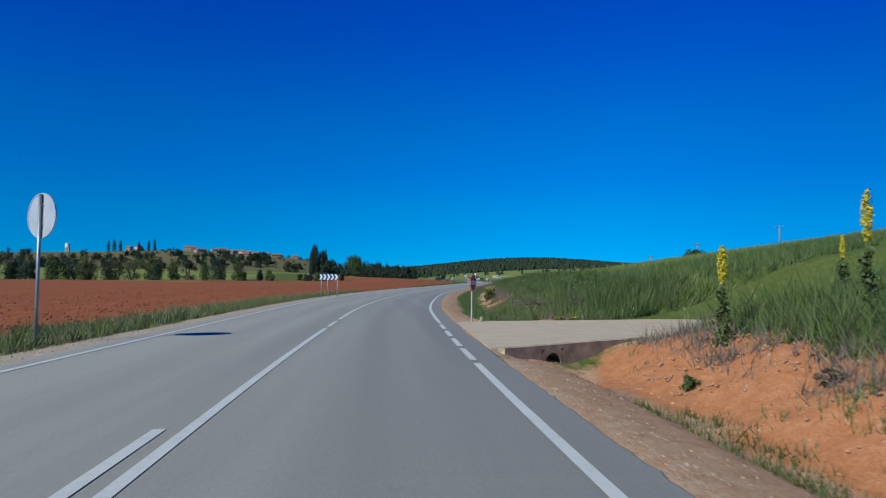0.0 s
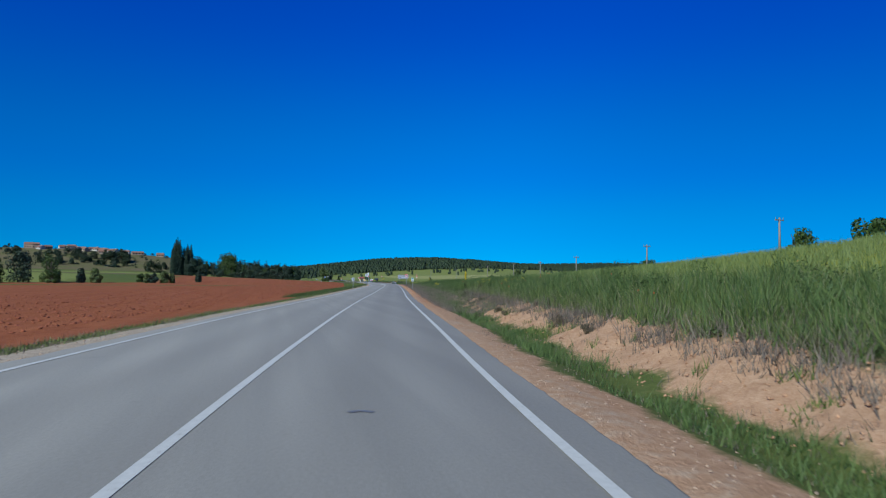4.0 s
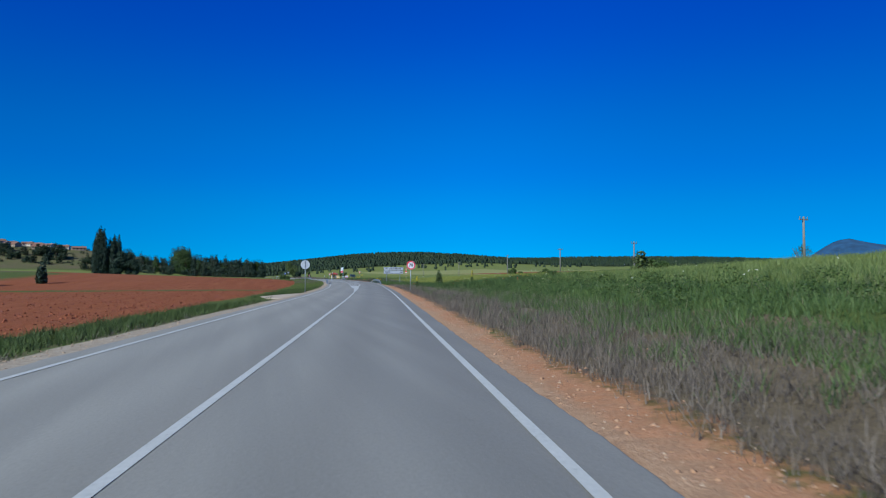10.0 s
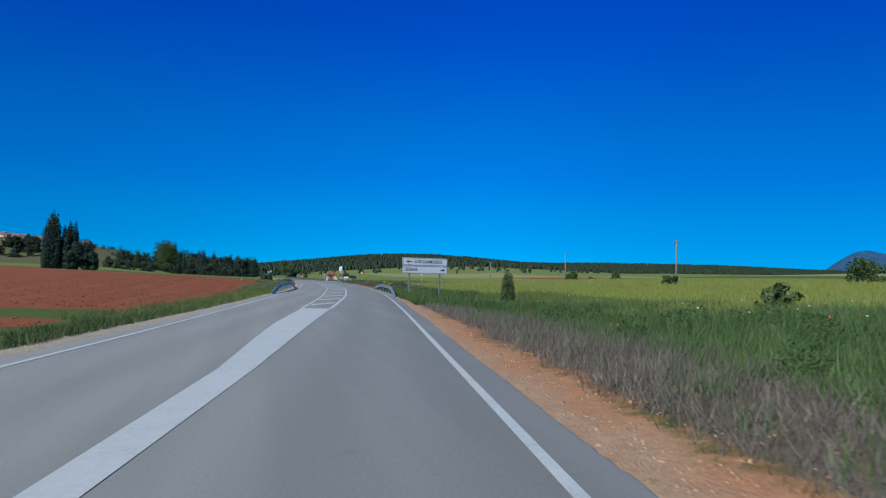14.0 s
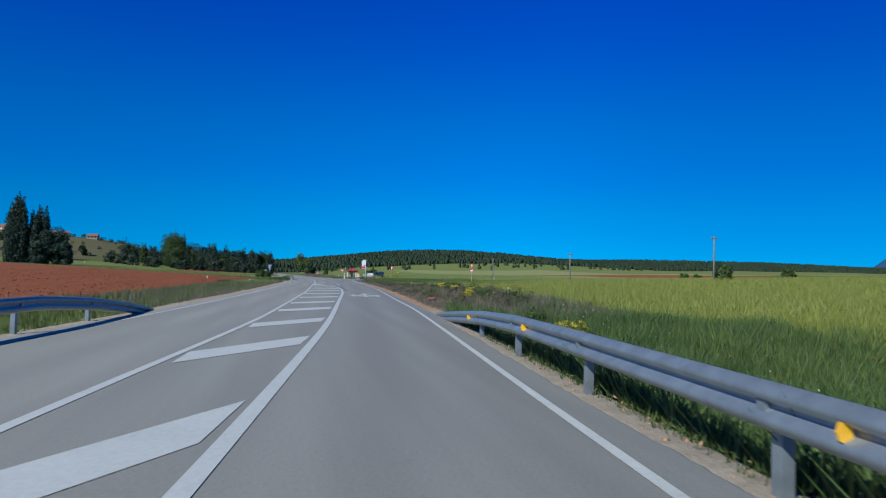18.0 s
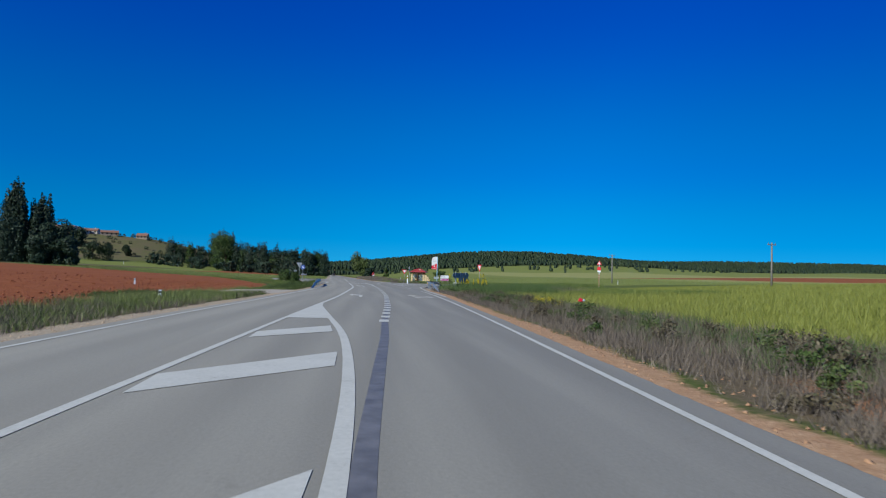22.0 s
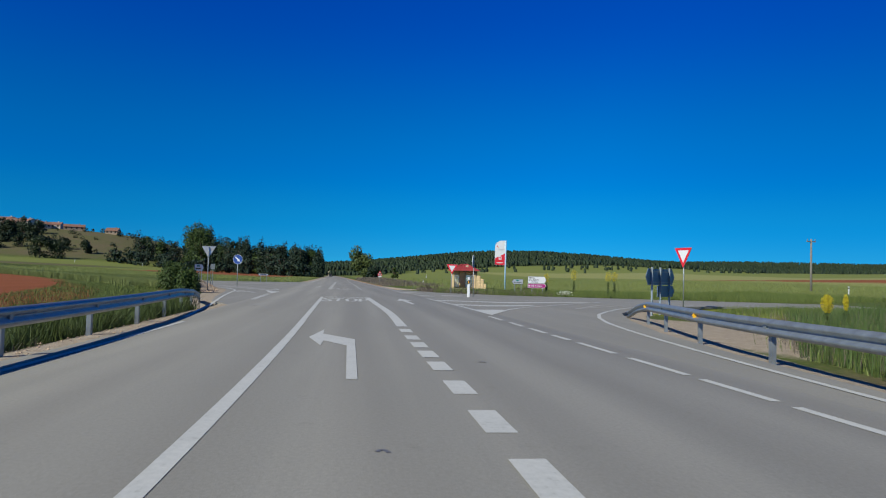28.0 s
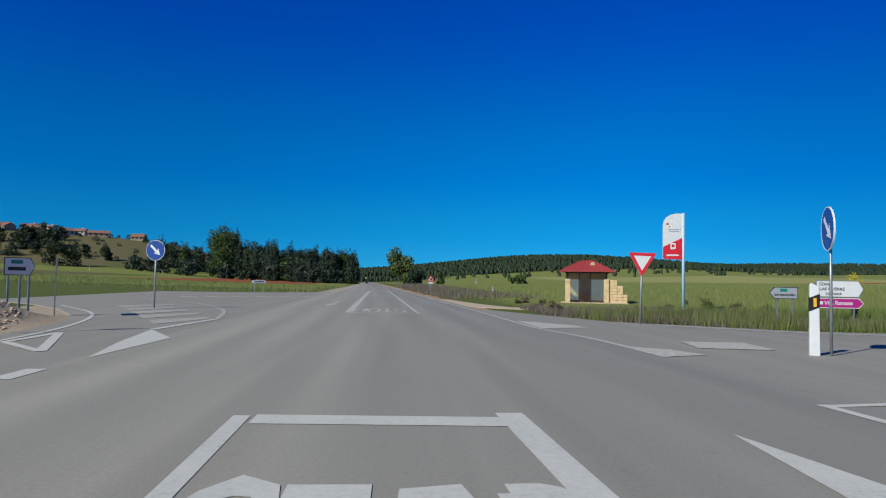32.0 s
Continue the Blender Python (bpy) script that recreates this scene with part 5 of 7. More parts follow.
def marker_post():
    t = thing("marker_post", (52.86, 476.72, -0.02), "white marker post with black band and yellow reflector", "post", -15)
    part("body", plate([(-0.10, -0.1), (0.10, -0.1), (0.085, 1.42), (-0.06, 1.5), (-0.085, 1.46)], -0.05, 0.05, 0.012), M_WHITE, t)
    part("band", plate([(-0.093, 0.92), (0.093, 1.0), (0.093, 1.28), (-0.093, 1.2)], -0.054, 0.054), M_BLACK, t, "black slanted band")
    part("reflector", plate(rounded(0.06, 0.18, 0.01, 1.1), -0.060, -0.055), M_YELLOW, t, "yellow reflector")


marker_post()


def arrow_outline(w, h, cz, right=True, point=0.16):
    s = 1 if right else -1
    pts = [(-s * w / 2, cz + h / 2), (s * (w / 2 - point), cz + h / 2), (s * w / 2, cz), (s * (w / 2 - point), cz - h / 2), (-s * w / 2, cz - h / 2)]
    return pts if right else pts[::-1]


def finger_sign(at, rz, label, panels, posts, post_top):
    t = thing("direction_sign", at, label, "road sign", rz)
    for cz, w, h, right, material, edge, lines in panels:
        pn = part("panel", plate(arrow_outline(w, h, cz, right), 0, 0.02), edge, t)
        part("face", plate(arrow_outline(w - 0.05, h - 0.05, cz, right), -0.005, -0.0005), material, pn)
        for txt, size, x, z, mt, sq in lines:
            if txt:
                lettering(txt, size, x, z, -0.007, mt, pn, squash=sq, bold=0.004)
            else:
                stripes_of_text(pn, x, z, -0.0055, size, 0.12, mt)
    for x in posts:
        part("post", box(x - 0.035, 0.025, -0.4, x + 0.035, 0.065, post_top, 0.005), M_GALV, t)
    return t


finger_sign((60.85, 488.1, 0.0), -12, "white and purple arrow direction signs on two posts",
            [(1.36, 1.66, 0.62, True, M_WHITE, M_GALV, [("IZANA", 0.16, -0.72, 1.53, M_BLACK, 1.0), ("LAS CUEVAS", 0.16, -0.72, 1.35, M_BLACK, 1.0), ("DE SORIA", 0.13, -0.5, 1.17, M_BLACK, 1.0)]),
             (0.83, 1.66, 0.38, True, M_PURPLE, M_WHITE, [("Villa Romana", 0.2, -0.55, 0.83, M_WHITE, 0.95), ("", 0.16, -0.68, 0.83, M_WHITE, 1)])], (-0.45, 0.5), 1.6)
finger_sign((59.3, 489.2, -0.05), -10, "small white arrow-shaped direction sign on two posts",
            [(1.22, 1.05, 0.46, False, M_SIGNBACK, M_BLACK, [("QUINTANA", 0.11, -0.36, 1.14, M_BLACK, 0.7), ("REDONDA", 0.11, 0.06, 1.14, M_BLACK, 0.7), ("", 0.26, 0.0, 1.33, M_GREEN, 1)])], (-0.24, 0.34), 1.42)
finger_sign((31.6, 487.4, -0.05), 58, "white direction sign with faded lettering by gravel corner",
            [(1.72, 1.05, 0.6, True, M_WHITE, M_BLACK, [("", 0.4, -0.1, 1.87, M_GREEN, 1), ("", 0.6, -0.1, 1.64, M_BLACK, 1)])], (-0.35, 0.05, 0.36), 2.0)
finger_sign((32.6, 487.9, -0.05), 115, "white direction sign seen end-on beside gravel corner",
            [(1.85, 1.5, 0.42, True, M_WHITE, M_GALV, [("", 1.0, -0.1, 1.85, M_BLACK, 1)])], (-0.3, 0.4), 2.05)
finger_sign((31.0, 532, -0.02), 6, "low grey direction sign on two posts across the side road",
            [(1.15, 1.35, 0.26, True, M_SIGNBACK, M_SIGNBACK, [("", 0.9, 0, 1.15, M_NAVY, 1)])], (-0.42, 0.42), 1.2)
# back of the stacked boards on the right corner
def stacked_boards():
    t = thing("direction_sign", (59.7, 459.4, -0.1), "two stacked direction boards seen from behind on three posts", "road sign", 49.4)
    back = simple("blue_grey_back", (0.13, 0.19, 0.27), 0.5, 0.3, 0.15)
    part("panel", plate([(-2.3, 1.76), (-1.95, 1.37), (1.95, 1.37), (2.35, 1.76), (1.95, 2.15), (-1.95, 2.15)], 0, 0.03), back, t)
    part("panel", plate(arrow_outline(2.9, 0.56, 1.06, True, 0.35), 0, 0.03), back, t).location.x = 0.95
    for px in (-1.53, -0.22, 1.3):
        part("post", box(px - 0.04, -0.09, -0.5, px + 0.04, -0.006, 2.22, 0.005), M_POSTGREY, t)
    for zz in (1.5, 2.02):
        part("rib", box(-1.8, -0.02, zz - 0.03, 1.8, -0.004, zz + 0.03), M_GALV, t)


stacked_boards()


def banner_sign():
    t = thing("banner_sign", (60.4, 503.0, -0.1), "tall white and red sail-shaped information sign", "sign", -8)
    pole = part("pole", tube([(0.62, 0, -0.4), (0.62, 0, 5.75)], 0.085, 12), simple("pale_blue_pole", (0.35, 0.55, 0.72), 0.4, var=0.05), t, "pale blue pole", smooth=True)
    w = 1.12
    edge = [(0.56, 3.0), (-0.56, 3.05), (-0.56, 5.0), (-0.5, 5.3), (-0.36, 5.5), (-0.1, 5.66), (0.2, 5.72), (0.56, 5.72)]
    part("panel", plate(edge, -0.04, 0.04), M_WHITE, t)
    part("red_field", plate([(0.55, 3.01), (-0.55, 3.06), (-0.55, 3.75), (0.55, 4.3)], -0.046, -0.041), M_RED, t, "red lower field")
    part("emblem", plate(rounded(0.3, 0.36, 0.03, 3.8, 0.02), -0.051, -0.047), M_WHITE, t)
    part("emblem", plate(rounded(0.16, 0.16, 0.03, 3.82, 0.02), -0.055, -0.052), M_RED, t)
    part("text_bar", plate(rounded(0.7, 0.09, 0.01, 3.27), -0.051, -0.047), M_WHITE, t)
    for k in range(2):
        part("text_bar", plate(rounded(0.75 - 0.15 * k, 0.05, 0.01, 4.78 - 0.1 * k, 0.08), -0.046, -0.041), M_SIGNBACK, t)
    part("emblem", plate(rounded(0.12, 0.12, 0.04, 5.1, -0.3), -0.046, -0.041), M_RED, t)
    part("emblem", plate(rounded(0.1, 0.1, 0.04, 4.95, -0.2), -0.046, -0.041), M_YELLOW, t)
    return t


banner_sign()


def crossing_signal(x, y, z, h, label):
    t = thing("crossing_sign", (x, y, z), label, "railway sign", -35)
    sign_post(t, h, y=0.06, r=0.05, material=M_WHITE)
    for k in range(5):
        part("band", tube([(0, 0.06, 0.4 + k * 0.42), (0, 0.06, 0.6 + k * 0.42)], 0.054, 10), M_RED, t)
    part("board", plate(triangle(0.82, h - 0.35, True), 0, 0.015), M_RED, t)
    part("board", plate(triangle(0.46, h - 0.35, True), -0.005, -0.001), M_WHITE, t)
    part("disc", plate(circle(0.34, h - 1.25), 0, 0.015), M_RED, t)
    part("plate", plate(rounded(0.62, 0.3, 0.03, h - 1.72), 0, 0.015), M_WHITE, t)


crossing_signal(85, 469.5, gz(85, 469.5), 4.6, "red and white level crossing warning sign on pole")

# small marker posts in the verge
for x, y, h in ((34.0, 391.5, 0.62), (-90, 780, 1.7), (-62, 790, 1.5), (26.0, 414, 0.5), (66, 306, 0.5), (58, 352, 0.6), (100, 500, 0.9), (56, 548, 0.7), (70, 690, 1.6)):
    t = thing("marker_post", (x, y, gz(x, y)), "small white concrete marker post in the grass", "post", 15, group="marker posts")
    part("body", box(-0.06 * (1 + h * 0.4), -0.05, -0.2, 0.06 * (1 + h * 0.4), 0.05, h, 0.015), M_WHITE, t)
    part("cap", box(-0.062 * (1 + h * 0.4), -0.052, h * 0.72, 0.062 * (1 + h * 0.4), 0.052, h * 0.86), M_BLACK, t)


# ---- guard rails ----
def guard_rail(pts, face, label, every=4.0, reflectors=()):
    """pts: x, y and the height of the beam's top. face: +1 when the road lies to the rail's left (-x)."""
    t = thing("guard_rail", (0, 0, 0), label, "guard rail")
    P = np.array(pts, float)
    d = np.r_[0, np.cumsum(np.hypot(*np.diff(P[:, :2], axis=0).T))]
    n = int(d[-1] / 0.5)
    s = np.linspace(0, d[-1], n)
    fx, fy, fz = curve(*zip(d, P[:, 0])), curve(*zip(d, P[:, 1])), (lambda q: np.interp(q, d, P[:, 2]))
    X, Y, Z = fx(s), fy(s), fz(s)
    T = np.gradient(np.stack([X, Y], 1), axis=0)
    T /= np.hypot(*T.T)[:, None]
    N = np.stack([-T[:, 1], T[:, 0]], 1) * face
    prof = [(0.0, 0.0), (0.02, -0.01), (0.083, -0.055), (0.083, -0.095), (0.0, -0.14), (0.0, -0.175), (0.083, -0.22), (0.083, -0.26), (0.02, -0.31), (0.0, -0.32)]
    prof = prof + [(a - 0.006, b) for a, b in prof[::-1]]
    k = len(prof)
    V = np.stack([np.stack([X + N[:, 0] * a, Y + N[:, 1] * a, Z + b], 1) for a, b in prof], 1).reshape(-1, 3)
    Q = [(i * k + j, i * k + (j + 1) % k, (i + 1) * k + (j + 1) % k, (i + 1) * k + j) for i in range(n - 1) for j in range(k)]
    beam = new("beam", fast_mesh("beam", V, Q, M_GALV))
    beam.parent = t
    pb = None
    for q in np.arange(1.2, d[-1] - 0.6, every):
        x, y, z = float(fx(q)), float(fy(q)), float(fz(q))
        if z < 0.3:
            continue
        i = int(np.argmin(abs(s - q)))
        nx, ny = N[i]
        m = pose(x - nx * 0.12, y - ny * 0.12, 0, 0, 0, math.degrees(math.atan2(T[i, 1], T[i, 0])))
        if pb is None:
            b = box(-0.06, -0.045, -1.3, 0.06, -0.035, 0.0)
            box(-0.06, 0.035, -1.3, 0.06, 0.045, 0.0, bm=b)
            box(-0.06, -0.035, -1.3, -0.05, 0.035, 0.0, bm=b)
            pb = bpy.data.meshes.new("post")
            b.to_mesh(pb)
            b.free()
            pb.materials.append(M_GALV)
        o = new("post", pb)
        o.parent = t
        o.matrix_world = Matrix.Translation((0, 0, z - 0.05)) @ m
        o2 = part("spacer", box(-0.05, -0.02, -0.1, 0.05, 0.14, 0.05), M_GALV, t)
        o2.matrix_world = Matrix.Translation((0, 0, z - 0.15)) @ pose(x - nx * 0.1, y - ny * 0.1, 0, 0, 0, math.degrees(math.atan2(T[i, 1], T[i, 0])) + (0 if face > 0 else 180))
    for q in reflectors:
        i = int(np.argmin(abs(s - q)))
        o = part("reflector", plate([(-0.005, -0.07), (0.07, -0.05), (0.09, 0.0), (0.07, 0.05), (-0.005, 0.07)], -0.01, 0.01), M_YELLOW, t, "yellow half-round reflector")
        a = math.degrees(math.atan2(N[i, 1], N[i, 0]))
        o.matrix_world = pose(X[i] + N[i, 0] * 0.02, Y[i] + N[i, 1] * 0.02, Z[i] - 0.155, 0, 0, a)
    return t


def off_line(f, off, ys, zs):
    return [(float(f(y)) + off, y, z) for y, z in zip(ys, zs)]


guard_rail(off_line(right_line, 0.6, (280.2, 283, 286.5, 290, 294, 298, 301.5, 305, 308.5, 312.3, 315.3, 317.8), (0.06, 0.3, 0.56, 0.72, 0.75, 0.75, 0.75, 0.73, 0.62, 0.42, 0.24, 0.08)), 1,
           "galvanised steel guard rail along the embankment", 4.0, (9.0, 16.5, 24.0, 30.0))
guard_rail(off_line(left_line, -0.63, (284, 288, 291.5, 295, 300, 305, 310, 313, 316, 318.5), (0.06, 0.45, 0.68, 0.75, 0.75, 0.75, 0.74, 0.6, 0.35, 0.08)), -1,
           "galvanised steel guard rail, its road side in shade", 4.0)
guard_rail([(51.55, 417.5, 0.05), (51.7, 421, 0.35), (51.85, 425, 0.68), (52.0, 430, 0.75), (52.35, 436.5, 0.75), (52.9, 441.3, 0.75), (53.55, 444.6, 0.75), (54.15, 447, 0.74), (54.95, 449.8, 0.7), (55.7, 452.5, 0.5), (56.3, 454.9, 0.15)], 1,
           "curved galvanised guard rail at the junction corner", 4.0, (9.0, 17.0, 25.0, 33.0))
guard_rail([(39.80, 420.5, 0.05), (39.85, 424, 0.36), (39.85, 428, 0.68), (39.80, 433, 0.75), (39.65, 440, 0.75), (39.30, 446, 0.75), (38.70, 452, 0.74), (38.05, 457, 0.6), (37.40, 461, 0.34), (36.60, 464.5, 0.05)], -1,
           "curved galvanised guard rail at the side-road corner", 4.0)


# ---- power line ----
POLES = ((60.6, 105.6, 9.0), (59.6, 133.0, 8.8), (65.0, 172, 7.7), (75, 223, 7.2), (87.2, 278, 7.7), (97, 332, 8.6), (104.8, 393, 8.7), (103.6, 449, 7.5), (102.6, 510.5, 7.5))
TOPS = []
M_POLE = simple("weathered_pole", (0.2, 0.185, 0.165), 0.85, var=0.2)


def power_pole(x, y, top):
    z = gz(x, y)
    t = thing("power_pole", (x, y, z), "wooden power pole with a short cross-arm", "power pole", 20 if y > 120 else 10, group="power line poles")
    h = max(top - z, 4.5)
    part("pole", tube([(0, 0, -0.6), (0, 0, h)], [0.16, 0.11], 8), M_POLE, t, smooth=True)
    part("crossarm", box(-0.85, -0.06, h - 0.35, 0.85, 0.06, h - 0.22), M_POLE, t)
    for k in (-0.75, 0.0, 0.75):
        part("insulator", tube([(k, 0, h - 0.22), (k, 0, h + 0.05)], 0.05, 6), M_GALV, t)
    TOPS.append((x, y, z + h))


for p in POLES:
    power_pole(*p)


# ---- bus shelter ----
def shelter():
    t = thing("bus_shelter", (57.9, 512.5, -0.02), "small bus shelter of sandstone blocks with red hipped roof", "bus shelter", -14)
    w, d, h = 3.0, 2.4, 2.35
    part("slab", box(-w / 2 - 0.3, -d / 2 - 0.5, -0.1, w / 2 + 1.3, d / 2 + 0.2, 0.14, 0.02), M_CONCRETE, t)
    # corner piers of blocks
    for px in (-w / 2, w / 2 - 0.35):
        pier = new("pier")
        pier.parent = t
        for k in range(8):
            j = 0.015 * (k % 2)
            part("block", box(px - j, -d / 2, 0.15 + 0.205 * k, px + 0.35 + j, -d / 2 + 0.4, 0.15 + 0.205 * k + 0.195, 0.012), M_BLOCK, pier)
    wall = part("rear_wall", box(-w / 2, d / 2 - 0.2, 0.14, w / 2, d / 2, h, 0.01), M_BLOCK, t)
    part("side_wall", box(-w / 2, -d / 2 + 0.4, 0.14, -w / 2 + 0.2, d / 2 - 0.2, 1.05, 0.01), M_BLOCK, t)
    part("side_wall", box(w / 2 - 0.2, -d / 2 + 0.4, 0.14, w / 2, d / 2 - 0.2, 1.75, 0.01), M_BLOCK, t)
    dark = simple("dark_steel", (0.05, 0.05, 0.055), 0.5, 0.6)
    for x in (-w / 2 + 0.17, -0.55, 0.25, w / 2 - 0.18):
        part("mullion", box(x - 0.035, -d / 2 + 0.05, 1.75 if abs(x) > 1 else 0.14, x + 0.035, -d / 2 + 0.12, h), dark, t)
    part("beam", box(-w / 2, -d / 2 + 0.02, h - 0.16, w / 2, -d / 2 + 0.2, h), dark, t)
    part("beam", box(-w / 2, -d / 2 + 0.4, h - 0.16, -w / 2 + 0.15, d / 2, h), dark, t)
    part("beam", box(w / 2 - 0.15, -d / 2 + 0.4, h - 0.16, w / 2, d / 2, h), dark, t)
    gm, nt, b = mat("shelter_glass", 0.1)
    b.inputs["Base Color"].default_value = (0.55, 0.65, 0.65, 1)
    b.inputs["Transmission Weight"].default_value = 0.85
    for x0, x1 in ((-w / 2 + 0.36, -0.58), (0.28, w / 2 - 0.37)):
        part("pane", box(x0, -d / 2 + 0.07, 0.3, x1, -d / 2 + 0.09, 1.75), gm, t, "dusty glass pane")
    part("bench", box(-w / 2 + 0.25, d / 2 - 0.65, 0.52, w / 2 - 0.25, d / 2 - 0.2, 0.6, 0.01), M_BLOCK, t)
    # hipped roof of ribbed sheet
    b = bmesh.new()
    o = 0.42
    base = [b.verts.new(p) for p in ((-w / 2 - o, -d / 2 - o, h), (w / 2 + o, -d / 2 - o, h), (w / 2 + o, d / 2 + o, h), (-w / 2 - o, d / 2 + o, h))]
    low = [b.verts.new((v.co.x, v.co.y, h - 0.07)) for v in base]
    r0, r1 = b.verts.new((-0.45, 0, h + 0.78)), b.verts.new((0.45, 0, h + 0.78))
    b.faces.new((base[0], base[1], r1, r0))
    b.faces.new((base[2], base[3], r0, r1))
    b.faces.new((base[1], base[2], r1))
    b.faces.new((base[3], base[0], r0))
    for k in range(4):
        b.faces.new((base[k], low[k], low[(k + 1) % 4], base[(k + 1) % 4]))
    b.faces.new(low)
    bmesh.ops.recalc_face_normals(b, faces=list(b.faces))
    roof = part("roof", b, M_ROOFRED, t, "red sheet-metal roof")
    for k in range(9):
        u = (k - 4) / 4.6
        x0, x1 = u * (w / 2 + o), u * 0.45
        part("rib", tube([(x0, -d / 2 - o, h + 0.012), (x1, 0 - 0.02, h + 0.78)], 0.018, 5), M_ROOFRED, roof)
    part("patch", plate([(0.15, h + 0.35), (0.62, h + 0.28), (0.5, h + 0.62), (0.3, h + 0.66)], -0.74, -0.70), M_CONCRETE, roof)
    # stepped side wall
    side = new("stepped_wall")
    side.parent = t
    for k, (x0, x1, n) in enumerate(((w / 2 + 0.02, w / 2 + 0.55, 8), (w / 2 + 0.57, w / 2 + 0.95, 6), (w / 2 + 0.97, w / 2 + 1.25, 3))):
        for j in range(n):
            part("block", box(x0, -d / 2 + 0.1, 0.14 + 0.2 * j, x1, -d / 2 + 0.9, 0.14 + 0.2 * j + 0.19, 0.012), M_BLOCK, side)


shelter()
# gravel forecourt of the shelter
def patch(name, pts, z, material, label, thick=0.06, n=0):
    bm = bmesh.new()
    out = smooth_line(pts + [pts[0]], n)[:-1] if n else pts
    f = bm.faces.new([bm.verts.new((x, y, z)) for x, y in out])
    g = bmesh.ops.extrude_face_region(bm, geom=[f])
    for v in g["geom"]:
        if isinstance(v, bmesh.types.BMVert):
            v.co.z -= thick
    bmesh.ops.recalc_face_normals(bm, faces=list(bm.faces))
    bmesh.ops.triangulate(bm, faces=[f for f in bm.faces if len(f.verts) > 4])
    return tagged(part(name, bm, material), label, "ground surface", kind="structure")


M_GRAVEL = simple("pale_gravel", (0.44, 0.36, 0.27), 0.95, var=0.25, scale=9, bmp=0.5)
patch("forecourt", [(float(right_edge(503)) + 0.05, 503), (52.6, 498), (54.6, 499.5), (58.5, 505.5), (61, 510), (57, 514), (52, 517), (float(right_edge(520)) + 0.05, 520)], -0.012, M_GRAVEL, "pale gravel forecourt beside the bus shelter")
# concrete field access on the left, earth accesses
M_ACCESS = simple("dusty_grey_concrete", (0.34, 0.305, 0.26), 0.92, var=0.14, scale=1.6, bmp=0.3)
patch("field_access", [(float(left_edge(402)) - 0.02, 401.5), (37.2, 402.6), (34.2, 405.8), (34.6, 410.5), (37.0, 412.6), (float(left_edge(413)) - 0.02, 413)], -0.015, M_ACCESS, "grey concrete field access ramp")
patch("field_access", [(float(left_edge(207)) - 0.02, 206), (20.3, 207.5), (20.0, 212), (22.6, 219), (float(left_edge(220)) - 0.02, 220)], -0.02, M_GRAVEL, "pale gravel field access beside the road")

# ---- concrete driveway with culvert ----
DR = [(float(right_edge(13.75)) + 0.02, 13.75), (2.34, 13.85), (2.87, 14.33), (4.17, 15.1), (5.67, 16.3), (9, 18.3), (20, 23.2), (20, 29.5), (12.2, 25.9), (8.1, 24.0), (5.07, 23.1), (2.8, 22.55), (float(right_edge(21.8)) + 0.02, 21.8)]
patch("driveway", DR, 0.0, M_CONCRETE, "pale concrete driveway slab over the ditch", 0.16)


def culvert():
    t = thing("culvert", (0, 0, 0), "stained concrete culvert headwall with a round pipe", "culvert")
    # headwall with a round opening, facing the ditch
    p0, p1 = Vector((2.32, 13.66)), Vector((5.7, 16.1))
    u = (p1 - p0).normalized()
    w = (p1 - p0).length
    c, r, n = w * 0.34, 0.26, 20
    hole = [(c + r * math.cos(2 * math.pi * k / n), -0.42 + r * math.sin(2 * math.pi * k / n)) for k in range(n)]
    sq = []
    for k in range(n):
        a = 2 * math.pi * k / n
        m = max(abs(math.cos(a)), abs(math.sin(a)))
        sq.append((c + 0.34 * math.cos(a) / m, -0.42 + 0.34 * math.sin(a) / m))
    quad = ring_plate(sq, hole, 0.0, 0.25)
    box(0, 0, -0.95, c - 0.34, 0.25, 0.006, bm=quad)
    box(c + 0.34, 0, -0.95, w, 0.25, 0.006, bm=quad)
    box(c - 0.34, 0, -0.08, c + 0.34, 0.25, 0.006, bm=quad)
    box(c - 0.34, 0, -0.95, c + 0.34, 0.25, -0.76, bm=quad)
    wall = part("headwall", quad, M_OLDCONC, t)
    pipe = part("pipe", tube([(c, 0.02, -0.42), (c, 3.0, -0.42)], 0.26, 20, cap=False), M_OLDCONC, t)
    # near-black disc deep in the pipe stands for its shaded inside
    end = part("pipe_end", plate(circle(0.26, -0.42, 20, c), 2.9, 2.95), M_DARK, t)
    m = Matrix.Translation((p0.x, p0.y, 0)) @ Matrix.Rotation(math.atan2(u.y, u.x), 4, "Z")
    for o in (wall, pipe, end):
        o.matrix_world = m


culvert()

# ---- parked van far down the road ----
def van():
    t = thing("van", (28.4, 838, 0.0), "dark van standing far down the road", "van", 2)
    dk = simple("van_paint", (0.03, 0.03, 0.035), 0.3, 0.3)
    b = plate([(-0.95, 0.35), (0.95, 0.35), (0.95, 1.2), (0.82, 2.1), (-0.82, 2.1), (-0.95, 1.2)], -2.2, 2.2, 0.08)
    part("body", b, dk, t)
    part("windscreen", plate([(-0.78, 1.25), (0.78, 1.25), (0.7, 1.9), (-0.7, 1.9)], -2.24, -2.21), M_BLACK, t)
    for x in (-0.85, 0.85):
        part("headlight", box(x - 0.16, -2.25, 0.75, x + 0.16, -2.21, 0.95), M_WHITE, t)
        for y in (-1.4, 1.4):
            part("wheel", tube([(x - 0.12, y, 0.34), (x + 0.12, y, 0.34)], 0.34, 14), M_BLACK, t)


van()


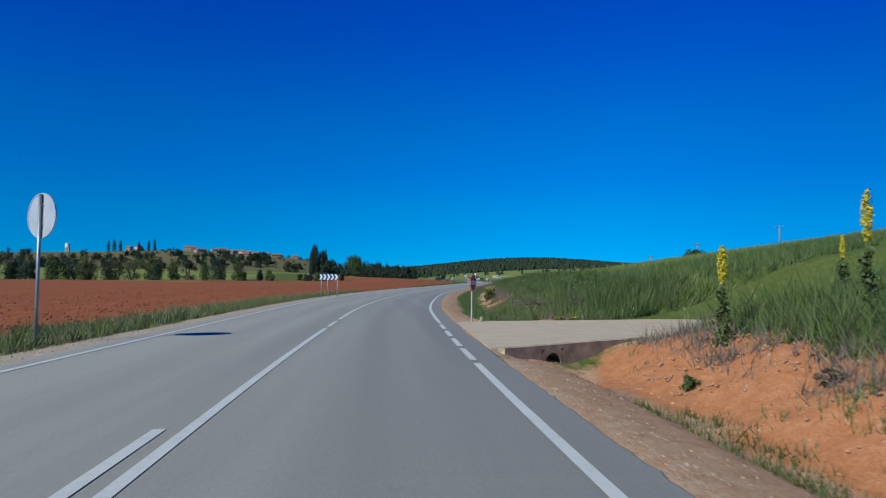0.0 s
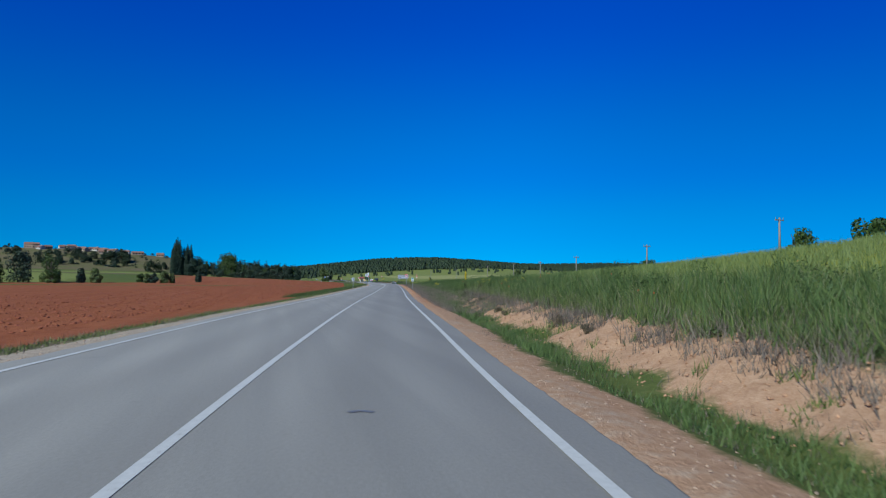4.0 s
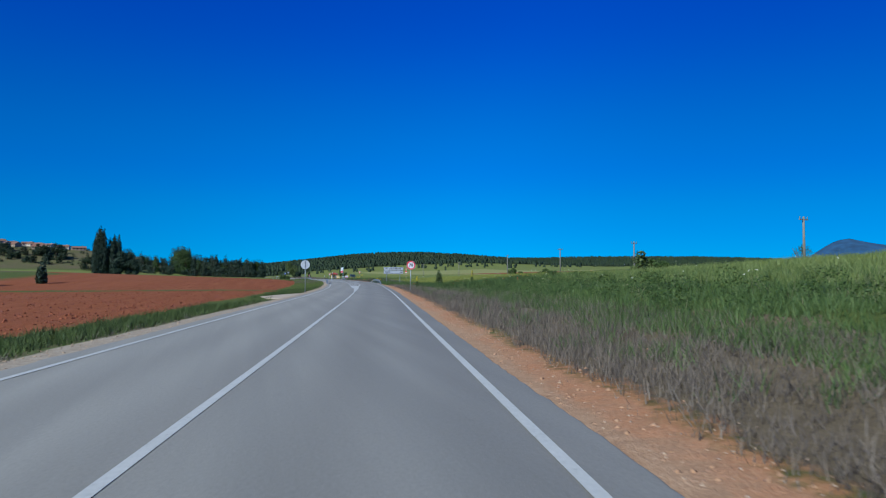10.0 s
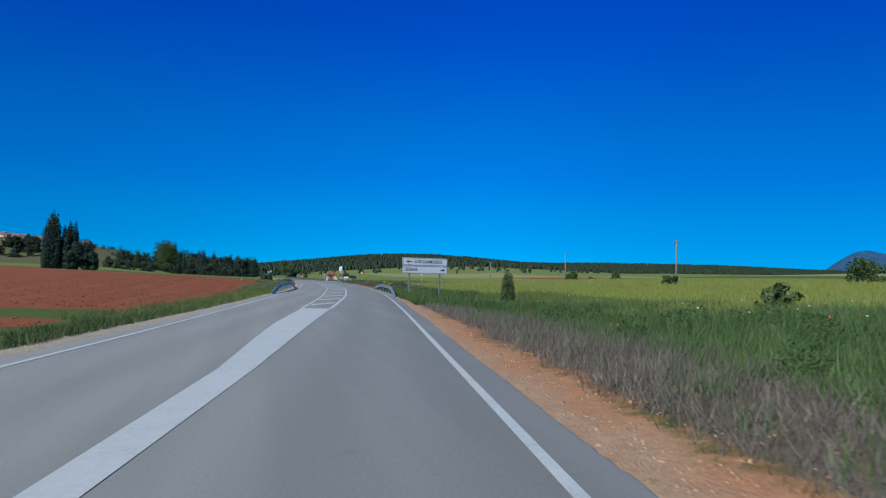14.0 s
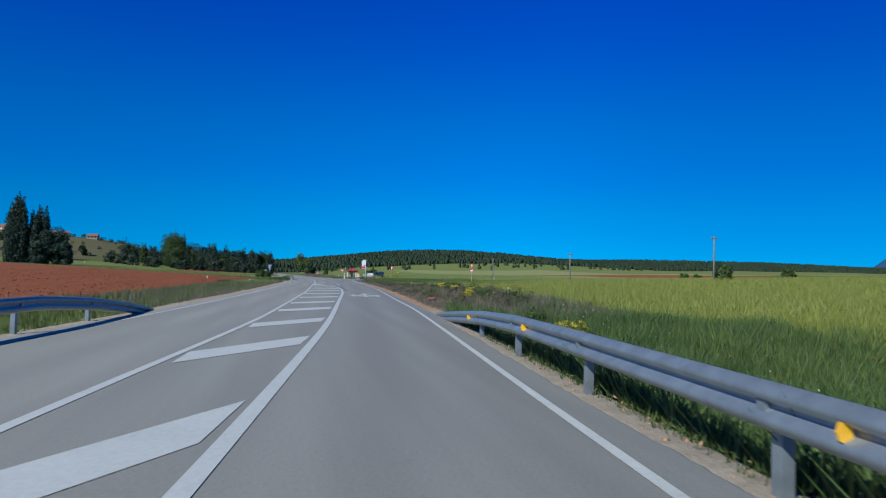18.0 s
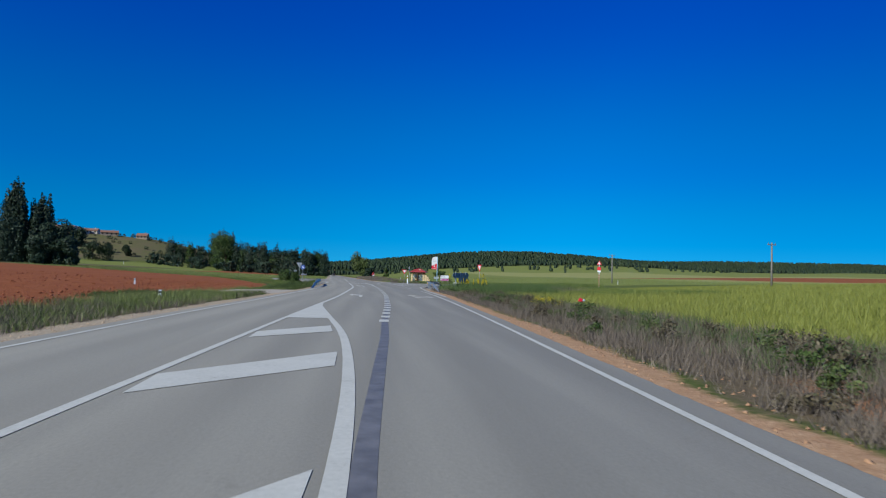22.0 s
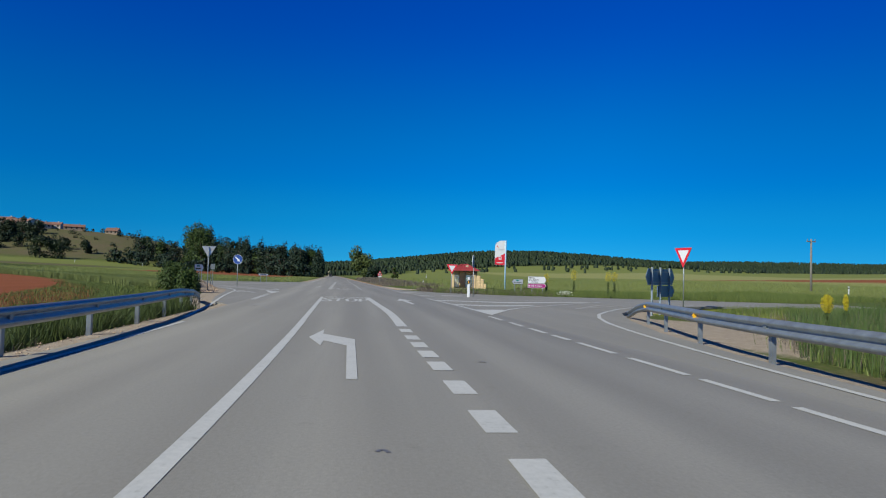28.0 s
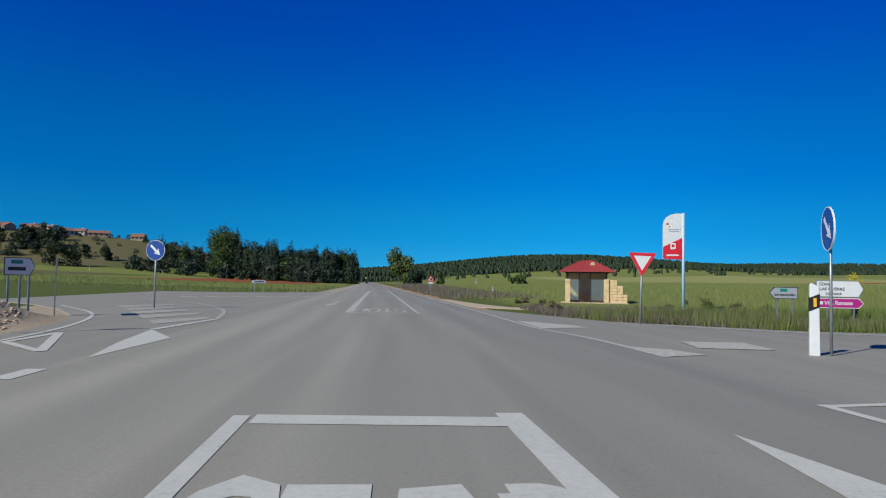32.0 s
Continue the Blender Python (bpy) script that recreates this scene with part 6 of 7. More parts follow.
# ---- trees, hedges, woods ----
def tree(kind, x, y, h, w, label, **k):
    return make_tree(kind, (x, y, gz(x, y) - 0.1), h, w, label, **k)


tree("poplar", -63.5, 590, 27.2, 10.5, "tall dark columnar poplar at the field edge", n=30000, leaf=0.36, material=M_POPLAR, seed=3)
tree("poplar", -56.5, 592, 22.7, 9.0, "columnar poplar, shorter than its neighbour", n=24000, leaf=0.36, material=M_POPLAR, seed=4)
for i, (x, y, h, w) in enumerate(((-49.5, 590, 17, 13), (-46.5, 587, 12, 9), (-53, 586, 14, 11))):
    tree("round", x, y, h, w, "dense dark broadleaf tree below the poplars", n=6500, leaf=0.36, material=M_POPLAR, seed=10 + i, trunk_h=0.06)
# grove beside the road
gr = random.Random(5)
for i in range(46):
    u = i / 45
    x, y = -47 + 70 * u + gr.uniform(-3, 3), 826 - 64 * u + gr.uniform(-7, 7)
    h = 26 * gr.uniform(0.8, 1.05) if u < 0.2 else (21.0 - 6.0 * u) * gr.uniform(0.72, 1.12)
    if i in (1, 2, 3):
        tree("round", x, y, 26.5, 20, "broad pale green tree in the grove", n=5000, leaf=0.45, material=M_LEAF, seed=40 + i, trunk_h=0.1, group="grove trees")
    elif i % 3 == 1:
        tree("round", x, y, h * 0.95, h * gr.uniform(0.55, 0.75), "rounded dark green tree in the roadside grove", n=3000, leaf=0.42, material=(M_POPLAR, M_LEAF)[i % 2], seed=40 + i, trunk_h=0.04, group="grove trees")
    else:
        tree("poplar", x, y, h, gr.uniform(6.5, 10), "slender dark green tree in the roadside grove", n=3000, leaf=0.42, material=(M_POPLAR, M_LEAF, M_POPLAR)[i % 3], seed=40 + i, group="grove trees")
for i in range(12):
    u = i / 11
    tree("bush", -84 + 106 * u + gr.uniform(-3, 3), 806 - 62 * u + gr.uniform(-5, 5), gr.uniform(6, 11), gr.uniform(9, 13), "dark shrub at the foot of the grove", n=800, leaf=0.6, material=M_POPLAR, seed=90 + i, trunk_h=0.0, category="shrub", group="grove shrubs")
for i in range(9):
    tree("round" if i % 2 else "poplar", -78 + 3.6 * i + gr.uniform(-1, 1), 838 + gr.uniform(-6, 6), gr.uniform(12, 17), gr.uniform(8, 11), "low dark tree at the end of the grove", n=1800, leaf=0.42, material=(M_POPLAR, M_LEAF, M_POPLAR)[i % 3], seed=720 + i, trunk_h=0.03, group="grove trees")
# tree beyond the crossroads
tree("round", 46.5, 676, 12.5, 11.0, "rounded roadside tree with pale grey-green crown", n=5200, leaf=0.36, material=M_BUSH, seed=7, trunk_h=0.06)
tree("bush", 50, 672, 5.4, 7.5, "dark shrub below the roadside tree", n=1800, leaf=0.34, material=M_POPLAR, seed=8, trunk_h=0.0, category="shrub")
tree("bush", 57, 668, 4.6, 3.4, "light green shrub beside the road", n=700, leaf=0.3, material=M_LEAF, seed=9, trunk_h=0.0, category="shrub")
tree("bush", 84, 690, 3.8, 8.0, "low green shrub in the meadow", n=900, leaf=0.35, material=M_LEAF, seed=12, trunk_h=0.0, category="shrub")
# row of trees and shrubs behind the red field
for i in range(54):
    u = i / 53
    x, y = -215 + 190 * u + gr.uniform(-3, 3), 264 + 54 * u + gr.uniform(-5, 7)
    if i in (3, 6, 30, 37, 42, 47):
        continue
    h = gr.uniform(8.5, 12) if u < 0.78 else gr.uniform(3.4, 5.6)
    kind = "poplar" if gr.random() < 0.6 else "bush"
    tree(kind, x, y, h, h * (gr.uniform(0.5, 0.72) if kind == "poplar" else gr.uniform(0.75, 1.1)), "bushy tree in the row behind the red field", n=1500, leaf=0.3, material=gr.choice((M_LEAF, M_POPLAR, M_POPLAR, M_BUSH)), seed=130 + i, trunk_h=0.0, group="field-edge trees")
# dark trees standing singly on the slope
for i, (x, y, h, w) in enumerate(((-114.5, 800, 14, 12), (-107.5, 803, 12, 11), (-166, 880, 12, 8), (-156, 875, 15, 9), (-149, 872, 13, 9), (-107, 840, 9, 7), (-122, 850, 8, 6))):
    tree("round", x, y, h, w, "dark round tree standing on the dry slope", n=1600, leaf=0.5, material=M_PINE, seed=760 + i, trunk_h=0.03, group="slope trees")
# slope below the village
def sight(head, y):
    return math.tan(radians(head)) * (y - 16)


for i in range(46):
    hd = gr.uniform(-17.2, -9.2)
    y = gr.uniform(838, 900)
    h = gr.uniform(6, 11)
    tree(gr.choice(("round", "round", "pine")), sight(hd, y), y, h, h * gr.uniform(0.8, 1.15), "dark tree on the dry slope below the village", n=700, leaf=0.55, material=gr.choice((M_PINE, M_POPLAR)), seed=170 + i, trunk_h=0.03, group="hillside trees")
sx, sy = rng.uniform(-330, -50, 170), rng.uniform(840, 965, 170)
rad = rng.uniform(0.9, 2.4, 170)
V, Q = leaf_cloud(np.stack([sx, sy, ground_z(sx, sy) + rad * 0.5], 1), rad, 17000, 0.4, 0.85, 601)
tagged(new("hillside_scrub", fast_mesh("hillside_scrub", V, Q, M_PINE)), "small dark shrubs scattered over the dry slope", "scrub", kind="stuff")
for i in range(58):
    hd = -30 + 12.2 * (i / 57) + gr.uniform(-0.4, 0.4)
    y = gr.uniform(790, 900) if hd > -25 else gr.uniform(700, 860)
    h = gr.uniform(7, 12) + (4 if hd < -25.5 else 0)
    tree(gr.choice(("round", "pine", "round")), sight(hd, y), y, h, h * gr.uniform(0.75, 1.1), "dark tree on the ridge west of the village", n=600, leaf=0.6, material=M_PINE, seed=270 + i, trunk_h=0.03, group="ridge trees")
for i, hd in enumerate((-21.6, -21.2, -20.8, -19.5, -18.8, -18.4)):
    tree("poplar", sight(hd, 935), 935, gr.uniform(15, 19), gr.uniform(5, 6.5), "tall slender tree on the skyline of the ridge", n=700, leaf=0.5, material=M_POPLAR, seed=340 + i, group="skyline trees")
# shrubs in the right-hand fields
for i, (x, y, h, w, nm) in enumerate(((57.4, 127.2, 3.2, 3.6, "round green bush on the crest of the field"), (47.6, 108.2, 2.6, 3.0, "low green bush on the crest of the field"), (61, 102, 1.8, 3, "low bush beside the power line"),
                                       (198, 360, 6.5, 9.0, "dark green bush in the field"), (85, 206, 2.6, 4.5, "dark green bush by the field edge"), (66, 240, 2.4, 4.2, "silvery shrub at the field edge"),
                                       (58, 262, 1.6, 3.5, "silvery low shrub at the field edge"), (107.6, 306, 3.6, 4.6, "dark bush in the field"), (111.4, 308, 3.8, 5, "dark bush in the field"), (92, 326, 1.7, 4, "low bush under the power line"),
                                       (107.1, 394, 2.7, 3.6, "dark bush under the power pole"), (120, 395, 1.8, 3.5, "dark bush in the crop"), (128, 440, 1.5, 3, "low bush far in the field"), (150, 470, 1.6, 3.6, "low bush far in the field"), (74, 250, 1.6, 3.2, "low bush in the crop"))):
    tree("bush", x, y, h, w, nm, n=900, leaf=0.2, material=M_BUSH if "silvery" in nm else M_LEAF, seed=280 + i, trunk_h=0.0, category="shrub")


def woods():
    """The far pine wood on the ridge: one uneven crown for each tree."""
    r = np.random.default_rng(21)
    X, Y = [], []
    want = 25000
    while len(X) < want:
        x, y = r.uniform(-420, 2300, 4000), r.uniform(1250, 2300, 4000)
        f = zoned(x, y)["forest"]
        k = (f > 0.5) & (r.uniform(size=4000) < np.where(y < 1900, 1.0, 0.25))
        X.extend(x[k])
        Y.extend(y[k])
    x, y = np.array(X[:want]), np.array(Y[:want])
    edge = r.uniform(-200, 1500, 260)
    x = np.r_[x, edge]
    y = np.r_[y, 1420 + 0.08 * edge + r.normal(0, 60, 260)]
    n = len(x)
    z = ground_z(x, y) - 0.5
    h, w = r.uniform(5, 9.5, n), r.uniform(1.8, 3.6, n)
    ring = 4
    a = np.linspace(0, 2 * np.pi, ring, endpoint=False)
    V = []
    for zz, ww in ((0.1, 0.8), (0.62, 0.9)):
        rr = w[:, None] * ww * r.uniform(0.6, 1.25, (n, ring))
        V.append(np.stack([x[:, None] + np.cos(a) * rr, y[:, None] + np.sin(a) * rr, np.repeat((z + h * zz)[:, None], ring, 1) + r.normal(0, 0.4, (n, ring))], -1))
    top = np.stack([x + r.normal(0, 0.4, n), y, z + h], -1)[:, None]
    V = np.concatenate(V + [top], 1)
    k = V.shape[1]
    T = []
    for lv in range(1):
        for j in range(ring):
            p, q = lv * ring + j, lv * ring + (j + 1) % ring
            T += [(p, q, q + ring), (p, q + ring, p + ring)]
    for j in range(ring):
        T.append((ring + j, ring + (j + 1) % ring, 2 * ring))
    T = (np.arange(n)[:, None, None] * k + np.array(T)[None]).reshape(-1, 3)
    return tagged(new("pine_wood", fast_mesh("pine_wood", V.reshape(-1, 3), T, M_PINE)), "dark green pine wood covering the distant ridge", "wood", kind="stuff")


woods()


# ---- village on the hill ----
def house(x, y, w, d, h, rz, wall, roof_m, label, windows=3):
    z = gz(x, y) - 0.6
    t = thing("house", (x, y, z), label, "house", rz, group="village houses")
    b = bmesh.new()
    pts = [(-w / 2, -d / 2), (w / 2, -d / 2), (w / 2, d / 2), (-w / 2, d / 2)]
    lo = [b.verts.new((a, c, 0)) for a, c in pts]
    hi = [b.verts.new((a, c, h)) for a, c in pts]
    g0, g1 = b.verts.new((-w / 2, 0, h + d * 0.26)), b.verts.new((w / 2, 0, h + d * 0.26))
    b.faces.new((lo[0], lo[1], hi[1], hi[0]))
    b.faces.new((lo[1], lo[2], hi[2], g1, hi[1]))
    b.faces.new((lo[2], lo[3], hi[3], hi[2]))
    b.faces.new((lo[3], lo[0], hi[0], g0, hi[3]))
    bmesh.ops.recalc_face_normals(b, faces=list(b.faces))
    part("wall", b, wall, t)
    b = bmesh.new()
    for s in (-1, 1):
        v = [b.verts.new(p) for p in ((-w / 2 - 0.3, s * (d / 2 + 0.4), h - 0.1), (w / 2 + 0.3, s * (d / 2 + 0.4), h - 0.1), (w / 2 + 0.3, 0, h + d * 0.26 + 0.12), (-w / 2 - 0.3, 0, h + d * 0.26 + 0.12))]
        v2 = [b.verts.new(q.co + Vector((0, 0, 0.16))) for q in v]
        b.faces.new(v)
        b.faces.new(v2[::-1])
        for k in range(4):
            b.faces.new((v[k], v2[k], v2[(k + 1) % 4], v[(k + 1) % 4]))
    bmesh.ops.recalc_face_normals(b, faces=list(b.faces))
    roof = part("roof", b, roof_m, t, "orange-red tiled roof")
    part("chimney", box(w * 0.22, -0.3, h + d * 0.12, w * 0.22 + 0.6, 0.3, h + d * 0.26 + 0.9), wall, roof)
    for k in range(windows):
        xx = -w / 2 + (k + 0.5) * w / windows
        for zz in (1.4, 4.0)[: 2 if h > 5 else 1]:
            part("window", box(xx - 0.5, -d / 2 - 0.06, zz, xx + 0.5, -d / 2 + 0.02, zz + 1.2), M_DARK, t)
    return t


hr = random.Random(9)
spots = [(-172, 915, 14), (-184, 919, 9), (-150, 934, 16), (-164, 937, 12), (-126, 938, 10), (-330, 948, 9), (-345, 955, 8)]
for i in range(22):
    hd = hr.uniform(-16.6, -10.2)
    yy = hr.uniform(926, 968)
    spots.append((math.tan(radians(hd)) * (yy - 16), yy, hr.uniform(8, 15)))
for i, (x, y, w) in enumerate(spots):
    tall = i in (5, 6, 0, 12, 15, 20)
    house(x, y, w * 0.8, hr.uniform(6, 8), 5.0 if tall else 2.8, hr.uniform(-45, 45), hr.choice((M_STONEWALL, M_RENDERWALL)), M_ROOF,
          "stone village house with red tiled roof on the hill" if i % 2 else "pale rendered village house with tiled roof on the hill", 4 if w > 12 else 3)


def water_tower(x, y):
    t = thing("water_tower", (x, y, gz(x, y) - 0.5), "concrete water tower on four legs", "water tower")
    for a, b in ((-2, -2), (2, -2), (2, 2), (-2, 2)):
        part("leg", box(a - 0.5, b - 0.5, 0, a + 0.5, b + 0.5, 13), M_CONCRETE, t)
    part("tank", tube([(0, 0, 12.6), (0, 0, 18.5)], 3.4, 16), M_WHITE, t)
    part("cap", tube([(0, 0, 18.5), (0, 0, 19.4)], [3.7, 1.2], 16), M_CONCRETE, t)


water_tower(-452, 1020)


# ---- verges and crops: grass in bulk ----
def verge(name, n, y0, y1, l0, l1, h0, h1, w, material, label, side="R", **k):
    per = k.pop("per", 7)
    x, y = clumped(n, y0, y1, l0, l1, side, per, k.pop("spread", 0.13), k.pop("falloff", 0.0), k.pop("patch", 0.0))
    if side == "L":
        l = left_edge(y) - x
        ok = ~((y > 205.5) & (y < 220.5) & (l < 5.2)) & ~((y > 401) & (y < 413.5) & (l < 6))
        x, y = x[ok], y[ok]
    else:
        l = x - right_edge(y)
        ok = ~((y > 13.5 + 0.7 * (l - 0.4)) & (y < 22.5 + 0.34 * (l - 0.4)) & (l < 20))
        x, y = x[ok], y[ok]
    if name == "cereal_crop":
        ok = (x - right_edge(y)) > np.interp(y, (262, 275, 305, 325), (9, 22, 20, 9))
        x, y = x[ok], y[ok]
    h = tuft_sizes(len(x), h0, h1, per) * (1 + 0.35 * bumpy(x, y, 1.3, 0.7))
    k.setdefault("bend", False)
    k.setdefault("lean", 0.95)
    return blades(name, x, y, h, np.full(len(x), w) * rng.uniform(0.7, 1.4, len(x)), material, label, "grass", **k)


# cutting at the bend
verge("bank_grass", 70000, -6, 14, 4.7, 13, 0.3, 0.65, 0.02, M_TALLGRASS, "tall green grass covering the roadside bank", patch=0.2)
verge("bank_grass", 45000, -6, 14, 4.6, 9, 0.25, 0.6, 0.02, M_DEEPGRASS, "dark green tall grass covering the roadside bank")
verge("bank_grass", 110000, 24, 132, 4.4, 8.5, 0.25, 0.6, 0.022, M_DEEPGRASS, "dark green tall grass covering the roadside bank", patch=0.1, per=12)
verge("bank_grass", 150000, 24, 132, 4.4, 10.5, 0.25, 0.65, 0.02, M_TALLGRASS, "tall green grass covering the roadside bank", patch=0.2)
verge("bank_grass", 60000, 23.5, 44, 9, 26, 0.25, 0.6, 0.024, M_DEEPGRASS, "dark green tall grass covering the roadside bank", patch=0.15, per=12)
verge("deep_bank_grass", 60000, -6, 132, 4.8, 9, 0.5, 1.05, 0.03, M_DEEPGRASS, "dark green thicket of tall grass on the bank", patch=0.7, per=20, spread=0.25)
verge("bank_scrub", 34000, 25, 38, 2.6, 5.0, 0.15, 0.5, 0.022, M_TALLGRASS, "rough green weeds on the foot of the bank", patch=0.25, per=14)
verge("bank_scrub", 24000, 25, 38, 2.4, 5.2, 0.12, 0.42, 0.014, M_DRYGRASS, "dry weeds on the foot of the bank", patch=0.25, per=10)
verge("ditch_grass", 60000, 24, 118, 1.2, 2.5, 0.08, 0.3, 0.016, M_DEEPGRASS, "short green grass in the ditch", patch=0.55, per=22, spread=0.16)
verge("ditch_straw", 14000, 24, 118, 1.6, 3.0, 0.06, 0.2, 0.012, M_DRYGRASS, "dry straw between the ditch grass", patch=0.4)
verge("ditch_grass", 4500, -5, 10.0, 1.5, 2.5, 0.1, 0.25, 0.018, M_GRASS, "short green grass in the ditch", patch=0.4)
verge("dry_bank_grass", 70000, -5, 120, 3.5, 5.6, 0.2, 0.5, 0.018, M_DRYGRASS, "dry straw-coloured grass on the eroded bank", patch=0.4)
verge("scrub", 12000, -5, 120, 2.7, 4.2, 0.12, 0.32, 0.022, M_TALLGRASS, "sparse green tufts on the bare bank", per=24, patch=0.8)
verge("edge_straw", 9000, -5, 270, 0.5, 1.8, 0.05, 0.16, 0.012, M_DRYGRASS, "short dry straw on the earth shoulder", per=9, patch=0.6)
# straight towards the bridge
verge("dry_verge_grass", 300000, 96, 272, 0.9, 4.6, 0.06, 0.36, 0.013, M_DRYGRASS, "dry grey-brown grass along the road", patch=0.15)
verge("verge_grass", 50000, 96, 272, 1.4, 4.8, 0.12, 0.45, 0.018, M_DEEPGRASS, "green tufts among the dry verge", per=20, patch=0.6)
verge("field_grass", 330000, 112, 276, 3.4, 15, 0.16, 0.4, 0.02, M_DEEPGRASS, "tall dark green grass beyond the dry verge", falloff=0.3)
verge("field_grass", 70000, 112, 276, 8.5, 20, 0.2, 0.48, 0.022, M_TALLGRASS, "tall lighter grass beyond the dry verge", patch=0.5, per=16)
verge("field_grass", 70000, 205, 278, 4.6, 14, 0.35, 0.8, 0.018, M_DEEPGRASS, "tall rank grass near the stream", patch=0.2, per=12)
# bridge over the stream
verge("stream_grass", 70000, 272, 316, 8, 24, 0.4, 0.85, 0.035, M_TALLGRASS, "tall lighter grass above the stream", patch=0.1)
verge("stream_grass", 185000, 266, 319, 0.6, 14, 0.35, 0.75, 0.03, M_DEEPGRASS, "lush tall grass below the guard rail", falloff=0.3)
verge("rail_foot_grass", 12000, 276, 316, 0.25, 1.0, 0.06, 0.24, 0.016, M_GRASS, "short green weeds under the guard rail", patch=0.3)
# heath before the crossroads
verge("heath", 72000, 318, 362, 0.7, 4.8, 0.08, 0.3, 0.016, M_DRYGRASS, "brown heath and dry grass on the verge", patch=0.65, per=14)
verge("heath", 90000, 358, 426, 0.7, 4.8, 0.12, 0.42, 0.013, M_DRYGRASS, "brown heath and dry grass on the verge", patch=0.25, per=12)
verge("heath_grass", 80000, 316, 430, 2.8, 9.5, 0.2, 0.5, 0.018, M_DEEPGRASS, "green grass between heath and crop", falloff=0.3, patch=0.5, per=20)
verge("heath_straw", 80000, 318, 428, 2.6, 8.5, 0.25, 0.6, 0.013, M_DRYGRASS, "tall grey-brown dry grass between heath and crop", falloff=0.3, patch=0.2, per=12)
def rail_corner(x, y):
    return x > np.interp(y, (424, 436, 443, 448, 452, 456, 460, 464, 467, 468), (52.6, 53.0, 54.3, 57.2, 59.2, 60.5, 62.0, 65.0, 70, 90)) + 0.6


x, y = rng.uniform(52, 84, 150000), rng.uniform(424, 468, 150000)
ok = rail_corner(x, y) & ~((np.hypot((x - 57) / 4.0, (y - 446.5) / 7.5) < 1) & (rng.uniform(size=150000) > 0.04))
blades("corner_grass", x[ok], y[ok], rng.uniform(0.2, 0.55, ok.sum()), rng.uniform(0.012, 0.028, ok.sum()), M_TALLGRASS, "grass behind the junction guard rail", bend=False)
# crops
verge("cereal_crop", 180000, 252, 455, 9, 62, 0.4, 0.6, 0.035, M_CROP, "ripening yellow-green cereal crop", falloff=0.7, bend=False, spread=0.2)
verge("hill_crop", 170000, -5, 215, 9.5, 48, 0.35, 0.55, 0.032, M_HILLCROP, "green cereal crop on the rising field", falloff=0.5, bend=False, spread=0.2)
# left verge
verge("left_verge_straw", 16000, 2, 68, 0.8, 4.6, 0.2, 0.55, 0.012, M_STRAW, "pale dry stalks in the grass strip", "L", patch=0.35, per=6)
verge("left_verge_grass", 30000, 2, 68, 0.8, 4.6, 0.15, 0.5, 0.02, M_TALLGRASS, "light green grass strip beside the ploughed field", "L", patch=0.3, per=14)
verge("left_verge_grass", 28000, 2, 68, 0.8, 4.4, 0.12, 0.38, 0.022, M_GRASS, "green grass strip beside the ploughed field", "L", patch=0.15)
verge("left_verge_grass", 14000, 62, 140, 0.8, 2.0, 0.06, 0.2, 0.018, M_TALLGRASS, "thin grass strip beside the ploughed field", "L", patch=0.35)
verge("left_verge_grass", 95000, 130, 270, 0.9, 4.8, 0.12, 0.42, 0.022, M_GRASS, "green grass strip beside the ploughed field", "L", patch=0.1)
verge("bank_straw", 26000, -6, 118, 4.2, 10, 0.35, 0.75, 0.012, M_STRAW, "pale seed heads standing above the bank grass", per=5, patch=0.35)
verge("field_straw", 16000, 118, 270, 4.4, 14, 0.25, 0.5, 0.01, M_STRAW, "pale seed heads standing above the field grass", per=6, patch=0.6)
verge("left_verge_dry", 30000, 2, 445, 0.6, 2.2, 0.1, 0.25, 0.012, M_DRYGRASS, "dry straw along the left road edge", "L", patch=0.5)
verge("left_verge_grass", 80000, 262, 400, 0.9, 7, 0.2, 0.5, 0.02, M_TALLGRASS, "rough grass beside the ploughed field", "L", patch=0.3, per=14)
verge("left_verge_dry", 70000, 325, 402, 0.8, 7, 0.15, 0.45, 0.014, M_DRYGRASS, "brown dry grass beside the ploughed field", "L", patch=0.15, per=12)
verge("left_verge_grass", 50000, 413, 455, 1.0, 5.0, 0.15, 0.42, 0.02, M_GRASS, "green grass behind the left guard rail", "L")
verge("strip_grass", 16000, 392, 401, 0.8, 9, 0.2, 0.4, 0.018, M_GRASS, "green grass beside the field access", "L")


tx, ty = rng.uniform(56, 66, 9000), rng.uniform(428, 442, 9000)
ok = (tx > 57.5) | (ty < 440)
blades("tall_weeds", tx[ok], ty[ok], rng.uniform(0.5, 1.15, ok.sum()), rng.uniform(0.012, 0.022, ok.sum()), M_DEEPGRASS, "tall green weeds behind the junction guard rail", lean=0.25)


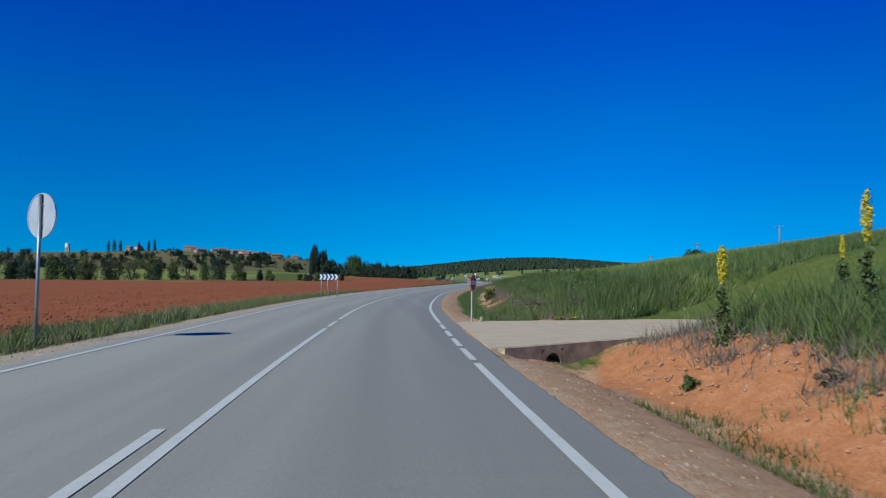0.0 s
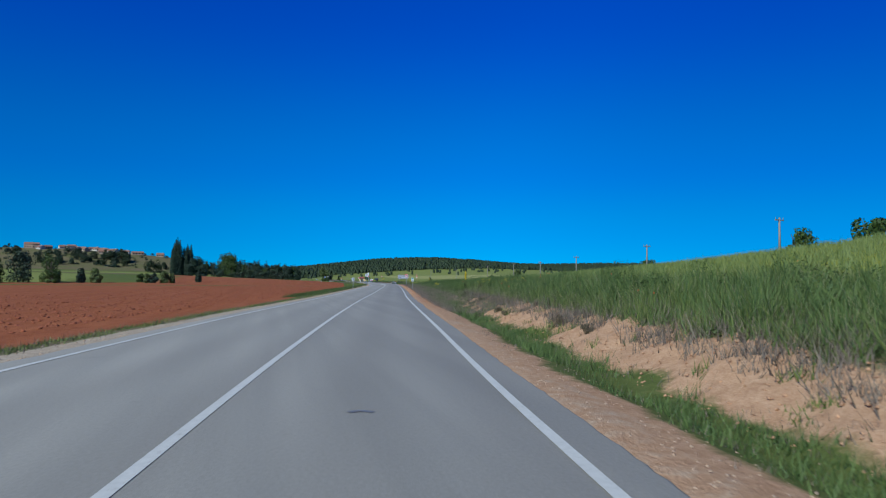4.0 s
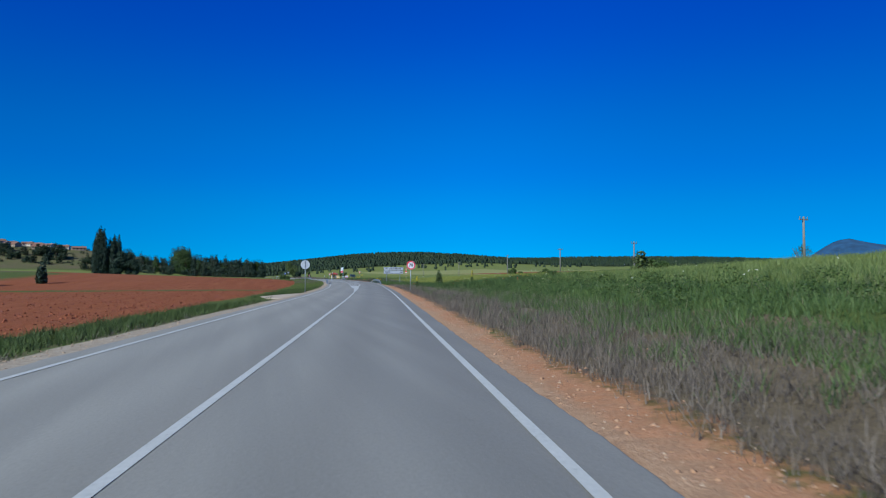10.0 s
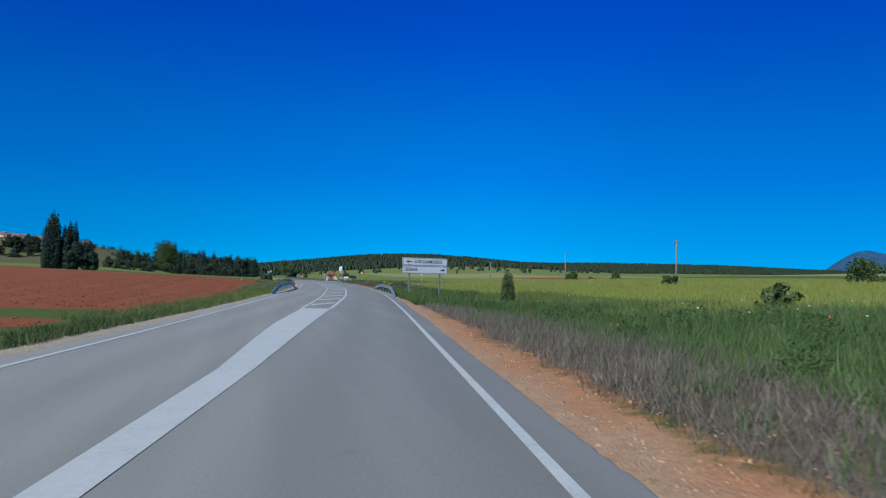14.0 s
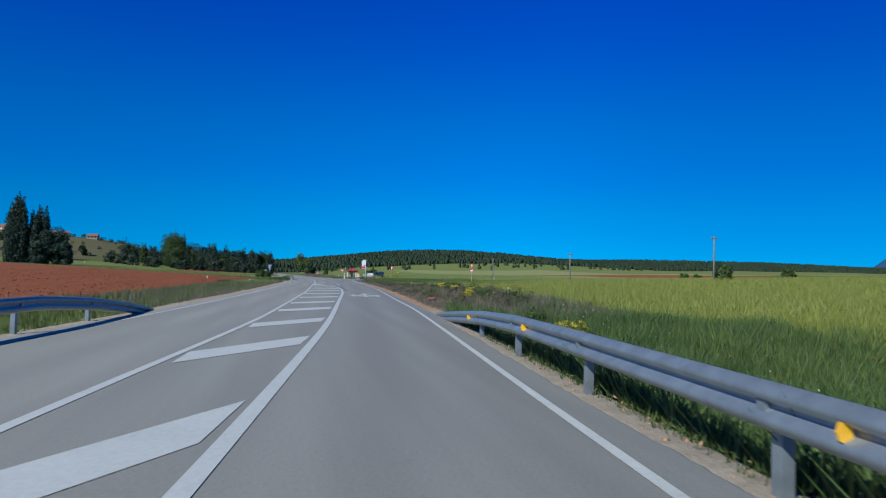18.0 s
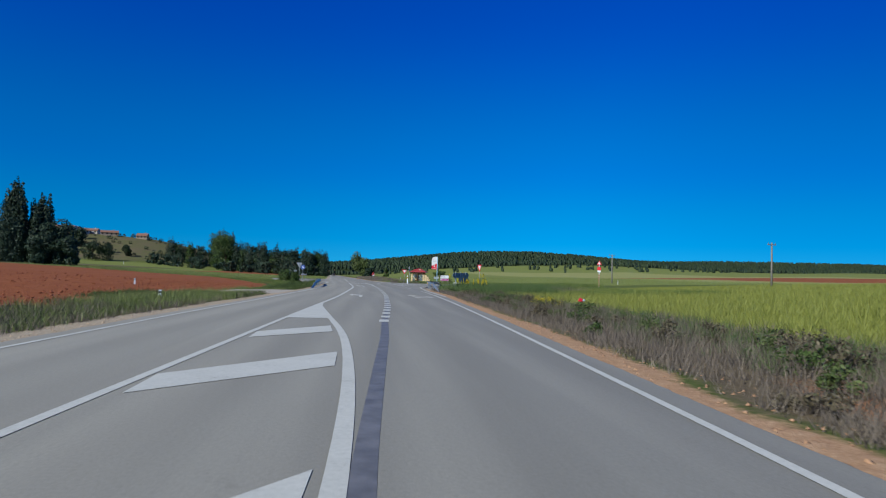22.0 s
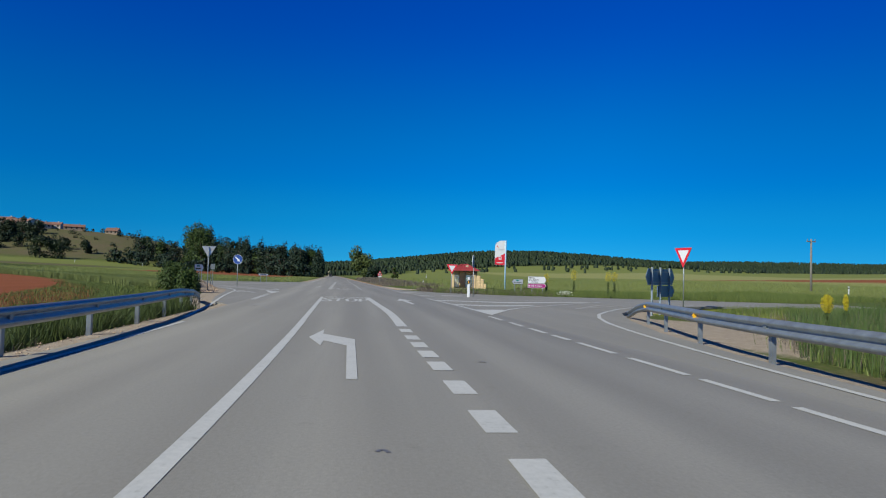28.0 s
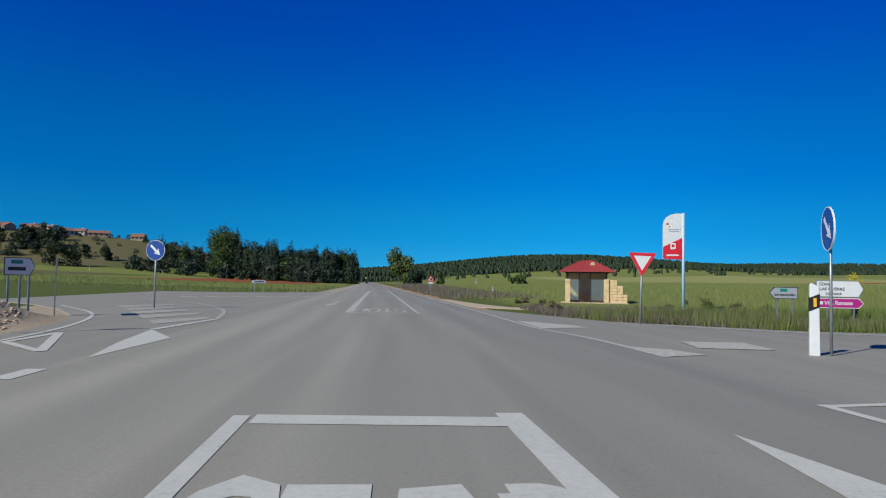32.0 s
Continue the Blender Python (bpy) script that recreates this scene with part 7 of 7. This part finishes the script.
tx, ty = rng.uniform(58.5, 72, 16000), rng.uniform(441, 458, 16000)
ok = (tx > 59.5 + 0.5 * (ty - 441)) & (bumpy(tx, ty, 0.7, 1.0) > -0.4)
blades("tall_weeds", tx[ok], ty[ok], rng.uniform(0.5, 1.2, ok.sum()), rng.uniform(0.012, 0.024, ok.sum()), M_DEEPGRASS, "tall green weeds behind the junction guard rail", lean=0.3)
wx, wy = rng.uniform(53.2, 66, 30000), rng.uniform(427, 454, 30000)
wk = (wx > 45.6 + 0.622 * (wy - 426.3)) & rail_corner(wx, wy) & (bumpy(wx, wy, 0.9, 3.0) > -0.55)
blades("tall_weeds", wx[wk], wy[wk], rng.uniform(0.35, 1.05, wk.sum()), rng.uniform(0.012, 0.022, wk.sum()), M_DEEPGRASS, "tall green weeds behind the junction guard rail", lean=0.4)
wk = (wx > 45.2 + 0.622 * (wy - 426.3)) & rail_corner(wx, wy) & (rng.uniform(size=len(wx)) < 0.35)
blades("dry_weeds", wx[wk], wy[wk], rng.uniform(0.2, 0.7, wk.sum()), rng.uniform(0.01, 0.018, wk.sum()), M_DRYGRASS, "tall dry weeds behind the junction guard rail", lean=0.5)
ok = (tx > 57.0) & (rng.uniform(size=len(tx)) < 0.25)
blades("dry_weeds", tx[ok], ty[ok] - 7, rng.uniform(0.4, 1.0, ok.sum()), rng.uniform(0.01, 0.02, ok.sum()), M_DRYGRASS, "tall dry weeds behind the junction guard rail", lean=0.3)


def scatter_poly(n, x0, x1, y0, y1, ok):
    x, y = rng.uniform(x0, x1, n * 3), rng.uniform(y0, y1, n * 3)
    k = ok(x, y)
    return x[k][:n], y[k][:n]


def far_corner(x, y):
    edge = np.interp(x, (50.4, 52.8, 57, 64, 74, 86, 110, 180), (497, 489, 485.2, 483.8, 480.9, 478, 477, 479))
    court = (np.hypot(x - 56, y - 508) < 8.5) & (x - y > -462)
    return (y > edge) & ~court & (np.hypot(x - 57.9, y - 512.5) > 3.2)


x, y = scatter_poly(60000, 52, 90, 480, 512, lambda a, b: far_corner(a, b) & (b < 494 + 0.25 * (a - 52)))
blades("corner_grass", x, y, rng.uniform(0.25, 0.7, len(x)), rng.uniform(0.012, 0.03, len(x)), M_TALLGRASS, "tall rough grass on the corner of the crossroads", bend=False)
x, y = scatter_poly(26000, 51, 62, 486, 503, lambda a, b: far_corner(a, b) & (bumpy(a, b, 0.8, 2.0) > -0.25) & (b < 506 - 0.9 * (a - 51)))
blades("brown_weeds", x, y, rng.uniform(0.15, 0.5, len(x)), rng.uniform(0.012, 0.026, len(x)), M_DRYGRASS, "rusty brown weeds on the corner before the bus shelter", bend=False)
x, y = scatter_poly(30000, 50, 150, 495, 600, lambda a, b: far_corner(a, b) & (a > right_edge(b) + 3))
blades("meadow_grass", x, y, rng.uniform(0.2, 0.5, len(x)), rng.uniform(0.03, 0.06, len(x)), M_MEADOW, "green meadow behind the bus shelter", bend=False)
x, y = scatter_poly(16000, 44, 60, 520, 680, lambda a, b: (a > right_edge(b) + 0.6) & (a < right_edge(b) + 9))
blades("roadside_grass", x, y, rng.uniform(0.25, 0.6, len(x)), rng.uniform(0.03, 0.06, len(x)), M_DRYGRASS, "dry brown grass along the far road", bend=False)
x, y = scatter_poly(30000, -60, 36, 540, 640, lambda a, b: (b > 553 - 0.45 * (a + 10)) & (a < left_edge(b) - 0.8))
blades("meadow_grass", x, y, rng.uniform(0.2, 0.45, len(x)), rng.uniform(0.03, 0.06, len(x)), M_MEADOW, "yellow-green meadow across the side road", bend=False)
x, y = scatter_poly(26000, 18, 38, 452, 492, lambda a, b: (a < np.interp(b, (452, 461, 468, 475, 482, 489, 496), (38.4, 37, 35.6, 33.6, 31.5, 28.5, 23))) & (a > np.interp(b, (452, 461, 475, 489, 496), (30.5, 28, 24.5, 20, 15))))
blades("corner_grass", x, y, rng.uniform(0.08, 0.26, len(x)), rng.uniform(0.014, 0.03, len(x)), M_TALLGRASS, "green grass on the left corner of the crossroads", bend=False)


# ---- flowering and woody plants ----
def broom(x, y, h, w, label, n=700, seed=1, green=0.35):
    t = thing("broom_bush", (x, y, gz(x, y) - 0.05), label, "shrub", group="broom bushes")
    r = np.random.default_rng(seed)
    k = 9
    cen = np.stack([r.normal(0, w * 0.22, k), r.normal(0, w * 0.22, k), r.uniform(0.35, 0.75, k) * h], 1)
    rad = r.uniform(0.16, 0.3, k) * w
    V, Q = leaf_cloud(cen, rad, int(n * green * 2), 0.035, 0.9, seed)
    o = new("leaves", fast_mesh("leaves", V, Q, M_BUSH))
    o.parent = t
    V, Q = leaf_cloud(cen + [0, 0, h * 0.12], rad, n, 0.028, 0.9, seed + 1)
    o = new("blossom", fast_mesh("blossom", V, Q, M_BROOM))
    o.parent = t
    tagged(o, "yellow blossom")
    return t


pr = random.Random(3)
broom(6.85, 47.4, 1.25, 0.8, "upright yellow-green broom bush on the bank", 330, 5, 6.0)
for i in range(2):
    broom(5.9 + 0.5 * i, 23.8 + 0.14 * i, 0.2, 0.4, "low yellow-flowering herb at the driveway edge", 110, 15 + i, 1.5)
for i in range(9):
    yy = pr.uniform(112, 122) + i * 0.4
    broom(float(right_edge(yy)) + pr.uniform(5.5, 8.5), yy, 0.6, 0.9, "low yellow-flowering broom in the grass", 260, 20 + i, 1.2)
for i, yy in enumerate((159, 164)):
    broom(float(right_edge(yy)) + pr.uniform(3.6, 5.0), yy, 0.55, 0.8, "low yellow-flowering broom in the grass", 260, 40 + i, 1.2)
for i, (yy, l, w) in enumerate(((312, 3.4, 1.6), (315, 4.2, 1.5), (331, 3.6, 1.2), (336, 4.6, 0.9), (344, 4.6, 0.9), (349.5, 4.6, 1.1), (351.5, 5.2, 0.7), (354, 4.9, 0.8), (357, 5.8, 1.0), (393, 5, 1.6), (397, 5.6, 1.6), (403, 6.0, 1.2))):
    broom(float(right_edge(yy)) + l, yy, 0.62, w * 0.72, "yellow-flowering broom bush on the verge", 1300, 60 + i, 0.9)
for i, (yy, l, h, w) in enumerate(((345, 4.6, 1.0, 1.7), (333, 4.4, 0.8, 1.6), (328, 5.0, 0.7, 1.8), (314, 2.6, 1.1, 1.9), (317.5, 3.6, 0.9, 1.7), (408, 4.6, 0.9, 1.8), (414, 5.0, 0.9, 2.0), (385, 5.2, 0.8, 1.6))):
    make_tree("bush", (float(right_edge(yy)) + l, yy, gz(float(right_edge(yy)) + l, yy) - 0.08), h, w, "grey-brown round heath bush on the verge", n=1400, leaf=0.05, material=M_BUSH, seed=330 + i, trunk_h=0.0, category="shrub")


make_tree("poplar", (54.7, 295.8, gz(54.7, 295.8) - 0.1), 3.9, 2.0, "tall grey-green thistle bush below the guard rail", n=8000, leaf=0.075, material=M_BUSH, seed=399, trunk_h=0.0, category="shrub")
# leafy herbs that mottle the grass of the banks and verges
yy = np.where(np.arange(420) < 70, rng.uniform(24, 120, 420), rng.uniform(120, 274, 420))
l = np.where(yy < 110, rng.uniform(4.6, 9.0, 420), rng.uniform(3.5, 10, 420))
xx = right_edge(yy) + l
rad = np.where(yy < 120, rng.uniform(0.35, 0.75, 420), rng.uniform(0.22, 0.5, 420))
V, Q = leaf_cloud(np.stack([xx, yy, ground_z(xx, yy) + rad * 0.75], 1), rad, 76000, 0.035, 0.8, 801)
tagged(new("verge_herbs", fast_mesh("verge_herbs", V, Q, M_LEAF)), "leafy dark green herbs among the verge grass", "herbs", kind="stuff")
for i in range(72):
    yy = 318 + 108 * (i + pr.random()) / 72
    l = pr.uniform(1.5, 5.8)
    xx = float(right_edge(yy)) + l
    s_ = pr.uniform(0.6, 1.15) * (0.7 + 0.08 * l)
    make_tree("bush", (xx, yy, gz(xx, yy) - 0.1), s_ * 0.9, s_ * 1.6, ("grey-brown twiggy bush on the heath verge", "olive green leafy bush on the heath verge")[i % 2], n=700, leaf=0.04, material=(M_HEATH, M_BUSH, M_HEATH, M_LEAF)[i % 4], seed=900 + i, trunk_h=0.0, category="shrub", group="heath bushes")
# rounded tufts of heath along the verge before the crossroads
for i in range(64):
    yy = 318 + 106 * (i + pr.random()) / 64
    l = pr.choice((1.1, 1.8, 2.6, 3.4, 4.2, 5.0)) + pr.uniform(-0.3, 0.3)
    xx = float(right_edge(yy)) + l
    s_ = pr.uniform(0.35, 0.7) * (0.75 + 0.1 * l)
    make_tree("bush", (xx, yy, gz(xx, yy) - 0.08), s_ * 0.8, s_ * 1.6, "low grey-brown heath tuft on the verge", n=620, leaf=0.032, material=M_HEATH if i % 3 else M_BUSH, seed=400 + i, trunk_h=0.0, category="shrub", group="heath tufts")
for i in range(34):
    yy = -4 + 122 * (i + pr.random()) / 34
    if 13 < yy < 25:
        continue
    l = pr.uniform(2.9, 5.2)
    xx = float(right_edge(yy)) + l
    s_ = pr.uniform(0.3, 0.75)
    make_tree("bush", (xx, yy, gz(xx, yy) - 0.06), s_ * 0.8, s_ * 1.4, "low tuft of dry herbs on the eroded bank", n=520, leaf=0.03, material=(M_HEATH, M_BUSH, M_HEATH)[i % 3], seed=480 + i, trunk_h=0.0, category="shrub", group="bank tufts")


for i in range(26):
    xx, yy = pr.uniform(51.5, 65.5), pr.uniform(490, 513)
    if not (yy > 489.5 + 0.1 * (xx - 52) and (abs(xx - 57.9) > 2.6 or abs(yy - 512) > 2.6)):
        continue
    s_ = pr.uniform(0.4, 0.9)
    make_tree("bush", (xx, yy, gz(xx, yy) - 0.05), s_ * 0.75, s_ * 1.5, "rusty brown weed clump near the bus shelter", n=420, leaf=0.045, material=M_HEATH if i % 3 else M_BUSH, seed=540 + i, trunk_h=0.0, category="shrub", group="shelter weeds")


def mullein(x, y, h, label="tall flower stalk with yellow blossom spike", seed=1, slim=1.0):
    t = thing("mullein", (x, y, gz(x, y) - 0.05), label, "plant", group="yellow flower stalks")
    r = np.random.default_rng(seed)
    b = tube([(0, 0, 0), (0.03, 0.0, h * 0.5), (r.normal(0, 0.04), 0.0, h)], [0.022, 0.018, 0.006], 6)
    part("stem", b, M_TALLGRASS, t)
    zz = r.uniform(0.02, 0.6, 160)
    a = r.uniform(0, 6.28, 160)
    rr = r.uniform(0.03, 0.16, 160) * (1.1 - zz)
    cen = np.stack([np.cos(a) * rr, np.sin(a) * rr, zz * h], 1)
    V, Q = leaf_cloud(cen, np.full(160, 0.05), 420, 0.05, 1.0, seed)
    o = new("leaves", fast_mesh("leaves", V, Q, M_BUSH))
    o.parent = t
    k = 60
    zz = np.linspace(0.66, 1.03, k)
    prof = slim * 0.08 * h / 1.5 * np.sin(np.clip((zz - 0.62) / 0.44, 0, 1) * np.pi) ** 0.6
    a = r.uniform(0, 6.28, k)
    cen = np.stack([np.cos(a) * prof * 0.6, np.sin(a) * prof * 0.6, zz * h], 1)
    V, Q = leaf_cloud(cen, prof * 0.6 + 0.015, 1100, 0.024, 1.0, seed + 3)
    o = new("blossom", fast_mesh("blossom", V, Q, M_MULLEIN))
    o.parent = t
    tagged(o, "dense yellow blossom spike")
    return t


mullein(6.05, 12.3, 1.75, seed=2, slim=0.75)
mullein(7.6, 10.6, 2.15, seed=3, slim=0.6)
mullein(9.6, 14.2, 1.3, seed=4, slim=0.5)
mullein(18.4, 118.7, 1.75, seed=5, slim=0.7)
mullein(37.6, 219.5, 1.5, "slender flower stalk with a thin yellow tip", seed=6, slim=0.22)
mullein(35.5, 231.5, 1.3, "tall green thistle stalk with pale head", seed=7)
for i in range(17):
    mullein(pr.uniform(55.8, 60.2), pr.uniform(436, 441), pr.uniform(1.1, 1.6), seed=10 + i, slim=0.5)
mullein(58.5, 445.3, 1.35, "low branched flower stalk with broad yellow spike", seed=30, slim=2.0)
mullein(61.0, 447.9, 1.4, seed=31, slim=0.9)
for i, (x, y, h) in enumerate(((64.4, 488.6, 2.4), (67.9, 489.3, 2.3), (68.7, 489.8, 2.3), (61.9, 488.8, 2.0))):
    mullein(x, y, h, seed=40 + i, slim=2.5)


def flower_specks(name, pts, size, material, label, category="flowers"):
    r = np.random.default_rng(77)
    V, Q = [], []
    for x, y, z in pts:
        for k in range(5):
            u = Vector(r.normal(size=3)).normalized() * size
            v = Vector(r.normal(size=3)).normalized() * size
            c = Vector((x, y, z)) + Vector(r.normal(0, size * 0.5, 3))
            n = len(V)
            V += [c - u, c - v, c + u, c + v]
            Q.append((n, n + 1, n + 2, n + 3))
    return tagged(new(name, fast_mesh(name, [tuple(v) for v in V], Q, material)), label, category, kind="stuff")


def verge_points(n, y0, y1, l0, l1, h0, h1):
    out = []
    for _ in range(n):
        yy, l = pr.uniform(y0, y1), pr.uniform(l0, l1)
        x = float(right_edge(yy)) + l
        out.append((x, yy, gz(x, yy) + pr.uniform(h0, h1)))
    return out


flower_specks("poppies", verge_points(60, 0, 130, 4.5, 12, 0.45, 0.75) + verge_points(70, 200, 330, 3, 12, 0.4, 0.7) + verge_points(10, 316, 324, 0.9, 2.2, 0.2, 0.4), 0.018, M_POPPY, "scattered red poppies in the grass")
flower_specks("white_umbels", verge_points(140, 150, 290, 4.5, 12, 0.6, 0.95) + verge_points(50, 20, 60, 5, 7, 0.5, 0.8) + verge_points(90, 290, 330, 1.2, 7, 0.35, 0.7), 0.015, M_UMBEL, "white umbel flowers standing above the grass")
flower_specks("white_umbels", [(62.7 + pr.gauss(0, 0.26), 485.6 + pr.gauss(0, 0.2), pr.uniform(0.1, 0.45)) for _ in range(110)], 0.05, M_UMBEL, "clump of whitish dry flowers at the road edge")
# tall grass and a leafy shrub by the left corner
verge("left_tall_grass", 42000, 384, 421, 1.6, 6.2, 0.25, 0.58, 0.022, M_MEADOW, "tall yellow-green grass behind the left guard rail", "L", patch=0.1, per=12)
verge("left_reeds", 60000, 420, 455, 1.0, 4.2, 0.4, 0.85, 0.02, M_GRASS, "dense dark green reeds behind the left guard rail", "L", per=12)
verge("left_tall_grass", 26000, 413, 456, 2.0, 5.6, 0.3, 0.6, 0.02, M_TALLGRASS, "tall green grass behind the left guard rail", "L", patch=0.4, per=14)
for x, y, h, w, k in ((33.8, 474.7, 1.75, 2.3, 5200), (32.3, 477.8, 2.0, 2.9, 6000), (31.1, 480.8, 2.1, 2.6, 5200)):
    make_tree("poplar", (x, y, gz(x, y) - 0.1), h, w, "dense upright green leafy shrub at the corner", n=k, leaf=0.075, material=M_LEAF, seed=370 + int(x), category="shrub", group="corner shrubs")
# tall meadow grass along the near edge of the side road
u = rng.uniform(0, 1, 26000)
x = np.interp(u, (0, 0.12, 0.3, 0.5, 1), (29.5, 26.8, 18.8, 6.8, -21.5)) - rng.uniform(0.6, 4.2, 26000)
y = np.interp(u, (0, 0.12, 0.3, 0.5, 1), (489, 496.5, 505, 517, 545)) - rng.uniform(0, 3, 26000)
blades("meadow_grass", x, y, rng.uniform(0.35, 0.85, 26000), rng.uniform(0.02, 0.045, 26000), M_MEADOW, "pale green meadow grass along the side road", bend=False)

# a torn bag caught on a heath bush
make_tree("bush", (55.5, 388.8, gz(55.5, 388.8) - 0.1), 0.75, 1.2, "grey-brown twiggy bush on the heath verge", n=700, leaf=0.04, material=M_HEATH, seed=971, trunk_h=0.0, category="shrub", group="heath bushes")


def torn_bag(x, y, z):
    t = thing("plastic_bag", (x, y, z), "crumpled red and white plastic bag caught on a bush", "litter", 20)
    for nm, m, dx, sz, sd in (("bag", M_RED, 0.0, 0.17, 4), ("inner_fold", M_WHITE, 0.1, 0.1, 9)):
        b = bmesh.new()
        bmesh.ops.create_icosphere(b, subdivisions=2, radius=sz)
        for v in b.verts:
            k = 0.75 + 0.5 * noise.noise(v.co * 11 + Vector((sd, 0, 0)))
            v.co = Vector((v.co.x * 1.15 * k + dx, v.co.y * 0.8 * k - dx * 0.6, v.co.z * 0.8 * k))
        part(nm, b, m, t)


torn_bag(55.5, 388.8, gz(55.5, 388.8) + 0.66)

# dead branches on the bank
def brush_pile(x, y):
    t = thing("brush_pile", (x, y, gz(x, y)), "pile of dead grey branches on the bank", "branches")
    for k in range(26):
        a = pr.uniform(0, 6.28)
        l = pr.uniform(0.5, 1.3)
        p = Vector((pr.gauss(0, 0.5), pr.gauss(0, 0.7), pr.uniform(0.0, 0.3)))
        q = p + Vector((math.cos(a) * l, math.sin(a) * l, pr.uniform(-0.1, 0.25)))
        part("branch", tube([tuple(p), tuple((p + q) / 2 + Vector((0, 0, pr.uniform(-0.05, 0.1)))), tuple(q)], [0.018, 0.012, 0.004], 5), M_WOOD, t)


brush_pile(6.6, 28.5)
brush_pile(6.2, 31.0)


# ---- stones and clods ----
def clods(name, x, y, s, material, label, flat=0.6):
    n = len(x)
    r = np.random.default_rng(len(name) + n)
    z = ground_z(x, y)
    base = np.array([(1, 0, 0), (-0.5, 0.87, 0), (-0.5, -0.87, 0), (0.2, 0.1, 1), (-0.1, -0.1, -0.6)])
    F = np.array([(0, 1, 3), (1, 2, 3), (2, 0, 3), (1, 0, 4), (2, 1, 4), (0, 2, 4)])
    a = r.uniform(0, 6.28, n)
    P = base[None] * r.uniform(0.6, 1.3, (n, 5, 1)) * np.array([1, 1, flat])
    ca, sa = np.cos(a)[:, None], np.sin(a)[:, None]
    X = (P[..., 0] * ca - P[..., 1] * sa) * s[:, None] + x[:, None]
    Y = (P[..., 0] * sa + P[..., 1] * ca) * s[:, None] + y[:, None]
    Z = P[..., 2] * s[:, None] + z[:, None]
    T = (np.arange(n)[:, None, None] * 5 + F[None]).reshape(-1, 3)
    return tagged(new(name, fast_mesh(name, np.stack([X, Y, Z], -1).reshape(-1, 3), T, material)), label, "stones", kind="stuff")


M_SOILCLOD = simple("soil_clods", (0.4, 0.235, 0.135), 0.95, var=0.35, scale=3)
M_REDCLOD = simple("red_clods", (0.22, 0.065, 0.028), 0.95, var=0.4, scale=2)
n = 6000
y = rng.uniform(-5, 270, n)
clods("shoulder_stones", right_edge(y) + np.abs(rng.normal(0, 0.8, n)) + 0.05, y, rng.uniform(0.006, 0.026, n), M_STONE, "loose stones along the earth shoulder")
n = 7000
y = rng.uniform(-5, 120, n)
y = np.where((y > 24) & (y < 38), y - 14, y)
y = np.where(y > 13, np.maximum(y, 38), y)
clods("bank_clods", right_edge(y) + rng.uniform(2.4, 4.6, n), y + rng.uniform(0, 1, n), rng.uniform(0.012, 0.05, n), M_SOILCLOD, "clods of orange earth on the eroded bank", 0.8)
n = 3500
y = rng.uniform(120, 416, n)
clods("shoulder_clods", right_edge(y) + np.abs(rng.normal(0, 0.7, n)) + 0.05, y, rng.uniform(0.012, 0.05, n), M_SOILCLOD, "earth crumbs along the shoulder")
n = 6000
y = rng.uniform(2, 450, n)
clods("edge_gravel", left_edge(y) - np.abs(rng.normal(0, 0.5, n)), y, rng.uniform(0.01, 0.04, n), M_STONE, "gravel along the left road edge")
n = 26000
y = rng.uniform(10, 440, n)
x = left_edge(y) - 6 - 34 * rng.uniform(0, 1, n) ** 1.6
ok = zoned(x, y)["redfield"] > 0.8
clods("field_clods", x[ok], y[ok], rng.uniform(0.04, 0.13, ok.sum()), M_REDCLOD, "clods of ploughed red earth", 0.7)
n = 900
a, rr = rng.uniform(0, 6.28, n), 3.8 * np.sqrt(rng.uniform(0, 1, n))
x, y = 33.6 + np.cos(a) * rr * 0.8, 480 + np.sin(a) * rr * 1.4
ok = x < np.interp(y, (468, 475, 482, 489), (36.2, 35.3, 34.3, 31.8))
clods("corner_stones", x[ok], y[ok], rng.uniform(0.03, 0.12, ok.sum()), M_STONE, "pale stones on the gravel corner")
